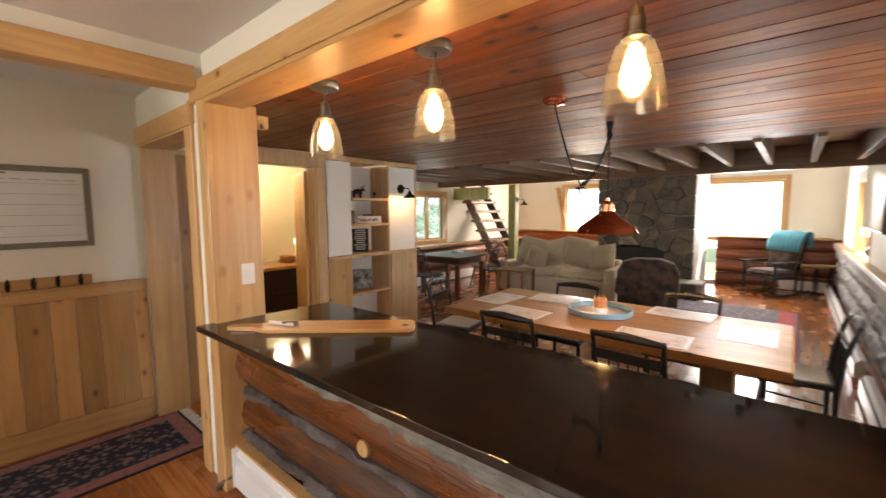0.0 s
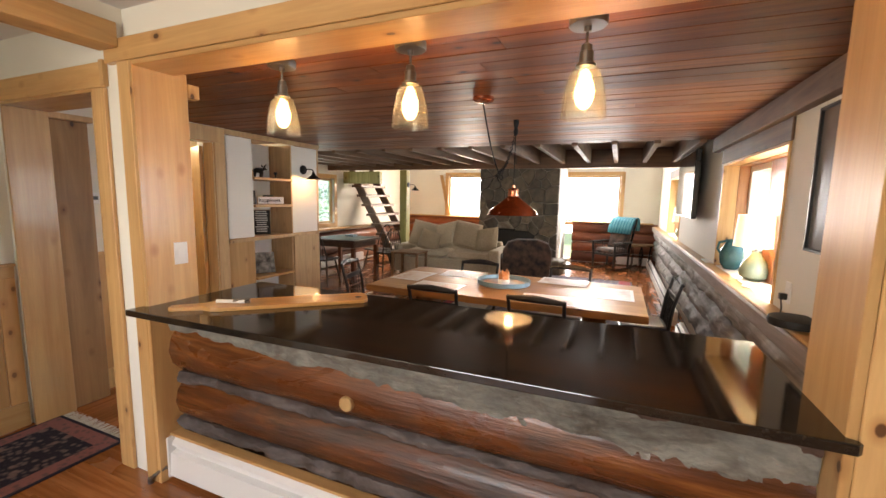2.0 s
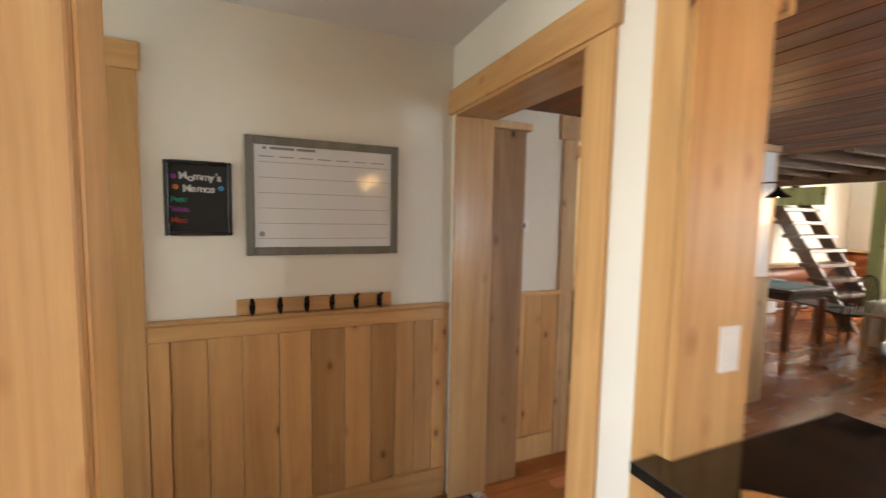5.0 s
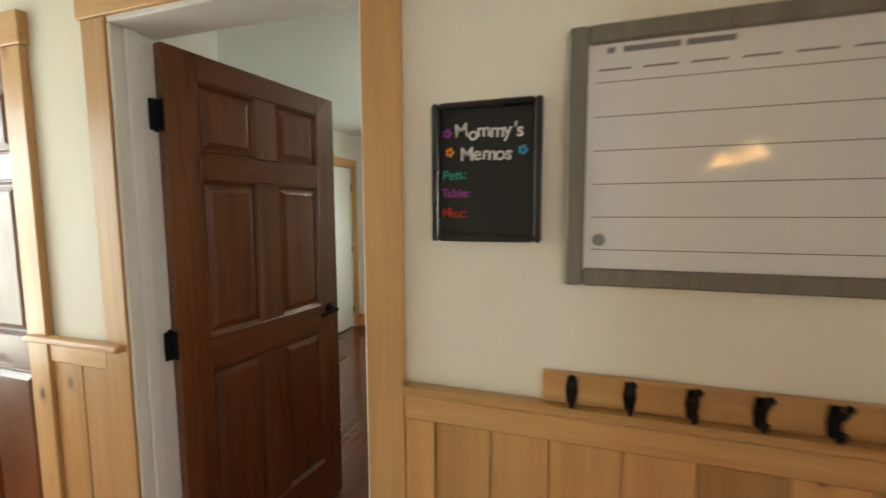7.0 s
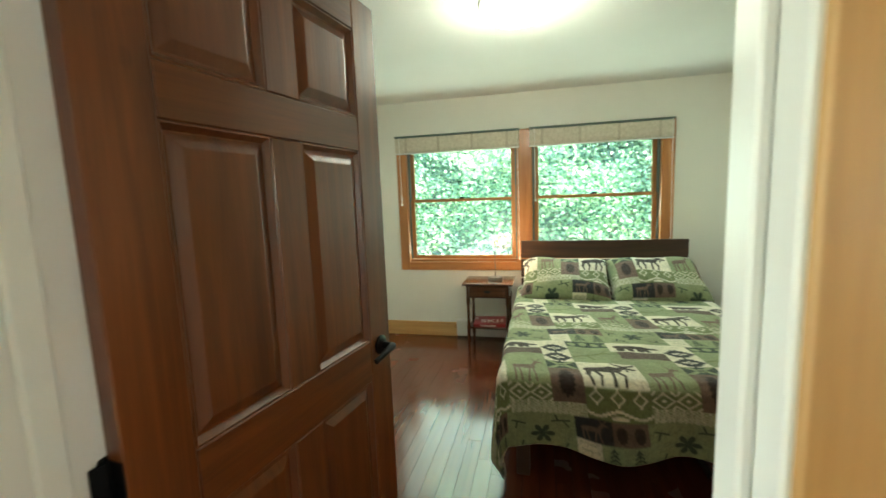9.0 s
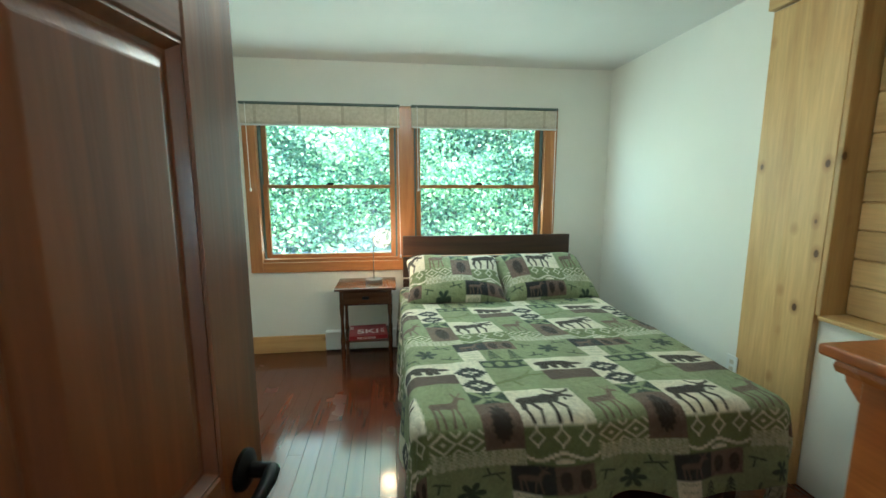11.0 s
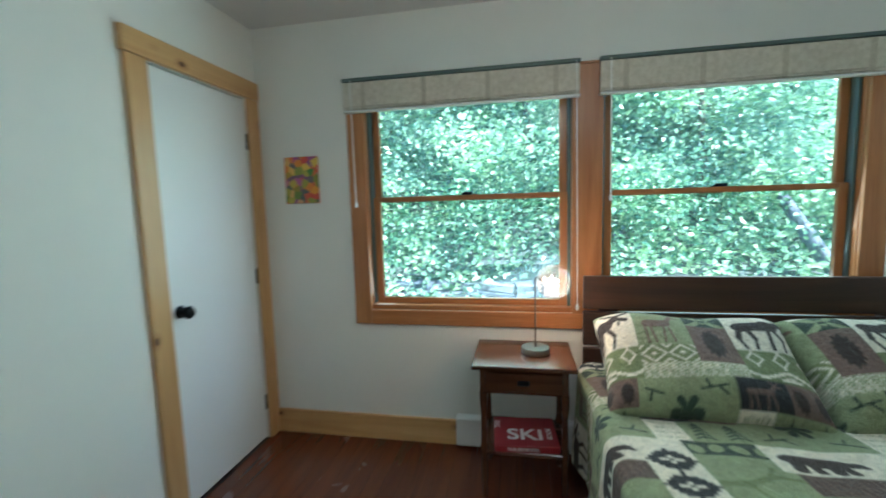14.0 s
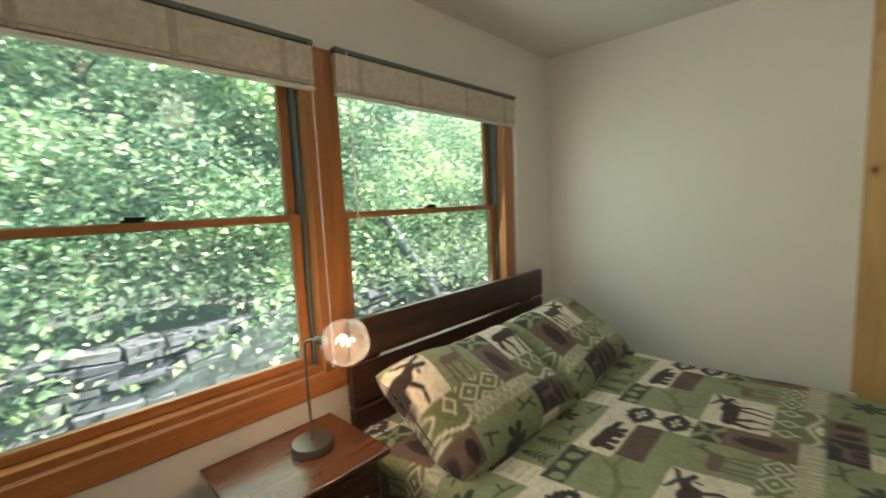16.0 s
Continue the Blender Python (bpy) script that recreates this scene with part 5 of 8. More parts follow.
table_lamp(pose(0.972, 3.38, 0.948), "pale green ceramic table lamp with lit cream shade")
table_lamp(pose(0.97, 7.35, 0.948), "pale green ceramic table lamp with lit cream shade")
lamp("ledge_lamp_light", "POINT", 1.2, WARM, pose(0.972, 3.38, 1.36), 0.05)
lamp("ledge_lamp_light", "POINT", 1.2, WARM, pose(0.97, 7.35, 1.36), 0.05)
jg = thing("jug", "teal and brown glazed pottery jug on the ledge", "jug", pose(0.935, 3.93, 0.948))
part("body", lathe(B(), [(0.05, 0), (0.085, 0.05), (0.095, 0.12), (0.08, 0.19), (0.05, 0.24), (0.055, 0.265), (0.05, 0.265), (0.045, 0.24)], n=24), M["blue_glaze"], jg, "", True)
part("handle", tube(B(), [(-0.05, 0, 0.25), (-0.10, 0, 0.235), (-0.11, 0, 0.18), (-0.085, 0, 0.14)], 0.011, 8), M["blue_glaze"], jg, "", True)
ob = solo("cable_coil", tube(B(), [(0.07 * math.cos(k * 0.35) * (1 + 0.1 * math.sin(k)), 0.09 * math.sin(k * 0.35), 0.005 + 0.0015 * (k // 18)) for k in range(54)], 0.004, 5), M["white"], "coiled white cable on the ledge", "cable", smooth=True)
ob.matrix_basis = pose(0.90, 3.05, 0.948)
ob = solo("tealight_tray", box(B(), 0.80, 0.90, 4.25, 4.5, 0.948, 0.962, 0.004), M["white"], "small white tray on the ledge", "tray")
for i in range(6):
    ob = solo("glass_candle", lathe(B(), [(0.03, 0), (0.032, 0.01), (0.032, 0.12), (0.028, 0.12), (0.027, 0.012)], n=14), M["celadon"], "pale glass candle jar on the ledge", "candle", group="candle jars on the ledge", smooth=True)
    ob.matrix_basis = pose(0.91 + 0.03 * (i % 2), 4.75 + i * 0.16, 0.948)
for i, (x, y, h) in enumerate(((0.93, 8.6, 0.26), (0.95, 8.9, 0.2), (0.92, 9.2, 0.16), (0.9, 6.4, 0.13))):
    ob = solo("bottle", lathe(B(), [(0.035, 0), (0.037, 0.01), (0.037, h * 0.6), (0.014, h * 0.8), (0.014, h)], n=14), M["blue_glaze"] if i % 2 else M["celadon"], "small glass bottle on the far ledge", "bottle", group="bottles on the ledge", smooth=True)
    ob.matrix_basis = pose(x, y, 0.948)
sk = thing("smart_speaker", "round dark speaker with plug and cord at the ledge's end", "speaker", pose(0.80, 2.02, 0.948))
part("body", lathe(B(), [(0.07, 0), (0.105, 0.008), (0.11, 0.03), (0.105, 0.045), (0.07, 0.052)], n=28), M["slate"], sk, "", True)
ol = thing("outlet", "white wall outlet with a black plug", "outlet", pose(LR, 2.33, 1.06))
part("plate", box(B(), -0.006, 0, -0.036, 0.036, -0.058, 0.058, 0.002), M["white"], ol)
part("plug", box(B(), -0.04, -0.0065, -0.016, 0.016, -0.04, -0.005, 0.004), M["black_paint"], ol, "black plug")
part("cord", tube(B(), [(-0.03, 0, -0.04), (-0.03, -0.02, -0.08), (-0.04, -0.05, -0.10), (-0.045, -0.12, -0.105)], 0.004, 6), M["black_paint"], ol, "black cord", True)
tv = thing("television", "flat black television on the white wall", "television", pose(LR, 5.5, 1.73))
part("housing", box(B(), -0.14, -0.085, -0.66, 0.66, -0.38, 0.38, 0.008), M["black_paint"], tv)
part("screen", box(B(), -0.1415, -0.1405, -0.645, 0.645, -0.36, 0.365), paint("dark_screen_glass", (0.01, 0.01, 0.012), 0.06, 0.0, 0.0), tv, "dark glossy screen")
part("mount", box(B(), -0.085, 0, -0.15, 0.15, -0.1, 0.1), M["black"], tv)
pc = thing("framed_picture", "large dark picture in a thin black frame", "picture", pose(LR, 1.72, 1.65))
for a in ((-0.43, -0.415, -0.34, 0.34), (0.415, 0.43, -0.34, 0.34), (-0.415, 0.415, 0.325, 0.34), (-0.415, 0.415, -0.34, -0.325)):
    part("frame", box(B(), -0.025, -0.0005, *a, 0.002), M["black_paint"], pc)
part("print", box(B(), -0.012, -0.0005, -0.415, 0.415, -0.325, 0.325), cloth("brown_grey_print", (0.06, 0.05, 0.04), (0.2, 0.17, 0.14), 2.5, 0.2, 0.0), pc)

# dining table and what is on it
M["table_wood"] = wood("live_edge_table", (0.28, 0.125, 0.04), (0.48, 0.255, 0.088), "X", 0.40, 1.0, 0.0, cross=5, vary=0.1)
tb = thing("dining_table", "honey wood live-edge trestle dining table", "dining table", pose(-0.89, 3.11, 0))
rnd = random.Random(8)
edge = []
for i in range(31):
    edge.append((-1.11 + 2.22 * i / 30, -0.53 + 0.025 * noise.noise(Vector((i * 0.3, 3, 0)))))
for i in range(31):
    edge.append((1.11 - 2.22 * i / 30, 0.53 + 0.025 * noise.noise(Vector((i * 0.3, 7, 0)))))
part("tabletop", slab(B(), edge, 0.715, 0.77, 0.012, None, 2), M["table_wood"], tb)
for x in (-0.75, 0.75):
    part("leg", box(B(), x - 0.09, x + 0.09, -0.10, 0.10, 0.09, 0.68, 0.006), M["rustic"], tb)
    part("foot", box(B(), x - 0.06, x + 0.06, -0.38, 0.38, 0.012, 0.09, 0.012), M["rustic"], tb)
    part("bearer", box(B(), x - 0.06, x + 0.06, -0.42, 0.42, 0.68, 0.7145, 0.006), M["rustic"], tb)
part("stretcher", box(B(), -0.66, 0.66, -0.03, 0.03, 0.28, 0.40, 0.006), M["rustic"], tb)


def print_material(name):
    n = Nodes(name)
    vec, _ = n.coords((1, 1, 1))
    a = n.noise(vec, 9, 4, 0.6, 1.0)
    b = n.noise(vec, 3.5, 2)
    c = n.mix(n.ramp(a, [(0.35, (0.42, 0.12, 0.06)), (0.5, (0.62, 0.5, 0.42)), (0.65, (0.72, 0.70, 0.66))]), (0.74, 0.72, 0.69), n.ramp(b, [(0.4, grey(0.35)), (0.58, grey(0.95))]))
    return n.finish(c, 0.5)


M["placemat"] = print_material("printed_placemat")
for x, y, rz in ((-1.81, 3.14, 88), (-1.40, 3.42, 4), (-0.44, 3.52, -3), (0.0, 3.20, 90), (-1.42, 2.80, -3), (-0.46, 2.76, 2)):
    pm = thing("placemat", "white printed paper placemat on the table", "placemat", pose(x, y, 0.771, 0, 0, rz), group="placemats")
    part("border", box(B(), -0.215, 0.215, -0.145, 0.145, 0, 0.002), M["white"], pm)
    part("print", box(B(), -0.19, 0.19, -0.12, 0.12, 0.002, 0.0026), M["placemat"], pm)
ty = thing("round_tray", "pale blue round tray on the dining table", "tray", pose(-0.925, 3.17, 0.771))
M["tray_blue"] = paint("pale_blue_paint", (0.27, 0.42, 0.50), 0.35, 0.1)
part("rim", lathe(B(), [(0.225, 0), (0.235, 0.006), (0.237, 0.042), (0.227, 0.042), (0.222, 0.01), (0.20, 0.008)], n=40, closed=False), M["tray_blue"], ty, "", True)
part("base", lathe(B(), [(0.224, 0.0), (0.224, 0.007)], n=40), M["tray_blue"], ty)
part("inlay", lathe(B(), [(0.19, 0.0), (0.19, 0.008)], n=40), M["placemat"], ty, "printed inlay")
cd = thing("candle", "orange leaf candle holder on the tray", "candle", pose(-0.925, 3.17, 0.7795))
part("dish", lathe(B(), [(0.05, 0), (0.055, 0.02), (0.05, 0.035)], n=20), M["white"], cd, "", True)
bm = B()
for k in range(6):
    a = k * math.pi / 3
    slab(bm, [(-0.02, 0.0), (0.02, 0.0), (0.024, 0.05), (0.008, 0.085 + 0.012 * (k % 2)), (-0.02, 0.06)], -0.002, 0.002, 0, pose(0.042 * math.cos(a), 0.042 * math.sin(a), 0.03, 90, 0, math.degrees(a) + 90))
part("leaves", bm, cloth("orange_glass_leaf", (0.65, 0.2, 0.05), (0.75, 0.4, 0.2), 30, 0.3), cd, "orange glass leaf wall")

# dining chairs
M["rush"] = cloth("pale_seat", (0.38, 0.33, 0.26), (0.55, 0.49, 0.4), 70)


def dining_chair(at):
    root = thing("dining_chair", "black painted wooden dining chair with pale seat", "chair", at, group="chairs round the dining table")
    part("seat", slab(B(), [(-0.19, -0.19), (0.19, -0.19), (0.215, 0.2), (-0.215, 0.2)], 0.43, 0.46, 0.01, None, 2), M["black_paint"], root)
    part("seat_pad", slab(B(), [(-0.165, -0.165), (0.165, -0.165), (0.185, 0.175), (-0.185, 0.175)], 0.46, 0.472, 0.004), M["rush"], root, "pale woven seat")
    for s in (-1, 1):
        part("back_post", tube(B(), [(s * 0.185, -0.19, 0), (s * 0.185, -0.185, 0.43), (s * 0.19, -0.21, 0.65), (s * 0.195, -0.265, 0.86)], [0.014, 0.017, 0.015, 0.013], 8), M["black_paint"], root, "", True)
        part("leg", tube(B(), [(s * 0.2, 0.19, 0), (s * 0.195, 0.175, 0.25), (s * 0.19, 0.165, 0.43)], [0.013, 0.02, 0.015], 8), M["black_paint"], root, "", True)
        part("stretcher", tube(B(), [(s * 0.188, -0.185, 0.2), (s * 0.198, 0.18, 0.22)], 0.009, 6), M["black_paint"], root)
    part("stretcher", tube(B(), [(-0.197, 0.182, 0.28), (0, 0.185, 0.28), (0.197, 0.182, 0.28)], [0.009, 0.014, 0.009], 8), M["black_paint"], root)
    part("top_rail", tube(B(), [(-0.2, -0.262, 0.845), (-0.1, -0.285, 0.855), (0, -0.29, 0.86), (0.1, -0.285, 0.855), (0.2, -0.262, 0.845)], [0.016, 0.024, 0.028, 0.024, 0.016], 8), M["black_paint"], root, "turned top rail", True)
    part("back_slat", slab(B(), [(-0.185, -0.028), (0.185, -0.028), (0.185, 0.028), (-0.185, 0.028)], -0.006, 0.006, 0.003, pose(0, -0.232, 0.72, 76, 0, 0)), M["black_paint"], root)
    for x in (-0.11, -0.055, 0, 0.055, 0.11):
        part("spindle", tube(B(), [(x, -0.19, 0.46), (x, -0.22, 0.70)], 0.006, 6), M["black_paint"], root)
    return root


chair = dining_chair(pose(-1.27, 2.62, 0))
for x, y, rz in ((-0.48, 2.64, -4), (-2.30, 3.17, -78), (-1.33, 3.46, 180), (-0.44, 3.58, 175), (0.24, 3.62, 93)):
    copy_thing(chair, pose(x, y, 0, 0, 0, rz))

# copper pendant swagged from the ceiling
cp = thing("copper_pendant", "copper dome pendant, lit, hanging on a swagged chain over the table", "pendant light", pose(-0.815, 2.94, 0))
part("shade", lathe(B(), [(0.042, 1.60), (0.046, 1.552), (0.060, 1.538), (0.125, 1.488), (0.188, 1.44), (0.200, 1.408), (0.206, 1.402)], n=44, closed=False), M["copper"], cp, "polished copper dome", True)
part("lining", lathe(B(), [(0.040, 1.548), (0.056, 1.533), (0.121, 1.483), (0.184, 1.436), (0.200, 1.4025)], n=44, closed=False), M["white"], cp, "white enamel inside of the dome", True)
part("cap", lathe(B(), [(0.042, 1.602), (0.045, 1.612), (0.03, 1.618), (0.012, 1.624), (0.012, 1.645)], n=20), M["copper"], cp, "", True)
part("bulb", lathe(B(), [(0.014, 1.545), (0.022, 1.52), (0.032, 1.49), (0.030, 1.465), (0.016, 1.45), (0.003, 1.447)], n=16), M["bulb_soft"], cp, "glowing bulb", True)
lamp("copper_pendant_light", "POINT", 0.8, WARM, pose(-0.815, 2.94, 1.43), 0.03)
part("cord", tube(B(), [(0, 0, 1.645), (0, 0, 2.10)], 0.004, 6), M["black"], cp)
part("hook", lathe(B(), [(0.022, 2.16), (0.022, 2.13), (0.014, 2.10), (0.020, 2.07), (0.012, 2.04)], n=14), M["black"], cp)
part("canopy", lathe(B(), [(0.065, 2.159), (0.065, 2.138), (0.05, 2.128), (0.012, 2.122)], (-0.022, -0.80, 0), 24), M["copper"], cp, "copper ceiling canopy", True)
swag = [(-0.022, -0.80, 2.122), (0.01, -0.50, 1.71), (0, 0, 2.06)]
part("swag_cord", tube(B(), [tuple(swag[0][i] + (swag[1][i] - swag[0][i]) * f - (0.05 * math.sin(f * math.pi) if i == 2 else 0) for i in range(3)) for f in [k / 10 for k in range(11)]], 0.0045, 6), M["black"], cp)
for k in range(22):
    f = (k + 0.5) / 22
    p = [swag[1][i] + (swag[2][i] - swag[1][i]) * f for i in range(3)]
    p[2] -= 0.07 * math.sin(f * math.pi)
    ring = [(0.008 * math.cos(a), 0.0, 0.015 * math.sin(a)) for a in [2 * math.pi * j / 8 for j in range(9)]]
    turn = pose(*p, 35, 0, 90 * (k % 2))
    part("chain_link", tube(B(), [tuple(turn @ Vector(q)) for q in ring], 0.003, 5), M["black"], cp)
for k in range(5):
    p = (swag[1][0] + 0.018 * math.cos(k * 2.1), swag[1][1] + 0.018 * math.sin(k * 2.1), swag[1][2] - 0.010 * k)
    ring = [(0.012 * math.cos(a), 0.0, 0.017 * math.sin(a)) for a in [2 * math.pi * j / 8 for j in range(9)]]
    turn = pose(*p, 50 * k, 20, 70 * k)
    part("chain_link", tube(B(), [tuple(turn @ Vector(q)) for q in ring], 0.0035, 5), M["black"], cp)

# red rug beneath the table's far end
M["red_rug"] = rug_material("red_rug_pile", (0.10, 0.09, 0.12), (0.28, 0.22, 0.22), (0.40, 0.03, 0.045), (0.36, 0.28, 0.24), 2.6, 4.0, 0.22)
flat_rug("area_rug", "faded red and grey oriental rug under the table", -2.3, 0.30, 4.70, 8.05, M["red_rug"], fringe=False)

# sofa, armchair, rocker
M["linen"] = cloth("oatmeal_linen", (0.46, 0.39, 0.28), (0.60, 0.52, 0.39))
M["linen3"] = cloth("flax_linen", (0.40, 0.34, 0.24), (0.52, 0.45, 0.33))
M["linen2"] = cloth("tan_linen", (0.34, 0.27, 0.18), (0.46, 0.37, 0.25))
so = thing("sofa", "oatmeal linen sofa with loose cushions", "sofa", pose(-2.95, 7.0, 0, 0, 0, 0))
part("base", box(B(), -0.95, 0.95, -0.42, 0.42, 0.08, 0.40, 0.03, 3), M["linen"], so, "", True)
for s in (-1, 1):
    part("arm", box(B(), s * 0.86, s * 1.06, -0.44, 0.42, 0.08, 0.62, 0.06, 4), M["linen"], so, "", True)
part("backrest", box(B(), -0.9, 0.9, 0.27, 0.48, 0.3, 0.70, 0.07, 4), M["linen"], so, "", True)
for x in (-0.43, 0.43):
    part("seat_cushion", cushion(B(), x, -0.05, 0.45, 0.85, 0.72, 0.2, puff=0.3, seed=x), M["linen"], so, "", True)
for s in ((-0.9, -0.38), (0.9, -0.38), (-0.9, 0.38), (0.9, 0.38)):
    part("foot", box(B(), s[0] - 0.03, s[0] + 0.03, s[1] - 0.03, s[1] + 0.03, 0, 0.08, 0.004), M["rustic"], so)
for x, y, z, rz, m, w in ((-0.64, 0.07, 0.79, 18, "linen3", 0.56), (-0.16, 0.05, 0.80, -20, "linen3", 0.55), (0.28, 0.05, 0.82, 16, "linen2", 0.56), (0.70, -0.02, 0.76, -16, "linen2", 0.48), (-0.40, -0.19, 0.70, 26, "linen2", 0.42)):
    c = thing("throw_pillow", "square linen throw pillow leaning on the sofa", "pillow", pose(-2.95 + x, 7.0 + y, z, 66, rz * 0.7, rz), group="sofa pillows")
    part("cover", cushion(B(), 0, 0, 0, w, w, 0.21, seed=x * 3), M[m], c, "", True)
M["floral"] = cloth("dark_floral_upholstery", (0.012, 0.009, 0.008), (0.12, 0.065, 0.045), 9, 0.85)
ac = thing("armchair", "dark floral upholstered armchair seen from behind", "armchair", pose(-1.38, 6.3, 0, 0, 0, 15))
part("seat", box(B(), -0.34, 0.34, -0.32, 0.38, 0.18, 0.44, 0.05, 3), M["floral"], ac, "", True)
part("backrest", slab(B(), [(-0.36, 0.3), (0.36, 0.3), (0.37, 0.75), (0.30, 0.88), (0.15, 0.93), (-0.15, 0.93), (-0.30, 0.88), (-0.37, 0.75)], -0.07, 0.07, 0.03, pose(0, -0.36, 0, 97, 0, 0), 3), M["floral"], ac, "", True)
for s in (-1, 1):
    part("arm", box(B(), s * 0.30, s * 0.40, -0.30, 0.34, 0.38, 0.60, 0.04, 3), M["floral"], ac, "", True)
    for y in (-0.27, 0.3):
        part("leg", tube(B(), [(s * 0.28, y, 0), (s * 0.28, y, 0.2)], [0.016, 0.024], 8), M["black_paint"], ac)
rk = thing("rocking_chair", "dark wooden rocking chair with floral cushions and turquoise throw", "rocking chair", pose(-0.10, 9.55, 0, 0, 0, -36))
for s in (-1, 1):
    part("rocker_rail", tube(B(), [(s * 0.27, -0.5, 0.07), (s * 0.27, -0.2, 0.025), (s * 0.27, 0.15, 0.022), (s * 0.27, 0.55, 0.09)], 0.02, 8), M["black_paint"], rk, "", True)
    part("front_leg", tube(B(), [(s * 0.27, -0.27, 0.03), (s * 0.28, -0.27, 0.36), (s * 0.29, -0.28, 0.6)], [0.02, 0.03, 0.022], 8), M["black_paint"], rk, "", True)
    part("back_post", tube(B(), [(s * 0.27, 0.22, 0.03), (s * 0.27, 0.24, 0.45), (s * 0.27, 0.45, 1.12)], [0.02, 0.025, 0.02], 8), M["black_paint"], rk, "", True)
    part("arm", slab(B(), [(-0.045, -0.36), (0.045, -0.36), (0.035, 0.28), (-0.035, 0.28)], 0.60, 0.63, 0.008, pose(s * 0.30, 0, 0)), M["black_paint"], rk)
    for k in range(5):
        part("spindle", tube(B(), [(s * 0.285, -0.2 + k * 0.085, 0.38), (s * 0.295, -0.2 + k * 0.085, 0.60)], 0.008, 6), M["black_paint"], rk)
part("seat_frame", box(B(), -0.29, 0.29, -0.28, 0.26, 0.32, 0.37, 0.008), M["black_paint"], rk)
part("seat_cushion", cushion(B(), 0, -0.02, 0.42, 0.54, 0.52, 0.14, puff=0.3), M["floral"], rk, "", True)
part("back_cushion", cushion(B(), 0, 0.31, 0.78, 0.52, 0.72, 0.15, pose(0, 0, 0, 73, 0, 0), 0.3), M["floral"], rk, "", True)


def striped_material(name):
    n = Nodes(name)
    c = n.add("ShaderNodeTexCoord")
    w = n.add("ShaderNodeTexWave", i_Scale=4.2, i_Distortion=0.6)
    n.link(c.outputs["Object"], w.inputs["Vector"])
    f = n.noise(c.outputs["Object"], 90, 3)
    n.bump(f, 0.5, 0.005)
    return n.finish(n.ramp(w.outputs["Fac"], [(0.2, (0.02, 0.14, 0.22)), (0.45, (0.03, 0.34, 0.42)), (0.7, (0.25, 0.5, 0.5)), (0.9, (0.04, 0.22, 0.3))]), 0.95)


bl = thing("throw_blanket", "striped turquoise throw draped over the rocking chair", "blanket", pose(-0.10, 9.55, 0, 0, 0, -36))
bm = B()
g = []
for i in range(15):
    line = []
    for k, (y, z) in enumerate(((0.20, 0.80), (0.24, 0.93), (0.285, 1.04), (0.35, 1.13), (0.43, 1.165), (0.51, 1.12), (0.53, 1.0), (0.54, 0.86))):
        x = -0.30 + 0.6 * i / 14
        wv = 0.012 * noise.noise(Vector((i * 0.7, k * 0.5, 2)))
        line.append(bm.verts.new((x, y + wv, z + 0.02 * noise.noise(Vector((i * 0.6, 1, k * 0.2))))))
    g.append(line)
for i in range(14):
    for k in range(7):
        bm.faces.new((g[i][k], g[i + 1][k], g[i + 1][k + 1], g[i][k + 1]))
ob = part("weave", bm, striped_material("turquoise_stripe"), bl, "", True)
sm = ob.modifiers.new("thick", "SOLIDIFY")
sm.thickness = 0.012
for x, y in ((0.42, 9.75), (0.62, 9.9)):
    st = thing("nesting_table", "small dark metal nesting side table", "side table", pose(x, y, 0), group="nesting tables")
    part("tabletop", lathe(B(), [(0.19, 0.53), (0.20, 0.54), (0.20, 0.555), (0.19, 0.56)], n=24), M["rustic"], st, "", True)
    for k in range(4):
        a = k * math.pi / 2 + 0.6
        part("leg", tube(B(), [(0.20 * math.cos(a), 0.20 * math.sin(a), 0.0), (0.12 * math.cos(a), 0.12 * math.sin(a), 0.1), (0.10 * math.cos(a), 0.10 * math.sin(a), 0.35), (0.15 * math.cos(a), 0.15 * math.sin(a), 0.53)], 0.009, 6), M["black"], st, "", True)

# fireplace of fieldstone
FX0, FX1, FY = -2.97, -1.20, 8.67
fp = tagged(new("fireplace"), "tall fieldstone fireplace with a dark firebox", "fireplace")
bm = B()
box(bm, FX0 + 0.03, FX1 - 0.03, FY + 0.04, LF - 0.01, 0.86, 2.7)
box(bm, FX0 + 0.03, -2.62, FY + 0.04, LF - 0.01, 0, 0.86)
box(bm, -1.58, FX1 - 0.03, FY + 0.04, LF - 0.01, 0, 0.86)
part("core", bm, M["joint"], fp)
part("firebox", box(B(), -2.62, -1.58, FY + 0.45, FY + 0.5, 0, 0.86), M["slate"], fp, "sooty black firebox")
part("hearth", slab(B(), [(-3.1, FY - 0.55), (-1.05, FY - 0.55), (-0.98, FY - 0.45), (-0.98, FY + 0.03), (-3.1, FY + 0.03)], 0, 0.28, 0.02), M["stone"], fp, "raised stone hearth")
part("insert_frame", box(B(), -2.60, -1.60, FY + 0.02, FY + 0.06, 0.28, 0.82, 0.01), M["slate"], fp, "black steel fireplace insert")


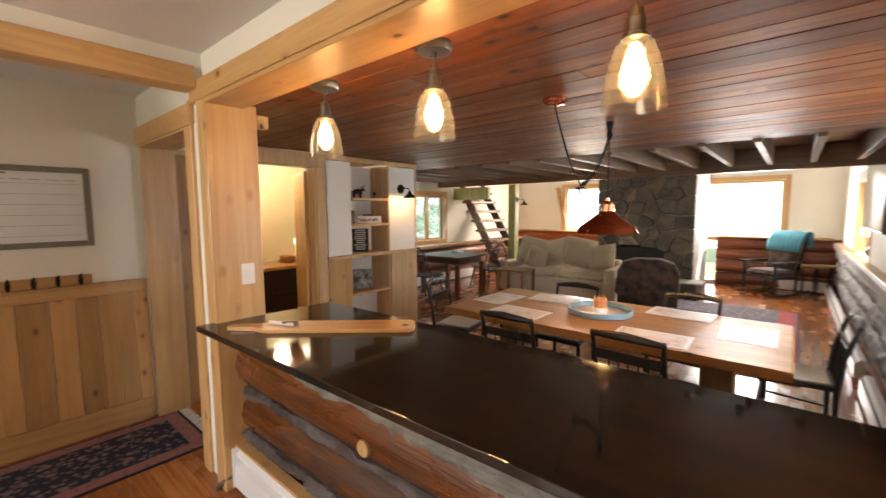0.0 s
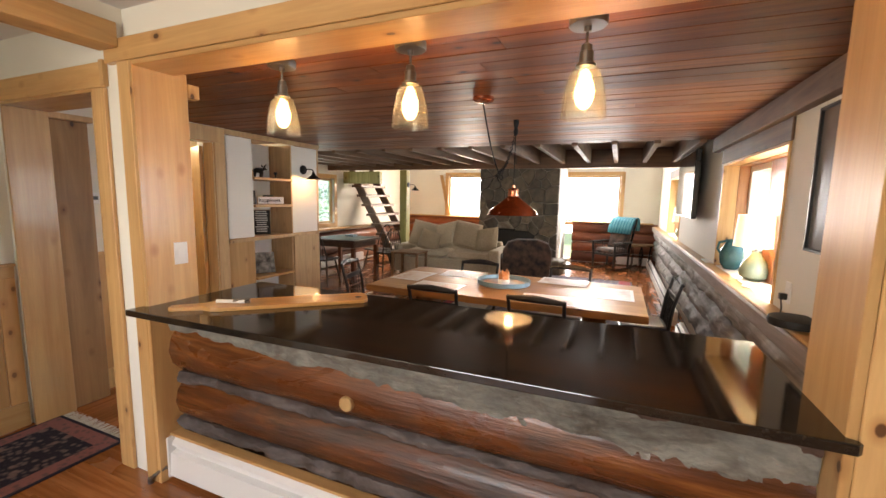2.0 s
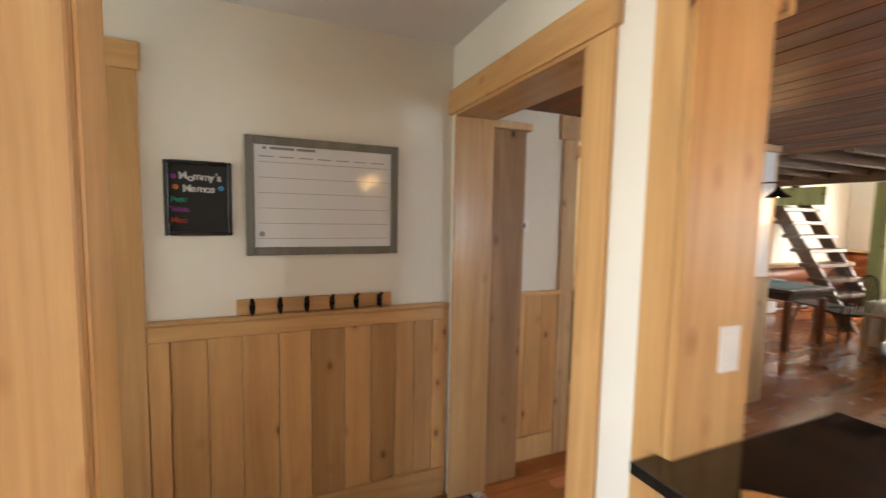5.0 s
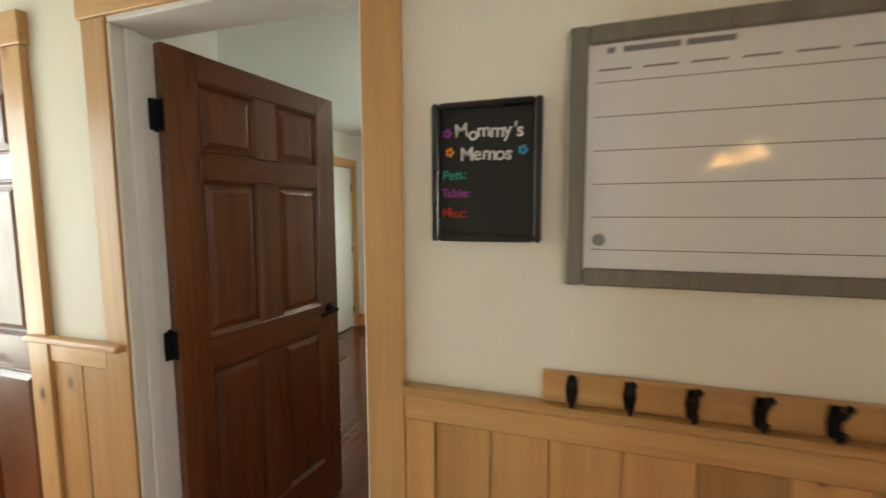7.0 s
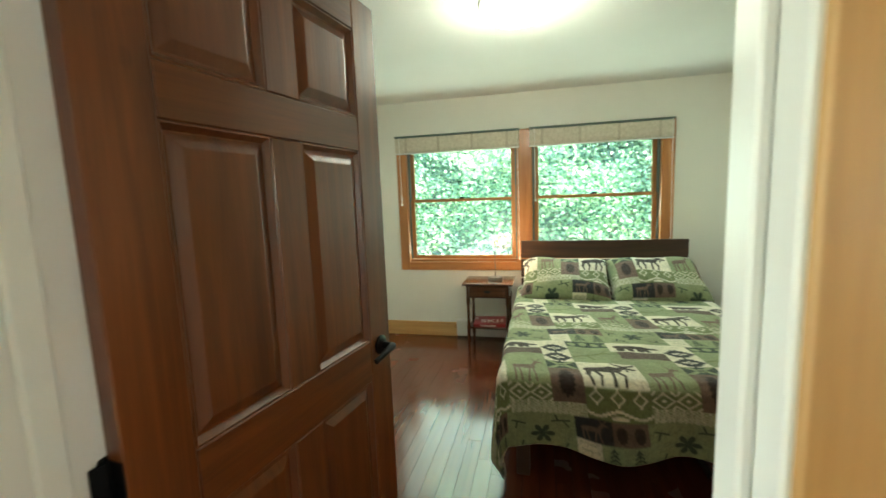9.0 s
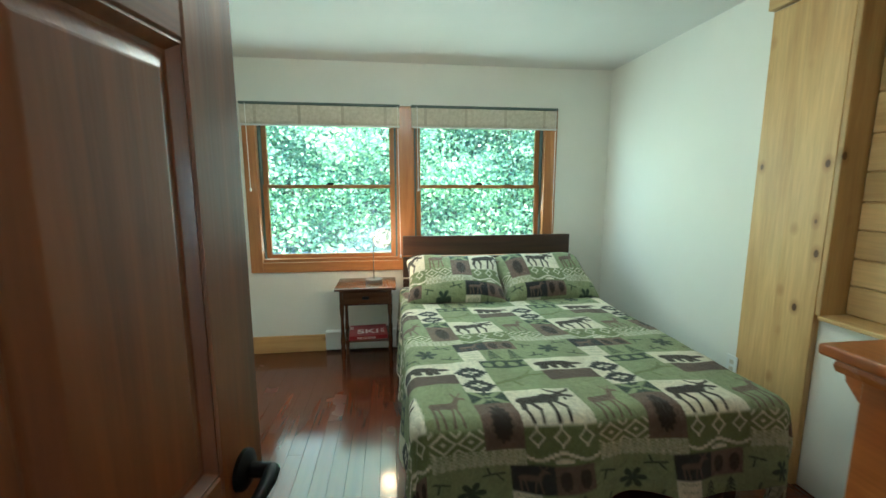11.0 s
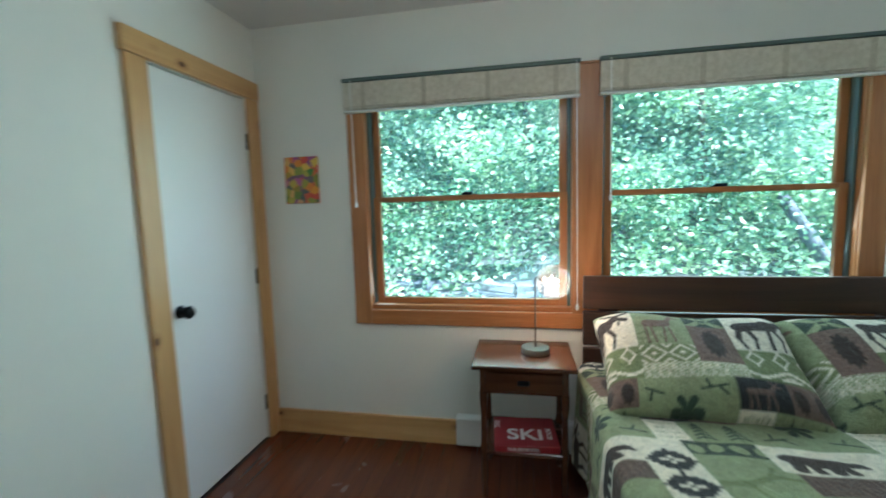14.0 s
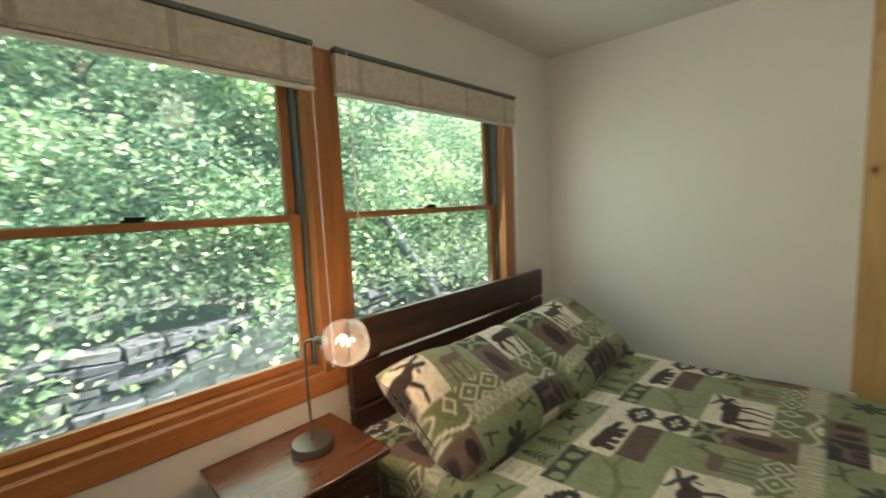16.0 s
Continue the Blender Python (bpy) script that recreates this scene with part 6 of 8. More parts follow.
def voronoi_stones(x0, x1, z0, z1, seed, size, skip, gap=0.012):
    """Irregular stones that fill a rectangle: jittered cells, each a polygon found by half planes."""
    rnd = random.Random(seed)
    seeds = []
    nx, nz = max(1, round((x1 - x0) / size)), max(1, round((z1 - z0) / (size * 0.8)))
    for j in range(nz):
        for i in range(nx):
            seeds.append((x0 + (i + 0.5 + rnd.uniform(-0.36, 0.36) + 0.5 * (j % 2) - 0.25) * (x1 - x0) / nx, z0 + (j + 0.5 + rnd.uniform(-0.34, 0.34)) * (z1 - z0) / nz))
    out = []
    for a, (sx, sz) in enumerate(seeds):
        poly = [(x0, z0), (x1, z0), (x1, z1), (x0, z1)]
        for b, (tx, tz) in enumerate(seeds):
            if a == b or (sx - tx) ** 2 + (sz - tz) ** 2 > (size * 3) ** 2:
                continue
            mx, mz, nx_, nz_ = (sx + tx) / 2, (sz + tz) / 2, tx - sx, tz - sz
            ln = math.hypot(nx_, nz_)
            keep = []
            for p, q in zip(poly, poly[1:] + poly[:1]):
                dp = ((p[0] - mx) * nx_ + (p[1] - mz) * nz_) / ln + gap / 2
                dq = ((q[0] - mx) * nx_ + (q[1] - mz) * nz_) / ln + gap / 2
                if dp <= 0:
                    keep.append(p)
                if dp * dq < 0:
                    f = dp / (dp - dq)
                    keep.append((p[0] + (q[0] - p[0]) * f, p[1] + (q[1] - p[1]) * f))
            poly = keep
            if len(poly) < 3:
                break
        if len(poly) >= 3 and not skip(sx, sz):
            out.append(poly)
    return out


def stone_mesh(poly, depth, rnd):
    cx, cz = sum(p[0] for p in poly) / len(poly), sum(p[1] for p in poly) / len(poly)
    bm = B()
    rings = []
    for s, d in ((1.0, 0.05), (0.97, -depth * 0.6), (0.86, -depth)):
        rings.append([bm.verts.new((cx + (x - cx) * s, d + (rnd.uniform(-0.006, 0.006) if d < 0 else 0), cz + (z - cz) * s)) for x, z in poly])
    k = len(poly)
    for p, q in zip(rings, rings[1:]):
        for i in range(k):
            bm.faces.new((p[i], p[(i + 1) % k], q[(i + 1) % k], q[i]))
    bm.faces.new(rings[-1])
    return bm


rnd = random.Random(12)
for poly in voronoi_stones(FX0, FX1, 0.28, 2.65, 5, 0.31, lambda x, z: -2.62 < x < -1.58 and z < 0.88):
    ob = part("stone", stone_mesh(poly, rnd.uniform(0.015, 0.04), rnd), M["stone"], fp)
    ob.location.y = FY + 0.03

# post and header with daylight's green tint put into the wood colour, open stairs
gp = wood("daylight_tinted_pine", (0.27, 0.27, 0.085), (0.47, 0.46, 0.18), "Z", 0.5, 0.8, cross=6)
solo("post", box(B(), -4.28, -4.12, 7.28, 7.44, 0, 2.08, 0.008), gp, "squared pine post with daylight's green painted into its colour", "post")
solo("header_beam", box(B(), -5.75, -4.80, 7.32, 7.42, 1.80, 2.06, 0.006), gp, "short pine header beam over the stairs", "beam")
ss = thing("staircase", "open wooden staircase with plank treads", "staircase", pose(0, 0, 0))
M["stair_wood"] = wood("stair_fir", (0.085, 0.036, 0.014), (0.17, 0.078, 0.030), "X", 0.45, 0.4, cross=7)
for y in (7.62, 8.45):
    part("stringer", slab(B(), [(-5.95, 2.25), (-5.75, 2.25), (-4.43, 0.0), (-4.63, 0.0)], y, y + 0.05, 0.004, Matrix(((1, 0, 0, 0), (0, 0, 1, 0), (0, 1, 0, 0), (0, 0, 0, 1)))), M["stair_wood"], ss)
for k in range(9):
    z = 0.22 + 0.215 * k
    x = -4.66 - 0.127 * k
    part("tread", box(B(), x - 0.14, x + 0.12, 7.56, 8.62, z, z + 0.055, 0.006), M["stair_wood"], ss)
s2 = sconce(pose(-4.122, 7.36, 1.78), "black metal wall sconce on the post, lit")
# game table and windsor chairs
M["games_wood"] = wood("games_table_stain", (0.03, 0.012, 0.007), (0.075, 0.032, 0.018), "X", 0.4, 0.2, 0.1, cross=7, vary=0.15)
gt = thing("game_table", "dark wooden games table with a green top", "table", pose(-4.75, 6.05, 0))
part("tabletop", box(B(), -0.5, 0.5, -0.45, 0.45, 0.70, 0.74, 0.008), M["games_wood"], gt)
part("baize", box(B(), -0.42, 0.42, -0.37, 0.37, 0.74, 0.744), cloth("green_baize", (0.012, 0.05, 0.04), (0.02, 0.08, 0.06), 120), gt, "dark green baize")
part("apron", box(B(), -0.42, 0.42, -0.37, 0.37, 0.60, 0.6995, 0.004), M["games_wood"], gt)
for sx in (-1, 1):
    for sy in (-1, 1):
        part("leg", box(B(), sx * 0.42 - 0.035, sx * 0.42 + 0.035, sy * 0.37 - 0.035, sy * 0.37 + 0.035, 0, 0.6, 0.006), M["door"], gt)
ob = solo("folded_game", box(B(), -4.9, -4.7, 6.2, 6.35, 0.745, 0.775, 0.003), M["tray_blue"], "pale box on the games table", "box")
M["chair_brown"] = paint("dark_brown_chair", (0.03, 0.016, 0.009), 0.5, 0.1)


def windsor(at):
    root = thing("windsor_chair", "dark brown hoop-back windsor chair", "chair", at, group="windsor chairs")
    part("seat", slab(B(), [(-0.17, -0.2), (0.17, -0.2), (0.22, 0), (0.2, 0.2), (-0.2, 0.2), (-0.22, 0)], 0.43, 0.46, 0.01), M["chair_brown"], root)
    hoop = [(0.19 * math.cos(a), -0.17 - 0.10 * math.sin(a), 0.46 + 0.48 * math.sin(a)) for a in [math.pi * i / 14 for i in range(15)]]
    part("hoop", tube(B(), hoop, 0.011, 8), M["chair_brown"], root, "", True)
    for i in range(1, 8):
        x = -0.19 + 0.0475 * i
        h = math.sqrt(max(0, 1 - (x / 0.19) ** 2))
        part("spindle", tube(B(), [(x * 0.8, -0.17, 0.46), (x, -0.17 - 0.10 * h, 0.46 + 0.475 * h)], 0.006, 6), M["chair_brown"], root)
    for sx in (-1, 1):
        for sy in (-1, 1):
            part("leg", tube(B(), [(sx * 0.22, sy * 0.21, 0), (sx * 0.18, sy * 0.16, 0.25), (sx * 0.15, sy * 0.13, 0.43)], [0.011, 0.019, 0.014], 8), M["chair_brown"], root, "", True)
        part("stretcher", tube(B(), [(sx * 0.19, -0.18, 0.18), (sx * 0.19, 0.18, 0.18)], [0.009, 0.009], 6), M["chair_brown"], root)
    return root


wc1 = windsor(pose(-4.15, 6.55, 0, 0, 0, 60))
copy_thing(wc1, pose(-4.55, 6.85, 0, 0, 0, 165))
copy_thing(wc1, pose(-4.65, 5.25, 0, 0, 0, 5))
# bright end table by the window
bx = thing("side_cabinet", "small dark end table behind the sofa", "side table", pose(-3.55, 6.35, 0))
part("tabletop", box(B(), -0.28, 0.28, -0.22, 0.22, 0.50, 0.53, 0.005), M["rustic"], bx)
for sx in (-1, 1):
    for sy in (-1, 1):
        part("leg", box(B(), sx * 0.25 - 0.02, sx * 0.25 + 0.02, sy * 0.19 - 0.02, sy * 0.19 + 0.02, 0, 0.5, 0.003), M["rustic"], bx)


# bedroom windows: fir casings, double-hung sashes, rolled blinds
M["liner"] = paint("grey_green_track", (0.10, 0.14, 0.13), 0.5)
M["blind"] = cloth("cream_blind_fabric", (0.55, 0.50, 0.41), (0.66, 0.61, 0.52), 40, 0.8, 0.1)
GX = BX - 0.055


def sash_window(name, y0, y1):
    root = tagged(new(name), "double-hung fir sash window with clear panes", "window", kind="structure")
    z0, z1, zm = 0.80, 2.075, 1.44
    for a, b in ((y0, y0 + 0.016), (y1 - 0.016, y1)):
        board("jamb", M["fir_z"], BX - 0.13, BX - 0.0005, a, b, z0, z1, root)
    for a, b in ((y0 + 0.0165, y0 + 0.032), (y1 - 0.032, y1 - 0.0165)):
        board("track", M["liner"], BX - 0.115, BX - 0.03, a, b, z0 + 0.03, z1, root, "grey green vinyl sash track")
    board("sill", M["fir_y"], BX - 0.13, BX - 0.0005, y0 + 0.0165, y1 - 0.0165, z0, z0 + 0.028, root)
    for zlo, zhi, x0, x1, lab in ((zm - 0.016, z1 - 0.002, BX - 0.105, BX - 0.077, "top"), (z0 + 0.0285, zm + 0.014, BX - 0.075, BX - 0.045, "low")):
        a, b = y0 + 0.033, y1 - 0.033
        rail_lo = 0.035 if lab == "low" else 0.026
        rail_hi = 0.026 if lab == "low" else 0.035
        board("stile", M["fir_z"], x0, x1, a, a + 0.04, zlo, zhi, root)
        board("stile", M["fir_z"], x0, x1, b - 0.04, b, zlo, zhi, root)
        board("rail", M["fir_y"], x0, x1, a + 0.0405, b - 0.0405, zlo, zlo + rail_lo, root)
        board("rail", M["fir_y"], x0, x1, a + 0.0405, b - 0.0405, zhi - rail_hi, zhi, root)
        g = board("pane", M["glass"], (x0 + x1) / 2 - 0.002, (x0 + x1) / 2 + 0.002, a + 0.035, b - 0.035, zlo + 0.02, zhi - 0.02, root, "", 0)
        g.visible_shadow = False
    mid = (y0 + y1) / 2
    bm = box(B(), BX - 0.07, BX - 0.042, mid - 0.03, mid + 0.03, zm + 0.0145, zm + 0.022, 0.002)
    tube(bm, [(BX - 0.055, mid - 0.02, zm + 0.026), (BX - 0.05, mid + 0.035, zm + 0.026)], [0.006, 0.004], 8)
    part("lock", bm, M["black"], root, "small dark sash lock", True)
    return root


sash_window("window_bedroom_south", -2.09, -0.93)
sash_window("window_bedroom_north", -0.81, 0.37)
t = tagged(new("trim_bedroom_windows"), "orange fir casing round the paired windows", "trim", kind="structure")
board("casing", M["fir_z"], BX + 0.0005, BX + 0.02, -2.175, -2.075, 0.715, 2.085, t)
board("casing", M["fir_z"], BX + 0.0005, BX + 0.022, -0.945, -0.795, 0.80, 2.085, t)
board("casing", M["fir_z"], BX + 0.0005, BX + 0.02, 0.355, 0.462, 0.715, 2.085, t)
board("casing", M["fir_y"], BX + 0.0005, BX + 0.021, -2.0745, 0.3545, 0.715, 0.80, t)
board("casing", M["fir_y"], BX + 0.0005, BX + 0.02, -2.175, 0.462, 2.086, 2.10, t)


def blind(y0, y1, lab):
    root = thing("roman_blind", lab, "window blind", pose(BX, (y0 + y1) / 2, 0), group="bedroom window blinds")
    w = (y1 - y0) / 2
    part("headrail", box(B(), 0.022, 0.062, -w, w, 2.086, 2.104, 0.003), M["liner"], root, "narrow metal headrail")
    for k in range(5):
        x, z = 0.026 + 0.006 * k, 1.935 + 0.006 * ((k * 2) % 5)
        part("fold", box(B(), x, x + 0.005, -w + 0.004, w - 0.004, z, 2.082, 0.001), M["blind"], root)
    part("bottom_bar", box(B(), 0.026, 0.058, -w + 0.002, w - 0.002, 1.922, 1.934, 0.003), M["white"], root)
    bm = tube(B(), [(0.064, -w + 0.05, 2.09), (0.066, -w + 0.055, 1.42)], 0.003, 6)
    lathe(bm, [(0.003, 0.03), (0.008, 0.02), (0.008, 0.0)], (0.066, -w + 0.055, 1.40), 8)
    part("wand", bm, M["white"], root, "thin white tilt wand")
    bm = tube(B(), [(0.064, w - 0.02, 2.09), (0.06, w - 0.015, 1.5), (0.058, w - 0.01, 0.86)], 0.0022, 6)
    lathe(bm, [(0.003, 0.035), (0.009, 0.02), (0.007, 0.0)], (0.058, w - 0.01, 0.83), 8)
    part("cord", bm, M["white"], root, "white pull cord with tassel")
    for k in range(4):
        part("tape", box(B(), 0.0565, 0.0575, -w + 0.12 + k * (2 * w - 0.24) / 3 - 0.012, -w + 0.12 + k * (2 * w - 0.24) / 3 + 0.012, 1.936, 2.08), cloth("tape", (0.45, 0.40, 0.32), (0.52, 0.47, 0.38)), root)
    return root


blind(-2.175, -0.912, "cream blind gathered above the south sash window")
blind(-0.82, 0.445, "cream blind gathered above the north sash window")

# closet door
cl = thing("closet_door", "flat white closet door with a round black knob", "door", pose(-6.91, -2.775, 0.012))
part("slab", box(B(), -0.318, 0.318, -0.02, 0.018, 0, 2.015, 0.003), M["white"], cl)
kb = lathe(B(), [(0.03, 0), (0.03, 0.006), (0.014, 0.012), (0.012, 0.03), (0.027, 0.038), (0.03, 0.052), (0.022, 0.064), (0.006, 0.068)], (0.25, 0.018, 0.93), 22, pose(0, 0, 0, -90, 0, 0))
part("knob", kb, M["black"], cl, "round black knob", True)
for z in (0.22, 1.0, 1.78):
    part("hinge", lathe(B(), [(0.006, z - 0.045), (0.006, z + 0.045)], (-0.322, 0.022, 0), 10), M["black"], cl, "dark hinge")

# canvas on the wall
def canvas_material():
    n = Nodes("flower_canvas")
    vec, _ = n.coords((1, 1, 1))
    v = n.add("ShaderNodeTexVoronoi", i_Scale=26.0)
    n.link(vec, v.inputs["Vector"])
    sep = n.add("ShaderNodeSeparateColor")
    n.link(v.outputs["Color"], sep.inputs[0])
    return n.finish(n.ramp(sep.outputs[0], [(0.0, (0.5, 0.05, 0.05)), (0.25, (0.7, 0.3, 0.03)), (0.45, (0.06, 0.2, 0.04)), (0.65, (0.75, 0.5, 0.08)), (0.8, (0.35, 0.06, 0.3)), (1.0, (0.04, 0.12, 0.05))]), 0.6)


cv = thing("canvas_painting", "small bright flower painting on canvas", "painting", pose(BX, -2.474, 1.568))
part("stretched_canvas", box(B(), 0.0005, 0.02, -0.103, 0.103, -0.135, 0.135, 0.003), canvas_material(), cv)

# bed
M["bed_wood"] = wood("dark_walnut_stain", (0.026, 0.011, 0.007), (0.068, 0.029, 0.017), "Y", 0.42, 0.3, 0.1, cross=7, vary=0.15)
M["bed_wood_z"] = wood("dark_walnut_stain_upright", (0.035, 0.016, 0.010), (0.085, 0.04, 0.024), "Z", 0.42, 0.2, 0.1, cross=7, vary=0.15)
bd = thing("bed", "dark stained plank bed with headboard", "bed", pose(0, 0, 0))
for z0, z1 in ((0.862, 1.028), (0.675, 0.848), (0.49, 0.66)):
    part("headboard_plank", box(B(), -7.205, -7.175, -0.905, 0.557, z0, z1, 0.004), M["bed_wood"], bd)
for y in (-0.78, 0.43):
    part("headboard_post", box(B(), -7.245, -7.206, y - 0.045, y + 0.045, 0, 0.99, 0.004), M["bed_wood_z"], bd)
part("rail", box(B(), -7.17, -5.22, -0.86, -0.83, 0.2, 0.36, 0.004), M["bed_wood"], bd)
part("rail", box(B(), -7.17, -5.22, 0.47, 0.50, 0.2, 0.36, 0.004), M["bed_wood"], bd)
part("rail", box(B(), -5.22, -5.19, -0.86, 0.50, 0.2, 0.36, 0.004), M["bed_wood"], bd)
for x in (-5.24, -7.1):
    for y in (-0.82, 0.46):
        part("leg", box(B(), x - 0.035, x + 0.035, y - 0.035, y + 0.035, 0, 0.2, 0.004), M["bed_wood_z"], bd)
mt = thing("mattress", "mattress under the quilt", "mattress", pose(0, 0, 0))
part("core", box(B(), -7.165, -5.16, -0.855, 0.495, 0.36, 0.575, 0.05, 3), M["white"], mt, "", True)

# printed patchwork cloth: colours worked out on a fine mesh
CREAM, SAGE, OLIVE, FOREST, BROWN, UMBER, CHAR = ((0.74, 0.69, 0.57), (0.26, 0.30, 0.165), (0.165, 0.20, 0.085), (0.026, 0.048, 0.032), (0.155, 0.10, 0.08), (0.028, 0.017, 0.014), (0.016, 0.019, 0.024))


def seg_mask(x, y, lines):
    """True within a radius of any of the lines (x0, y0, x1, y1, r)."""
    m = np.zeros(x.shape, bool)
    for x0, y0, x1, y1, r in lines:
        dx, dy = x1 - x0, y1 - y0
        f = np.clip(((x - x0) * dx + (y - y0) * dy) / max(1e-9, dx * dx + dy * dy), 0, 1)
        m |= (x - x0 - f * dx) ** 2 + (y - y0 - f * dy) ** 2 < r * r
    return m


MOOSE = [(0.20, 0.60, 0.58, 0.62, 0.125), (0.54, 0.68, 0.60, 0.66, 0.12), (0.62, 0.68, 0.76, 0.76, 0.075), (0.76, 0.76, 0.90, 0.68, 0.05), (0.78, 0.84, 0.66, 0.91, 0.035), (0.66, 0.91, 0.60, 0.97, 0.022), (0.80, 0.84, 0.93, 0.90, 0.035), (0.93, 0.90, 0.97, 0.97, 0.02), (0.80, 0.64, 0.79, 0.56, 0.02), (0.16, 0.54, 0.11, 0.30, 0.042), (0.11, 0.30, 0.16, 0.05, 0.024), (0.26, 0.52, 0.32, 0.28, 0.036), (0.32, 0.28, 0.29, 0.05, 0.022), (0.54, 0.54, 0.50, 0.05, 0.028), (0.61, 0.56, 0.70, 0.32, 0.034), (0.70, 0.32, 0.66, 0.05, 0.022)]
DEER = [(0.25, 0.52, 0.60, 0.54, 0.10), (0.62, 0.55, 0.74, 0.78, 0.05), (0.74, 0.80, 0.86, 0.76, 0.035), (0.72, 0.84, 0.66, 0.96, 0.016), (0.76, 0.84, 0.84, 0.96, 0.016), (0.20, 0.48, 0.22, 0.05, 0.024), (0.30, 0.46, 0.36, 0.06, 0.022), (0.56, 0.48, 0.52, 0.06, 0.022), (0.63, 0.5, 0.70, 0.07, 0.022)]
BEAR = [(0.28, 0.52, 0.62, 0.50, 0.18), (0.70, 0.50, 0.84, 0.46, 0.10), (0.84, 0.44, 0.92, 0.40, 0.05), (0.24, 0.4, 0.22, 0.14, 0.075), (0.40, 0.36, 0.42, 0.14, 0.06), (0.60, 0.38, 0.60, 0.14, 0.065), (0.70, 0.4, 0.74, 0.15, 0.055)]
FIR = [(0.5, 0.06, 0.5, 0.94, 0.02)] + [(0.5, z + 0.12, 0.5 + s * (0.34 - 0.3 * z), z, 0.035) for z in (0.15, 0.3, 0.45, 0.6, 0.75) for s in (-1, 1)]
MOTIFS = {"moose": MOOSE, "deer": DEER, "bear": BEAR, "fir": FIR}


def motif_mask(kind, x, y):
    if kind in MOTIFS:
        return seg_mask(x, y, MOTIFS[kind])
    a, b = x - 0.5, y - 0.5
    if kind == "cone":
        return (a / 0.24) ** 2 + (b / 0.36) ** 2 < 1 + 0.22 * np.sin(14 * np.arctan2(b, a))
    if kind == "star":
        r, th = np.hypot(a, b), np.arctan2(b, a)
        return ((r < 0.17 + 0.2 * np.abs(np.cos(4 * th)) ** 3) & (r > 0.11)) | (r < 0.05)
    if kind == "stars":
        b = (y * 2) % 1 - 0.5
        d = np.floor(np.abs(a) * 11 + 0.5) / 11 + np.floor(np.abs(b) * 9 + 0.5) / 9
        return ((d < 0.52) & (d > 0.2)) | (d < 0.08)
    if kind == "burst":
        d = np.minimum(np.abs(a - b * 0.8), np.abs(a + b * 0.8))
        return ((d < 0.13) & (np.abs(a) > 0.1)) | ((np.abs(a) * 1.6 + np.abs(b) < 0.3) & (np.abs(b) > 0.08))
    if kind == "cones":
        a = (x * 2) % 1 - 0.5
        return (a / 0.30) ** 2 + ((b + 0.04 * a) / (0.40 - 0.25 * (b > 0) * np.abs(b))) ** 2 < 1 + 0.2 * np.sin(12 * np.arctan2(b, a))
    if kind == "firs":
        return seg_mask((x * 2) % 1, y, MOTIFS["fir"])
    if kind == "snow":
        r, th = np.hypot(a * 1.3, b), np.arctan2(b, a * 1.3)
        flower = (r < 0.20 * np.abs(np.cos(3 * th)) ** 0.6 + 0.03)
        twig = seg_mask(x, y, [(0.08, 0.15, 0.30, 0.22, 0.018), (0.16, 0.17, 0.20, 0.34, 0.014), (0.24, 0.2, 0.34, 0.1, 0.014), (0.66, 0.80, 0.92, 0.86, 0.018), (0.75, 0.82, 0.72, 0.95, 0.014), (0.82, 0.84, 0.90, 0.72, 0.014), (0.08, 0.82, 0.26, 0.74, 0.018), (0.15, 0.79, 0.12, 0.64, 0.014), (0.70, 0.22, 0.94, 0.14, 0.018), (0.8, 0.18, 0.86, 0.32, 0.014)])
        return flower | twig
    if kind == "stones":
        c = (x * 3.5) % 1 - 0.5
        return (c / 0.36) ** 2 + ((b + 0.1 * np.sin(9 * x)) / 0.3) ** 2 < 1
    if kind == "branch":
        return seg_mask(x, y, [(0.0, 0.34, 0.35, 0.42, 0.05), (0.35, 0.42, 0.7, 0.62, 0.045), (0.7, 0.62, 1.0, 0.6, 0.03), (0.3, 0.42, 0.42, 0.2, 0.03), (0.6, 0.55, 0.78, 0.8, 0.025)])
    if kind == "script":
        return (np.abs(((y * 4) % 1) - 0.5 - 0.1 * np.sin(40 * x)) < 0.09) & (np.abs(a) < 0.36) & (np.sin(67 * x + 9 * np.floor(y * 4)) > -0.5)
    if kind == "diamonds":
        c = (x * 3) % 1 - 0.5
        d = np.abs(c) * 1.25 + np.abs(b)
        return ((d < 0.44) & (d > 0.31)) | ((np.abs(b) > 0.36) & (np.abs(c) < 0.05))
    if kind == "crosses":
        d = (np.abs((x * 2) % 1 - 0.5) + np.abs(b)) * 2.6 % 1
        return d < 0.3
    if kind == "lattice":
        d = (np.abs((x * 4) % 1 - 0.5) + np.abs((y * 4) % 1 - 0.5)) * 3 % 1
        return d < 0.42
    if kind == "steps":
        h = np.abs(((x * 1.5 + 0.25) % 1) - 0.5) * 2
        s = np.floor(h * 5) / 5 * 0.62 + 0.26
        return (np.abs(y - s) < 0.10) | ((h > 0.62) & (y > 0.14) & (y < s - 0.3))
    if kind == "leaves":
        th = np.arctan2(b, a)
        r = np.hypot(a, b)
        return (r < 0.42 * np.abs(np.sin(3 * th + 0.4))) & (np.sin(23 * x) * np.sin(19 * y) > -0.55)
    return np.zeros(x.shape, bool)


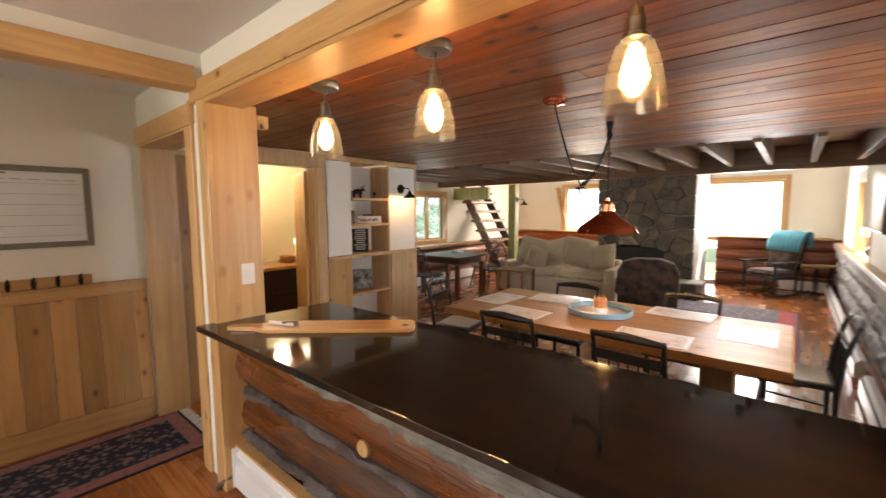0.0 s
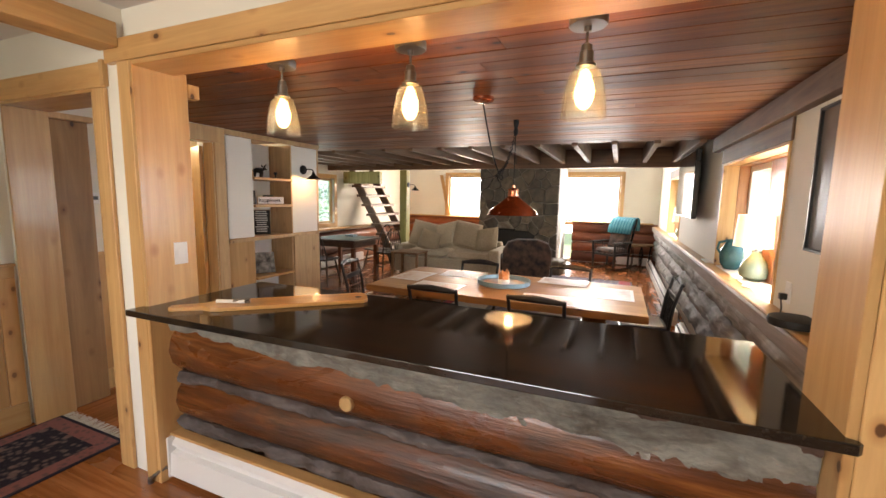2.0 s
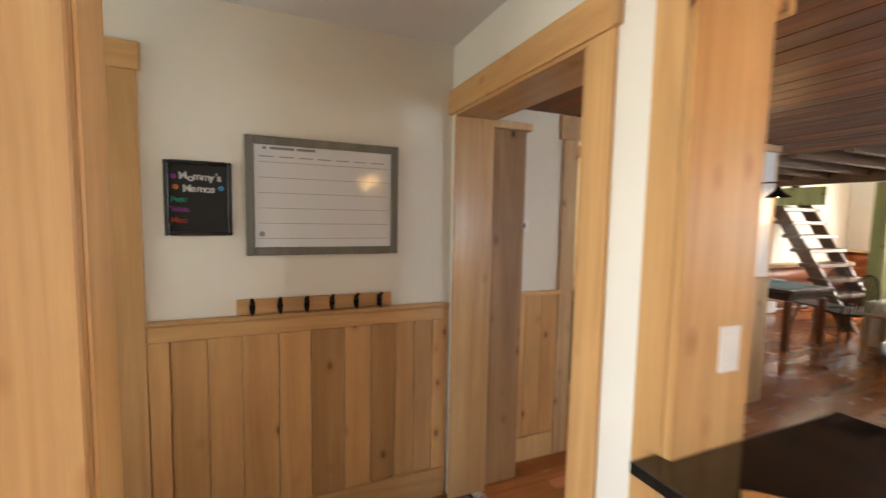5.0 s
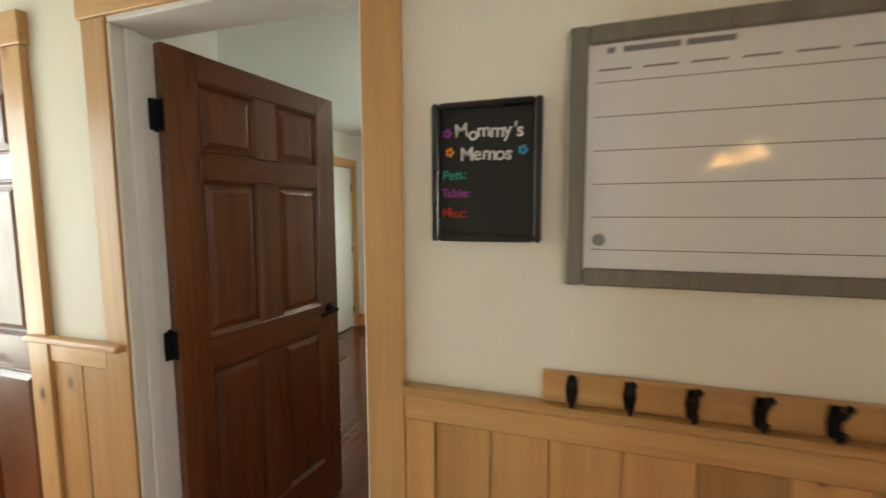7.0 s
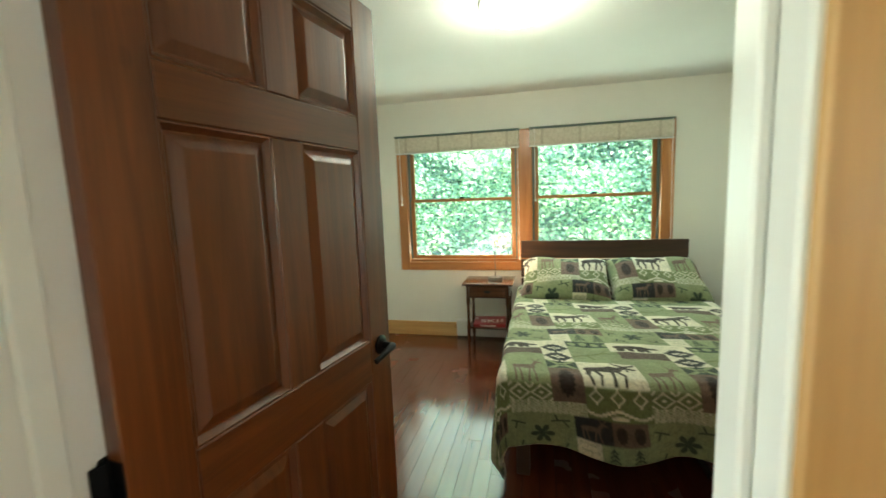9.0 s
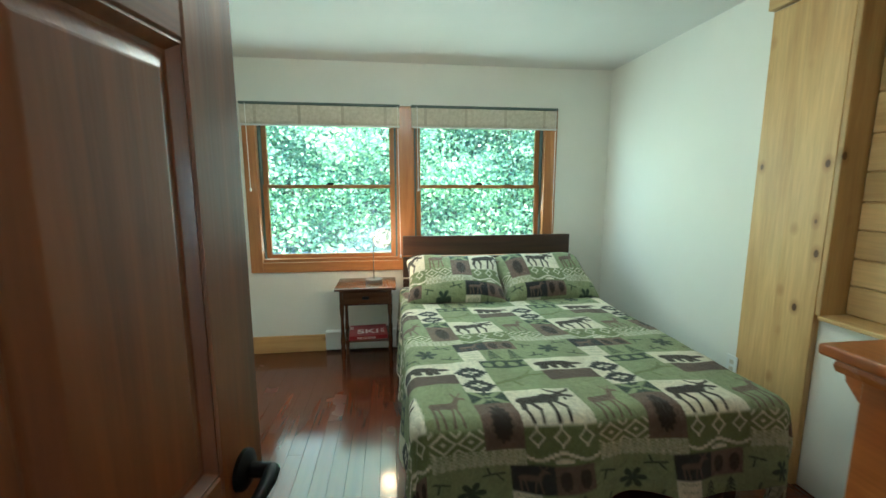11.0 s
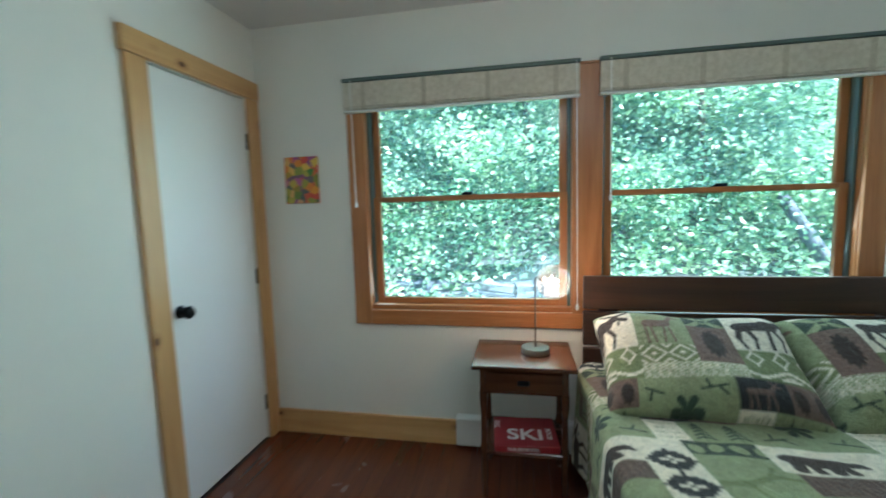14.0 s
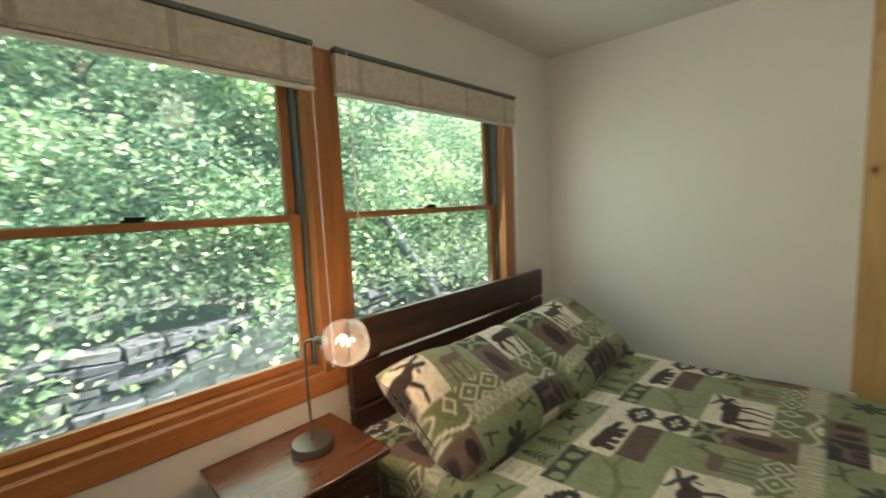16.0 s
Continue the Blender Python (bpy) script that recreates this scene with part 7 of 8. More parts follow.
# patches of the print's repeat: left, top, width, height, ground colour, motif, motif colour
REPEAT_W, REPEAT_H = 0.635, 0.88
PATCHES = [
    (0.485, 0.585, 0.15, 0.06, CREAM, "", CREAM), (0.25, 0.805, 0.235, 0.075, SAGE, "", SAGE),
    (0.0, 0.0, 0.28, 0.21, CREAM, "moose", UMBER), (0.28, 0.0, 0.205, 0.21, SAGE, "deer", BROWN),
    (0.485, 0.0, 0.15, 0.09, FOREST, "burst", SAGE), (0.485, 0.09, 0.15, 0.20, BROWN, "cone", UMBER),
    (0.0, 0.21, 0.28, 0.08, OLIVE, "diamonds", CREAM), (0.28, 0.21, 0.205, 0.08, OLIVE, "crosses", CREAM),
    (0.0, 0.29, 0.28, 0.065, OLIVE, "steps", CREAM), (0.28, 0.29, 0.29, 0.065, SAGE, "lattice", CREAM),
    (0.57, 0.355, 0.165, 0.105, CHAR, "deer", BROWN), (0.10, 0.355, 0.15, 0.105, BROWN, "cones", UMBER),
    (0.25, 0.355, 0.32, 0.23, SAGE, "snow", FOREST), (0.57, 0.29, 0.065, 0.065, SAGE, "lattice", CREAM),
    (0.57, 0.46, 0.11, 0.125, CREAM, "script", SAGE), (0.045, 0.46, 0.205, 0.125, SAGE, "firs", FOREST),
    (0.22, 0.585, 0.265, 0.13, CREAM, "bear", UMBER), (0.0, 0.585, 0.22, 0.075, FOREST, "stones", SAGE),
    (0.0, 0.66, 0.25, 0.22, SAGE, "branch", OLIVE), (0.22, 0.66, 0.03, 0.055, CREAM, "", CREAM),
    (0.25, 0.715, 0.235, 0.09, BROWN, "lattice", UMBER), (0.485, 0.645, 0.15, 0.235, CREAM, "stars", CHAR),
]


def print_colours(u, v):
    """The colour of the printed cloth at arrays of places in metres."""
    out = np.zeros((*u.shape, 3)) + np.array(SAGE)
    y = v % REPEAT_H
    for left, top, cw, ch, ground, kind, ink in PATCHES:
        x = (u - left) % REPEAT_W
        m = (x < cw) & (y >= top) & (y < top + ch)
        if m.any():
            k = motif_mask(kind, x[m] / cw, 1 - (y[m] - top) / ch)
            out[m] = np.where(k[:, None], ink, ground)
    return out


def smooth_print(u, v, step):
    s = step * 0.3
    return sum(print_colours(u + a, v + b) for a, b in ((-s, -s), (s, -s), (-s, s), (s, s))) / 4


def printed_material():
    n = Nodes("printed_cotton_quilt")
    at = n.add("ShaderNodeAttribute")
    at.attribute_name = "print"
    vec, _ = n.coords()
    f = n.noise(vec, 380, 2)
    q = n.noise(vec, 26, 3, 0.5, 1.0)
    wash = n.noise(vec, 5, 4)
    v = n.add("ShaderNodeTexVoronoi", i_Scale=34.0)
    n.link(vec, v.inputs["Vector"])
    leafy = n.noise(vec, 22, 4, 0.6, 2.0)
    base = n.mix(at.outputs["Color"], n.ramp(leafy, [(0.42, (0.45, 0.48, 0.42)), (0.5, (1.0, 1.0, 1.0)), (0.62, (1.35, 1.35, 1.25))]), 0.22, "MULTIPLY")
    base = n.mix(base, n.ramp(v.outputs["Distance"], [(0.25, (0.72, 0.72, 0.7)), (0.5, (1.1, 1.1, 1.08))]), 0.15, "MULTIPLY")
    c = n.mix(base, n.ramp(wash, [(0.3, grey(0.8)), (0.7, grey(1.12))]), 0.7, "MULTIPLY")
    c = n.mix(c, n.ramp(f, [(0.3, grey(0.82)), (0.7, grey(1.1))]), 0.5, "MULTIPLY")
    n.bump(n.mix(q, f, 0.25), 0.8, 0.02)
    return n.finish(c, 0.9, Sheen_Weight=0.1)


M["quilt"] = printed_material()


def cloth_grid(name, pts, cols, parent, label=""):
    """A sheet of cloth from a grid of places, with the print's colours on its points."""
    nu, nv = pts.shape[:2]
    idx = np.arange(nu * nv).reshape(nu, nv)
    faces = np.stack([idx[:-1, :-1], idx[1:, :-1], idx[1:, 1:], idx[:-1, 1:]], -1).reshape(-1, 4)
    me = bpy.data.meshes.new(name)
    me.from_pydata(pts.reshape(-1, 3).tolist(), [], faces.tolist())
    at = me.color_attributes.new("print", "FLOAT_COLOR", "POINT")
    at.data.foreach_set("color", np.concatenate([cols.reshape(-1, 3), np.ones((nu * nv, 1))], 1).astype(np.float32).ravel())
    me.materials.append(M["quilt"])
    me.shade_smooth()
    ob = new(name, me)
    ob.parent = parent
    if label:
        ob["label"] = label
    return ob


def wave(x, y, s, seed):
    return np.sin(x * s + seed) * np.cos(y * s * 0.83 + seed * 1.7) * 0.6 + np.sin(x * s * 1.9 + y * s * 1.3 + seed * 2.3) * 0.4


HEAD_X, FOOT_X, SIDE_A, SIDE_B, TOP = -7.12, -5.13, -0.885, 0.525, 0.598
STEP = 0.0056
us = np.arange(SIDE_A - 0.47, SIDE_B + 0.47, STEP)
vs = np.arange(0, (FOOT_X - HEAD_X) + 0.38, STEP)
U, V = np.meshgrid(us, vs, indexing="ij")
du = np.maximum(0, np.maximum(SIDE_A - U, U - SIDE_B))
dv = np.maximum(0, V - (FOOT_X - HEAD_X))
sgn = np.where(U < SIDE_A, -1.0, 1.0)
drop = np.sqrt(du ** 2 + dv ** 2)
rad = 0.045
fall = np.where(drop < rad * 1.57, rad * (1 - np.cos(np.minimum(drop / rad, 1.571))), rad + drop - rad * 1.57)
push = np.where(drop < rad * 1.57, rad * np.sin(np.minimum(drop / rad, 1.571)), rad + (drop - rad * 1.57) * 0.04)
wu, wv = du / np.maximum(drop, 1e-6), dv / np.maximum(drop, 1e-6)
hang = np.clip(drop / 0.4, 0, 1)
ripple = hang * (0.022 * np.sin(V * 13 + 0.7 * np.sin(V * 5)) * (wu > 0.6) + 0.020 * np.sin(U * 11 + 1.3 * np.sin(U * 3)) * (wv > 0.6))
push = push + ripple
X = HEAD_X + np.minimum(V, FOOT_X - HEAD_X) + push * wv + ripple * 0.3
Y = np.clip(U, SIDE_A, SIDE_B) + sgn * push * wu
Z = TOP - fall + 0.006 * wave(U, V, 7.0, 1.0) * (1 - hang) + 0.003 * wave(U, V, 21.0, 2.0)
hem = 0.03 * hang ** 2 * np.sin(U * 9 + 2) * (wv > 0.6)
Z = np.maximum(Z + hem, 0.012 + 0.01 * np.abs(wave(U, V, 9, 3)))
PTS = np.stack([X, Y, Z], -1)
qb = thing("quilt", "green patchwork quilt printed with moose, bears and pine cones", "quilt", pose(0, 0, 0))
cover = cloth_grid("cover", PTS, smooth_print(U + 0.67 - 0.13 * (V - 0.955), V - 0.955, STEP), qb)
sm = cover.modifiers.new("thick", "SOLIDIFY")
sm.thickness, sm.offset = 0.010, -1


rim = np.concatenate([PTS[0, :, :], PTS[1:, -1, :], PTS[-1, -2::-1, :]])[::5]
part("binding", tube(B(), [tuple(p) for p in rim], 0.007, 6), cloth("cream_binding", (0.34, 0.33, 0.27), (0.5, 0.47, 0.39)), qb, "pale stitched binding along the hem", True)


def pillow(at, w, h, th, seed, u0, v0, label):
    root = thing("pillow", label, "pillow", at, group="bed pillows")
    step = 0.006
    a, b = np.arange(-w / 2, w / 2 + step / 2, step), np.arange(-h / 2, h / 2 + step / 2, step)
    A, Bv = np.meshgrid(a, b, indexing="ij")
    e = np.clip((1 - np.abs(2 * A / w) ** 4) * (1 - np.abs(2 * Bv / h) ** 4), 0, 1) ** 0.42
    body = e * (1 + 0.18 * wave(A, Bv, 7, seed)) + 0.05 * wave(A, Bv, 24, seed + 2) * (1 - e)
    ear = 1 - 0.05 * np.cos(A / w * math.pi) * (np.abs(2 * Bv / h) ** 2)
    ear2 = 1 - 0.06 * np.cos(Bv / h * math.pi) * (np.abs(2 * A / w) ** 2)
    for s, nm in ((1, "front"), (-1, "back")):
        P = np.stack([A * ear2, Bv * ear, s * (th / 2 * body + 0.003)], -1)
        cloth_grid(nm, P[:, ::s], smooth_print(A + u0, -Bv + v0, step)[:, ::s], root)
    return root


pillow(pose(-6.82, -0.52, 0.705, 31, 0, 90 - 2), 0.74, 0.51, 0.26, 1.0, -0.12, 0.225, "plump pillow in a matching moose print sham against the headboard")
pillow(pose(-6.83, 0.20, 0.705, 31, 0, 90 + 4), 0.74, 0.51, 0.26, 4.0, 0.17, 0.215, "plump pillow in a matching moose print sham against the headboard")

# nightstand, lamp, book
M["stand"] = wood("nightstand_maple", (0.06, 0.021, 0.010), (0.105, 0.042, 0.019), "Y", 0.22, 0.2, 0.45, cross=8, vary=0.08)
ns = thing("nightstand", "reddish brown wooden nightstand with a drawer and shelf", "nightstand", pose(-7.06, -1.205, 0))
part("top", box(B(), -0.185, 0.195, -0.235, 0.235, 0.645, 0.667, 0.006, 2), M["stand"], ns)
part("carcass", box(B(), -0.165, 0.165, -0.20, 0.20, 0.525, 0.6445, 0.003), M["stand"], ns)
dr = part("drawer", box(B(), 0.1655, 0.178, -0.175, 0.175, 0.538, 0.632, 0.004), M["stand"], ns)
part("pull", box(B(), 0.178, 0.19, -0.028, 0.028, 0.575, 0.60, 0.005), M["black"], dr, "small dark drawer pull")
part("shelf", box(B(), -0.165, 0.165, -0.19, 0.19, 0.225, 0.243, 0.003), M["stand"], ns)
for sx in (-1, 1):
    for sy in (-1, 1):
        part("leg", lathe(B(), [(0.012, 0), (0.015, 0.03), (0.012, 0.06), (0.018, 0.10), (0.016, 0.2), (0.019, 0.225), (0.019, 0.25), (0.015, 0.28), (0.013, 0.42), (0.018, 0.46), (0.02, 0.525)], (sx * 0.15, sy * 0.185, 0), 12), M["stand"], ns, "turned leg", True)
M["book_red"] = paint("crimson_book_cover", (0.28, 0.012, 0.022), 0.35, 0.1)
bk = thing("book", "large crimson book with white lettering on the nightstand shelf", "book", pose(-7.03, -1.20, 0.244, 0, 0, 4))
part("cover", box(B(), -0.13, 0.13, -0.15, 0.15, 0.028, 0.033, 0.001), M["book_red"], bk)
part("pages", box(B(), -0.125, 0.126, -0.146, 0.146, 0.004, 0.028), M["blind"], bk, "cream page block")
part("cover", box(B(), -0.13, 0.13, -0.15, 0.15, 0, 0.004, 0.001), M["book_red"], bk)
part("spine", box(B(), 0.1262, 0.134, -0.15, 0.15, 0, 0.033, 0.002), M["book_red"], bk)


def flat_words(text, size, mat, parent, m):
    cu = bpy.data.curves.new("lettering", "FONT")
    cu.body, cu.size, cu.extrude, cu.offset = text, size, 0.0003, size * 0.02
    ob = new("lettering", cu)
    me = bpy.data.meshes.new_from_object(ob.evaluated_get(bpy.context.evaluated_depsgraph_get()))
    bpy.data.objects.remove(ob)
    me.transform(m)
    me.materials.clear()
    me.materials.append(mat)
    done = new("lettering", me)
    done.parent = parent
    return done


flat_words("SKI", 0.13, M["white"], bk, pose(0.075, -0.09, 0.0335, 0, 0, 90))
flat_words("THE", 0.04, M["white"], bk, pose(-0.02, -0.12, 0.0335, 0, 0, 180))
flat_words("BOOK", 0.035, M["white"], bk, pose(0.07, 0.125, 0.0335, 0, 0, 180))
flat_words("THE SKI BOOK", 0.022, M["white"], bk, pose(0.1345, -0.09, 0.008, 90, 0, 90))

gl = thing("globe_lamp", "slim nickel table lamp with a glass globe bulb, lit", "table lamp", pose(-7.065, -1.145, 0.6675, 0, 0, -60))
part("base", lathe(B(), [(0.066, 0), (0.069, 0.003), (0.069, 0.026), (0.066, 0.03), (0.005, 0.031)], n=32), M["nickel"], gl, "round brushed nickel base", True)
part("stem", tube(B(), [(0, 0, 0.03), (0, 0, 0.36), (0.0, 0.006, 0.374), (0.0, 0.02, 0.38), (0.0, 0.045, 0.38)], 0.0045, 10), M["nickel"], gl, "", True)
part("socket", lathe(B(), [(0.010, 0), (0.015, 0.006), (0.015, 0.034), (0.012, 0.04)], (0.0, 0.04, 0.38), 16, pose(0, 0, 0, -92, 0, 0)), M["nickel"], gl, "", True)
g = part("globe", lathe(B(), [(0.077 * math.sin(a), -0.077 * math.cos(a)) for a in [0.1 + 3.0 * i / 18 for i in range(19)]], (0.0, 0.15, 0.378), 28, pose(0, 0, 0, -90, 0, 0), closed=False), pane_glass("clear_globe_glass", (0.93, 0.84, 0.81), 0.05, 0.6, 0.035), gl, "clear glass globe", True)
g.visible_shadow = False
part("filament", tube(B(), [(0.012 * math.cos(k * 1.3), 0.12 + 0.0045 * k, 0.378 + 0.012 * math.sin(k * 1.3)) for k in range(13)], 0.0012, 6), glow("globe_filament", (1.0, 0.70, 0.45), 6.0), gl, "glowing filament")
lamp("globe_lamp_light", "POINT", 1.0, (1.0, 0.6, 0.35), pose(-6.93, -1.06, 1.03), 0.014)

# dresser beside the recess
M["cherry"] = wood("cherry_dresser", (0.25, 0.065, 0.013), (0.40, 0.125, 0.028), "X", 0.3, 0.1, 0.3, cross=7, vary=0.08)
ds = thing("dresser", "cherry wood chest of drawers with a moulded top", "dresser", pose(-4.065, 0.42, 0))
part("top", slab(B(), [(-0.47, -0.44), (0.44, -0.44), (0.44, 0.38), (-0.47, 0.38)], 1.055, 1.085, 0.01, None, 3), M["cherry"], ds, "", True)
part("cornice", slab(B(), [(-0.45, -0.42), (0.43, -0.42), (0.43, 0.37), (-0.45, 0.37)], 1.02, 1.0545, 0.015, None, 2), M["cherry"], ds, "", True)
part("body", box(B(), -0.42, 0.42, -0.38, 0.36, 0.06, 1.0195, 0.004), M["cherry"], ds)
part("plinth", box(B(), -0.43, 0.43, -0.39, 0.36, 0, 0.0595, 0.004), M["cherry"], ds)
for y in (-0.35, 0.31):
    part("corbel", slab(B(), [(0.0, 0.0), (0.045, 0.0), (0.040, -0.03), (0.018, -0.055), (0.0, -0.075)], y - 0.02, y + 0.02, 0.002, Matrix(((-1, 0, 0, -0.42), (0, 0, 1, 0), (0, 1, 0, 1.0195), (0, 0, 0, 1)))), M["cherry"], ds)
for z0, z1 in ((0.80, 0.99), (0.58, 0.78), (0.34, 0.56), (0.09, 0.32)):
    part("side_panel", box(B(), -0.428, -0.4205, -0.34, 0.32, z0, z1, 0.004), M["cherry"], ds)
# outlets
ol = thing("outlet", "white duplex outlet in the hall wainscot", "outlet", pose(-3.4885, -2.53, 0.42))
part("plate", box(B(), 0, 0.006, -0.036, 0.036, -0.058, 0.058, 0.002), M["white"], ol)
for z in (-0.02, 0.02):
    part("socket", box(B(), 0.0062, 0.0072, -0.014, 0.014, z - 0.012, z + 0.012, 0.0004), M["blind"], ol)
for p, lab in ((pose(-5.75, 0.9245, 0.43), "north"), (pose(-7.3295, 0.72, 0.38, 0, 0, -90), "window")):
    ol = thing("outlet", "white duplex wall outlet", "outlet", p)
    part("plate", box(B(), -0.036, 0.036, -0.006, 0, -0.058, 0.058, 0.002), M["white"], ol)
    for z in (-0.02, 0.02):
        part("socket", box(B(), -0.014, 0.014, -0.0072, -0.0062, z - 0.012, z + 0.012, 0.0004), M["blind"], ol)
ol = thing("outlet", "white duplex wall outlet low on the bedroom wall", "outlet", pose(-5.75, -2.7495, 0.40, 0, 0, 180))
part("plate", box(B(), -0.036, 0.036, -0.006, 0, -0.058, 0.058, 0.002), M["white"], ol)
for z in (-0.02, 0.02):
    part("socket", box(B(), -0.014, 0.014, -0.0072, -0.0062, z - 0.012, z + 0.012, 0.0004), M["black"], ol)

# white desk with a doll's house
dk = thing("desk", "white painted desk with panelled back", "desk", pose(-4.74, -1.935, 0))
part("desktop", box(B(), -0.41, 0.40, -0.34, 0.20, 0.725, 0.75, 0.006, 2), M["white"], dk)
for sx in (-1, 1):
    for sy in (-1, 1):
        part("leg", box(B(), sx * 0.375 - 0.025, sx * 0.375 + 0.025, sy * 0.2375 - 0.0975, sy * 0.2375 - 0.0475, 0, 0.7245, 0.004), M["white"], dk)
part("panel", box(B(), -0.35, 0.35, 0.155, 0.172, 0.14, 0.7245, 0.002), M["white"], dk)
part("side_panel", box(B(), -0.384, -0.37, -0.285, 0.14, 0.14, 0.7245, 0.002), M["white"], dk)
hs = thing("dollhouse", "white doll's house with a steep black roof on the desk", "dollhouse", pose(-4.73, -1.90, 0.7505))
part("body", slab(B(), [(-0.31, 0), (0.31, 0), (0.31, 0.435), (0, 0.745), (-0.31, 0.435)], -0.16, 0.17, 0.002, Matrix(((1, 0, 0, 0), (0, 0, 1, 0), (0, 1, 0, 0), (0, 0, 0, 1)))), M["white"], hs)
for s in (-1, 1):
    part("roof", slab(B(), [(0, -0.19), (0.462, -0.19), (0.462, 0.20), (0, 0.20)], 0, 0.022, 0.002, pose(0, 0, 0.762, 0, 45, 0) if s > 0 else pose(0, 0, 0.762, 0, 45, 180)), M["black_paint"], hs, "black roof board")

# ceiling light
bc = thing("ceiling_light", "round frosted glass ceiling light, lit", "ceiling light", pose(-5.42, -0.83, BED_H))
part("base", lathe(B(), [(0.19, 0), (0.19, -0.018), (0.185, -0.02)], n=36), M["white"], bc, "", True)
part("diffuser", lathe(B(), [(0.185, -0.02), (0.18, -0.045), (0.14, -0.085), (0.07, -0.108), (0.01, -0.113)], n=36), glow("bedroom_light_glow", (1.0, 0.95, 0.82), 1.6), bc, "glowing frosted dome", True)
lamp("bedroom_light", "POINT", 2, (1.0, 0.93, 0.80), pose(-5.42, -0.83, BED_H - 0.22), 0.12)

# pine boards in the recess
pb = tagged(new("wall_recess_boards"), "horizontal knotty pine boards at the back of the recess", "wall boards", kind="structure")
zc = [0.866, 1.0, 1.12, 1.25, 1.37, 1.50, 1.66, 1.83, 1.97, 2.12, 2.31]
for a, b in zip(zc, zc[1:]):
    board("board", M["pale_pine"], -5.309, -3.70, 1.04, 1.0695, a + 0.001, b - 0.001, pb, "", 0.006)


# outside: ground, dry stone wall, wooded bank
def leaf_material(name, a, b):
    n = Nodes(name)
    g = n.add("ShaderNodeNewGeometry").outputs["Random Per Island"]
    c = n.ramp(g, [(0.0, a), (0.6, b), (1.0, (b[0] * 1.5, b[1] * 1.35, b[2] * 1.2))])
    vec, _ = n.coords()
    # broad noise paints bright clumps and shaded hollows into the leaf colour
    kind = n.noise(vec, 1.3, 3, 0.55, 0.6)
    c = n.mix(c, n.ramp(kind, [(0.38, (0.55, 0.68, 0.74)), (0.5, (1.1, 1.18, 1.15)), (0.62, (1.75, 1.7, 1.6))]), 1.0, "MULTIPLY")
    d = n.add("ShaderNodeBsdfDiffuse")
    tl = n.add("ShaderNodeBsdfTranslucent")
    gs = n.add("ShaderNodeBsdfGlossy", i_Roughness=0.35)
    m1, m2 = n.add("ShaderNodeMixShader", i_0=0.5), n.add("ShaderNodeMixShader", i_0=0.04)
    n.link(c, d.inputs[0])
    n.link(c, tl.inputs[0])
    n.link(d.outputs[0], m1.inputs[1])
    n.link(tl.outputs[0], m1.inputs[2])
    n.link(m1.outputs[0], m2.inputs[1])
    n.link(gs.outputs[0], m2.inputs[2])
    n.link(m2.outputs[0], n.out.inputs["Surface"])
    return n.m


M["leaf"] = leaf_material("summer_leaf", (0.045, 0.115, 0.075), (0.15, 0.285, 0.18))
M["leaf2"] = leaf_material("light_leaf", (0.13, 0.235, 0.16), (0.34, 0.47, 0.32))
M["bark"] = stone_material("tree_bark", (0.05, 0.04, 0.03), (0.13, 0.105, 0.08))
M["earth"] = stone_material("forest_floor", (0.06, 0.08, 0.075), (0.12, 0.145, 0.14))
M["grass"] = paint("grass", (0.08, 0.13, 0.03), 0.95, 0.25, 0.4, 3)
M["slab_stone"] = stone_material("bluestone", (0.055, 0.07, 0.10), (0.15, 0.175, 0.225))


def bank_height(x, y):
    return -0.35 if x > -9.9 else min(6.0, 0.5 + (-9.9 - x) * 0.75 + 0.3 * noise.noise(Vector((x * 0.4, y * 0.4, 1))))


bm = bmesh.new()
for x0, x1, y0, y1 in ((-10.1, 400, -400, 400), (-400, -10.1, -400, -16), (-400, -10.1, 16, 400)):
    bm.faces.new([bm.verts.new(p) for p in ((x0, y0, -0.35), (x1, y0, -0.35), (x1, y1, -0.35), (x0, y1, -0.35))])
bm.faces.new([bm.verts.new(p) for p in ((-400, -16, -0.36), (-10.1, -16, -0.36), (-10.1, 16, -0.36), (-400, 16, -0.36))])
solo("ground", bm, M["grass"], "grassy ground round the house", "ground", kind="structure")
bm = bmesh.new()
gx, gy = [-9.95 - 0.5 * i for i in range(25)], [-16 + 0.8 * j for j in range(41)]
g = [[bm.verts.new((x, y, bank_height(x - 0.01, y))) for y in gy] for x in gx]
for i in range(len(gx) - 1):
    for j in range(len(gy) - 1):
        bm.faces.new((g[i][j], g[i + 1][j], g[i + 1][j + 1], g[i][j + 1]))
solo("bank", bm, M["earth"], "steep wooded bank behind the house", "bank", kind="structure", smooth=True)


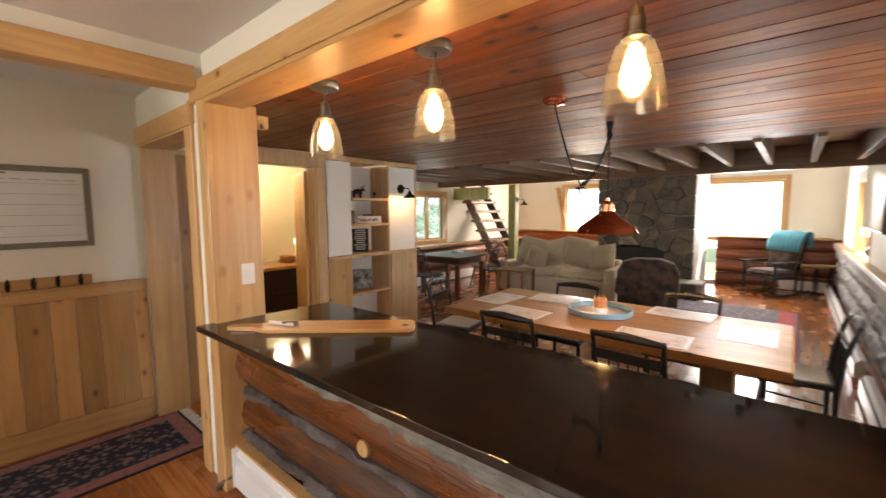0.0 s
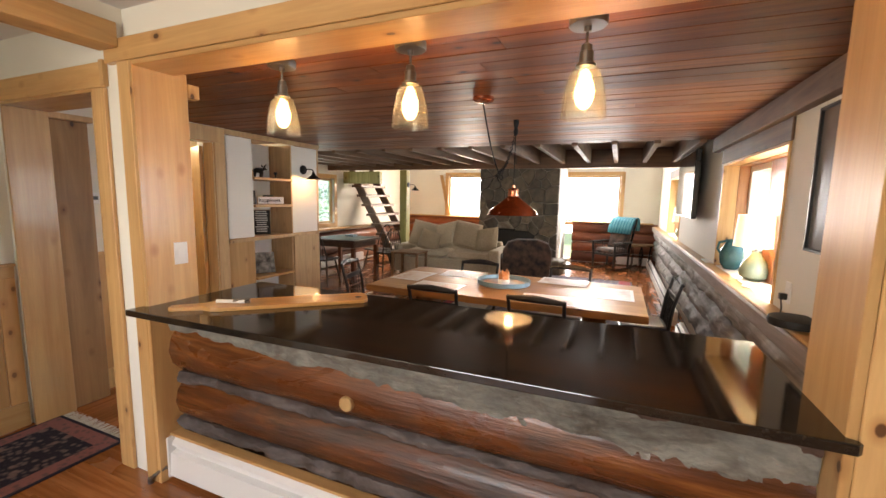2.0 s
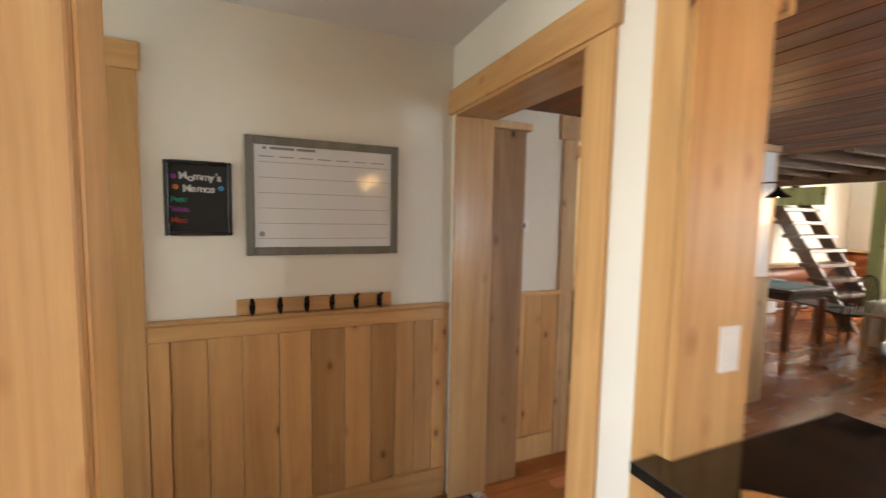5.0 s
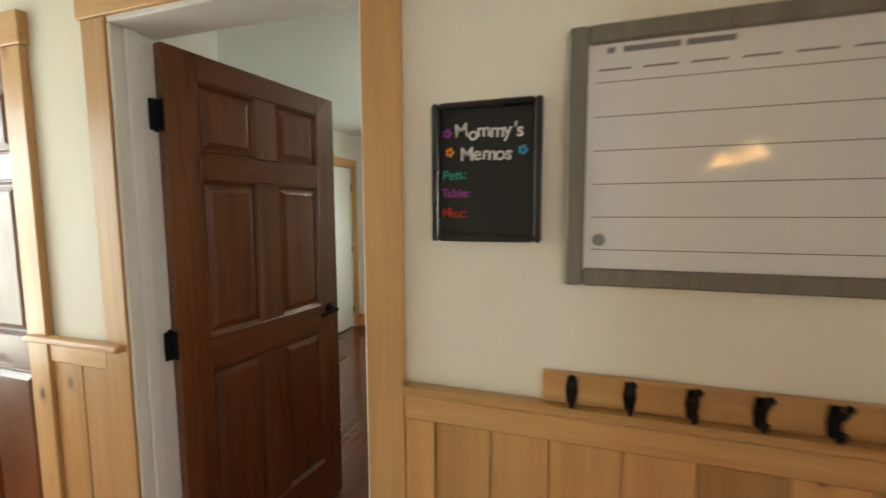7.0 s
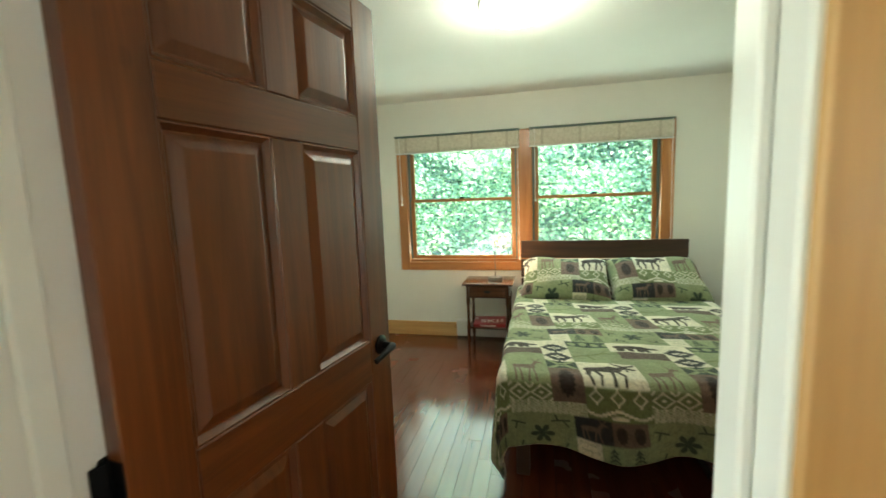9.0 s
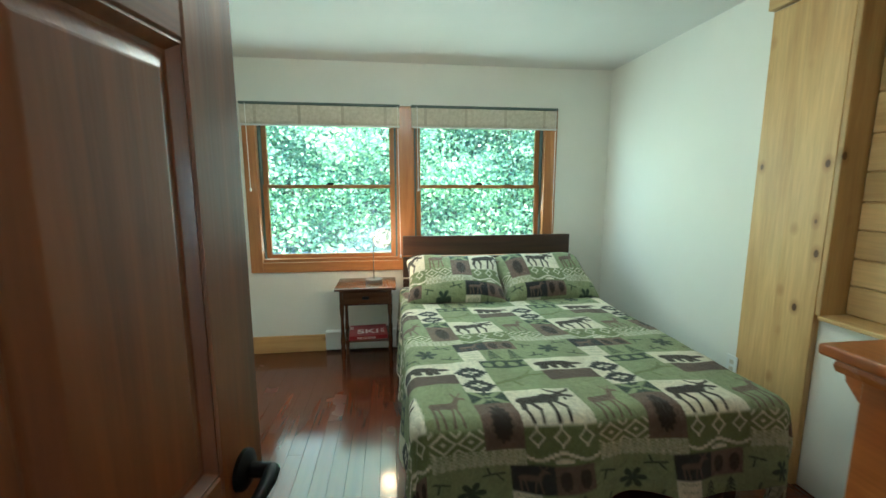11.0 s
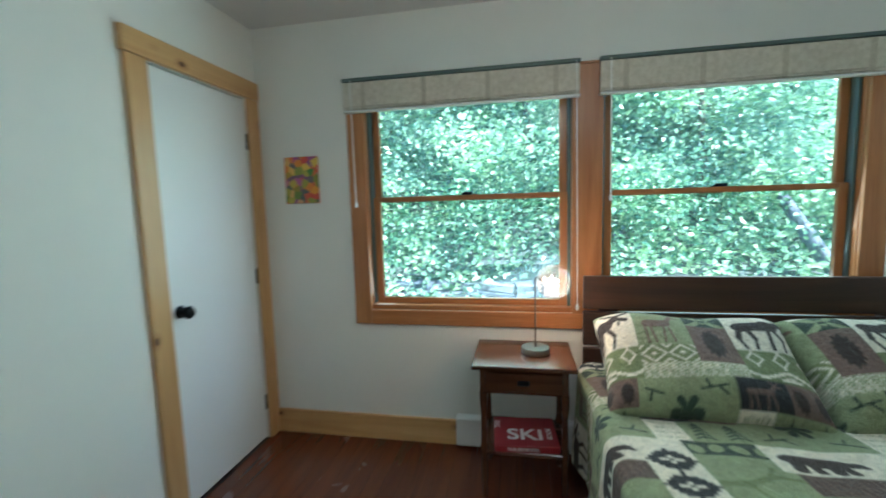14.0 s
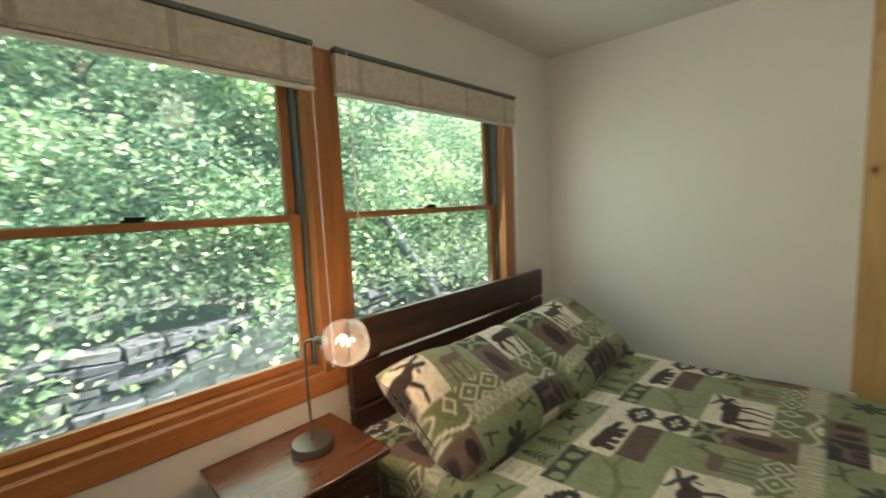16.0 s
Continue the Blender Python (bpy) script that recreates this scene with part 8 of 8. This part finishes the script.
def leaves(name, spots, size, material, rnd, parent=None):
    """Many small folded leaves at the given places, as one mesh."""
    verts, faces = [], []
    for p in spots:
        d = Vector((rnd.gauss(0, 1), rnd.gauss(0, 1), rnd.gauss(-0.25, 0.6))).normalized()
        s = d.cross(Vector((rnd.gauss(0, 1), rnd.gauss(0, 1), rnd.gauss(0.9, 0.5)))).normalized()
        up = s.cross(d)
        ln = size * rnd.uniform(0.6, 1.4)
        w = ln * 0.33
        k = len(verts)
        verts += [p, p + d * ln * 0.45 + s * w + up * w * 0.35, p + d * ln, p + d * ln * 0.45 - s * w + up * w * 0.35]
        faces += [(k, k + 1, k + 2), (k, k + 2, k + 3)]
    me = bpy.data.meshes.new(name)
    me.from_pydata([tuple(v) for v in verts], [], faces)
    me.materials.append(material)
    ob = new(name, me)
    ob.parent = parent
    return ob


rnd = random.Random(21)


def clumps(count, per, box_, spread):
    out = []
    for _ in range(count):
        x, y = rnd.uniform(box_[0], box_[1]), rnd.uniform(box_[2], box_[3])
        z = bank_height(x, y) + rnd.uniform(box_[4], box_[5])
        for _ in range(per):
            out.append(Vector((x + rnd.gauss(0, spread), y + rnd.gauss(0, spread), z + rnd.gauss(0, spread * 0.55))))
    return out


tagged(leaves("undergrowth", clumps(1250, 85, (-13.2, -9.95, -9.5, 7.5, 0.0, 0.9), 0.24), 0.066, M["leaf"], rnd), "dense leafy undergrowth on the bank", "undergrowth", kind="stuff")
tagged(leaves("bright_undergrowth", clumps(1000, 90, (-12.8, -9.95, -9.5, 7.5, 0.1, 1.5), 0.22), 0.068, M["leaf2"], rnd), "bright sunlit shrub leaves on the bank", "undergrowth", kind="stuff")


spill = []
for _ in range(100):
    y = rnd.uniform(-7, 5)
    z = 0.62 - 0.6 * rnd.random() ** 2.4
    for _ in range(26):
        spill.append(Vector((-9.72 + rnd.gauss(0, 0.09), y + rnd.gauss(0, 0.16), z + rnd.gauss(0, 0.13))))
for _ in range(170):
    y = rnd.uniform(-8, 6)
    x = rnd.uniform(-10.35, -9.95)
    for _ in range(30):
        spill.append(Vector((x + rnd.gauss(0, 0.12), y + rnd.gauss(0, 0.17), 0.62 + (-9.95 - x) * 0.8 + rnd.gauss(0, 0.10))))
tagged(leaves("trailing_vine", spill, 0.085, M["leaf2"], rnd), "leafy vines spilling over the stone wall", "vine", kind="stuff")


def tree(x, y, h, r, spread, count, material, lean=0.0, base=None, crown_low=0.25):
    z0 = bank_height(x, y) if base is None else base
    root = thing("tree", "broadleaf tree with a slim trunk and loose crown", "tree", pose(x, y, z0 - 0.05), group="trees on the bank")
    trunk = [(lean * f * f * h * 0.3, 0.1 * math.sin(f * 3 + x), f * h * 0.9) for f in [i / 8 for i in range(9)]]
    part("trunk", tube(B(), trunk, [r * (1 - 0.8 * i / 8) for i in range(9)], 9), M["bark"], root, "", True)
    spots = []
    for k in range(16):
        f = crown_low + (1 - crown_low) * rnd.random()
        p = Vector(trunk[min(8, int(f * 8))])
        a = rnd.uniform(0, 2 * math.pi)
        ln = spread * rnd.uniform(0.5, 1.0) * (1.15 - 0.6 * f)
        tip = p + Vector((math.cos(a) * ln, math.sin(a) * ln, ln * rnd.uniform(0.1, 0.6)))
        part("limb", tube(B(), [p, (p + tip) / 2 + Vector((0, 0, 0.06)), tip], [r * 0.28, r * 0.18, r * 0.06], 6), M["bark"], root, "", True)
        for _ in range(count // 9):
            g_ = rnd.uniform(0.35, 1.1)
            q = p + (tip - p) * g_
            s = 0.26 * spread * 0.5
            spots.append(q + Vector((rnd.gauss(0, s), rnd.gauss(0, s), rnd.gauss(0, s * 0.7))))
    leaves("crown", spots, 0.085, material, rnd, root)
    return root


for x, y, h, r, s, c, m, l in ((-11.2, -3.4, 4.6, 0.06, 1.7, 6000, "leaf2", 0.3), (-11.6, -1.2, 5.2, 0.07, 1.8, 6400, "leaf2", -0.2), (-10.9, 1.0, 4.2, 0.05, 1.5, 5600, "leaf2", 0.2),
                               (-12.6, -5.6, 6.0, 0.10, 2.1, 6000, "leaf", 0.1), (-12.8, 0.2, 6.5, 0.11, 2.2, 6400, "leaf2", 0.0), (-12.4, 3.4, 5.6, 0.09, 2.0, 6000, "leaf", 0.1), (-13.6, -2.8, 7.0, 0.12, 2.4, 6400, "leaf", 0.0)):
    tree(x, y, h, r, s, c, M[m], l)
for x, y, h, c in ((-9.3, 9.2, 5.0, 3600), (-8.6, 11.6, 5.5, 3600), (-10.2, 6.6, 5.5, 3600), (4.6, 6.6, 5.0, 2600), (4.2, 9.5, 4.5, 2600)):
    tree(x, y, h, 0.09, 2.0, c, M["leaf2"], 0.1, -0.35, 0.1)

# pale fallen trunk leaning on the wall
fallen = thing("fallen_trunk", "pale grey trunk leaning over the stone wall", "tree trunk", pose(0, 0, 0))
part("trunk", tube(B(), [(-9.66, 2.2, -0.34), (-9.68, 2.08, 0.2), (-9.72, 1.9, 0.55), (-9.85, 1.72, 0.92), (-10.1, 1.55, 1.4)], [0.085, 0.08, 0.075, 0.07, 0.06], 10), M["slab_stone"], fallen, "", True)

# dry stone wall along the foot of the bank
sw = tagged(new("dry_stone_wall"), "low dry-stacked bluestone retaining wall", "stone wall", kind="structure")
part("backing", box(B(), -10.12, -9.98, -9.5, 7.5, -0.35, 0.46), M["earth"], sw)
shapes = []
for k in range(10):
    q = random.Random(40 + k)
    bm = box(B(), -0.13, 0.13, -0.5, 0.5, -0.5, 0.5, 0.06)
    for v in bm.verts:
        v.co += Vector((q.uniform(-0.02, 0.02), q.uniform(-0.05, 0.05), q.uniform(-0.1, 0.1)))
    me = bpy.data.meshes.new("stone")
    bm.to_mesh(me)
    bm.free()
    me.materials.append(M["slab_stone"])
    shapes.append(me)
z = -0.35
while z < 0.44:
    h = rnd.uniform(0.06, 0.16)
    y = -6.2 + rnd.uniform(0, 0.2)
    while y < 4.2:
        w = rnd.uniform(0.18, 0.62)
        ob = new("stone", rnd.choice(shapes))
        ob.parent = sw
        ob.matrix_basis = pose(-9.93 + rnd.uniform(-0.04, 0.05), y + w / 2, z + h / 2, rnd.uniform(-7, 7), rnd.uniform(-9, 9), rnd.uniform(-9, 9)) @ Matrix.Diagonal((1, w * 0.97, h * 0.94, 1))
        y += w
    z += h


# added glowing plane that stands in for bright distance beyond the gable windows
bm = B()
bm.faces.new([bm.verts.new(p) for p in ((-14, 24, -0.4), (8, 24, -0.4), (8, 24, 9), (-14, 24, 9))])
solo("backdrop", bm, glow("glowing_backdrop", (1.0, 0.98, 0.94), 1.1), "pale glowing backdrop added beyond the gable windows", "backdrop", kind="structure")


# floor planks, laid piece by piece
def plank_floor(name, label, x0, x1, y0, y1, width, lo, hi, material, seed, top=0.0):
    """Planks along x as parts of a floor; plank lengths share a few meshes."""
    rnd = random.Random(seed)
    root = tagged(new(name), label, "floor", kind="structure")
    lengths = [lo + (hi - lo) * k / 5 for k in range(6)]
    meshes = []
    for ln in lengths:
        bm = box(B(), 0.0003, ln - 0.0003, 0.0003, width - 0.0003, -0.018, 0, 0.0006)
        me = bpy.data.meshes.new("plank")
        bm.to_mesh(me)
        bm.free()
        me.materials.append(material)
        meshes.append(me)
    y = y0
    while y < y1 - 0.01:
        x = x0 - rnd.uniform(0, 0.7)
        while x < x1:
            k = rnd.randrange(6)
            a, b = max(x, x0), min(x + lengths[k], x1)
            if b - a > 0.03:
                ob = new("plank", meshes[k])
                ob.parent = root
                ob.location = (a, y, top + rnd.uniform(-0.0004, 0.0))
                ob.scale = ((b - a) / lengths[k], 1, 1)
            x += lengths[k]
        y += width
    return root


plank_floor("floor_bedroom", "glossy dark red hardwood plank floor", -7.33, -3.56, -2.75, 0.95, 0.0838, 0.9, 1.7, M["red_floor"], 3)
plank_floor("floor_hall", "orange brown hardwood plank floor", -3.558, -1.2, -3.3, 1.05, 0.0838, 0.8, 1.6, M["oak_floor"], 5)


def plank_sheet(name, label, x0, x1, y0, y1, width, seed):
    rnd = random.Random(seed)
    bm = B()
    x = x0
    while x < x1:
        y = y0 - rnd.uniform(0, 1.0)
        while y < y1:
            ln = rnd.uniform(0.9, 2.0)
            a, b = max(y, y0), min(y + ln, y1)
            if b - a > 0.02:
                box(bm, x + 0.0008, min(x + width, x1) - 0.0008, a + 0.0008, b - 0.0008, -0.018, rnd.uniform(-0.0006, 0.0), 0)
            y += ln
        x += width
    return solo(name, bm, M["oak_floor_y"], label, "floor", kind="structure")


plank_sheet("floor_living", "warm orange hardwood plank floor", -5.8, 0.86, 1.06, 10.4, 0.0838, 11)
plank_sheet("floor_kitchen", "orange hardwood kitchen floor", -1.2, 2.6, -3.3, 1.05, 0.0838, 12)
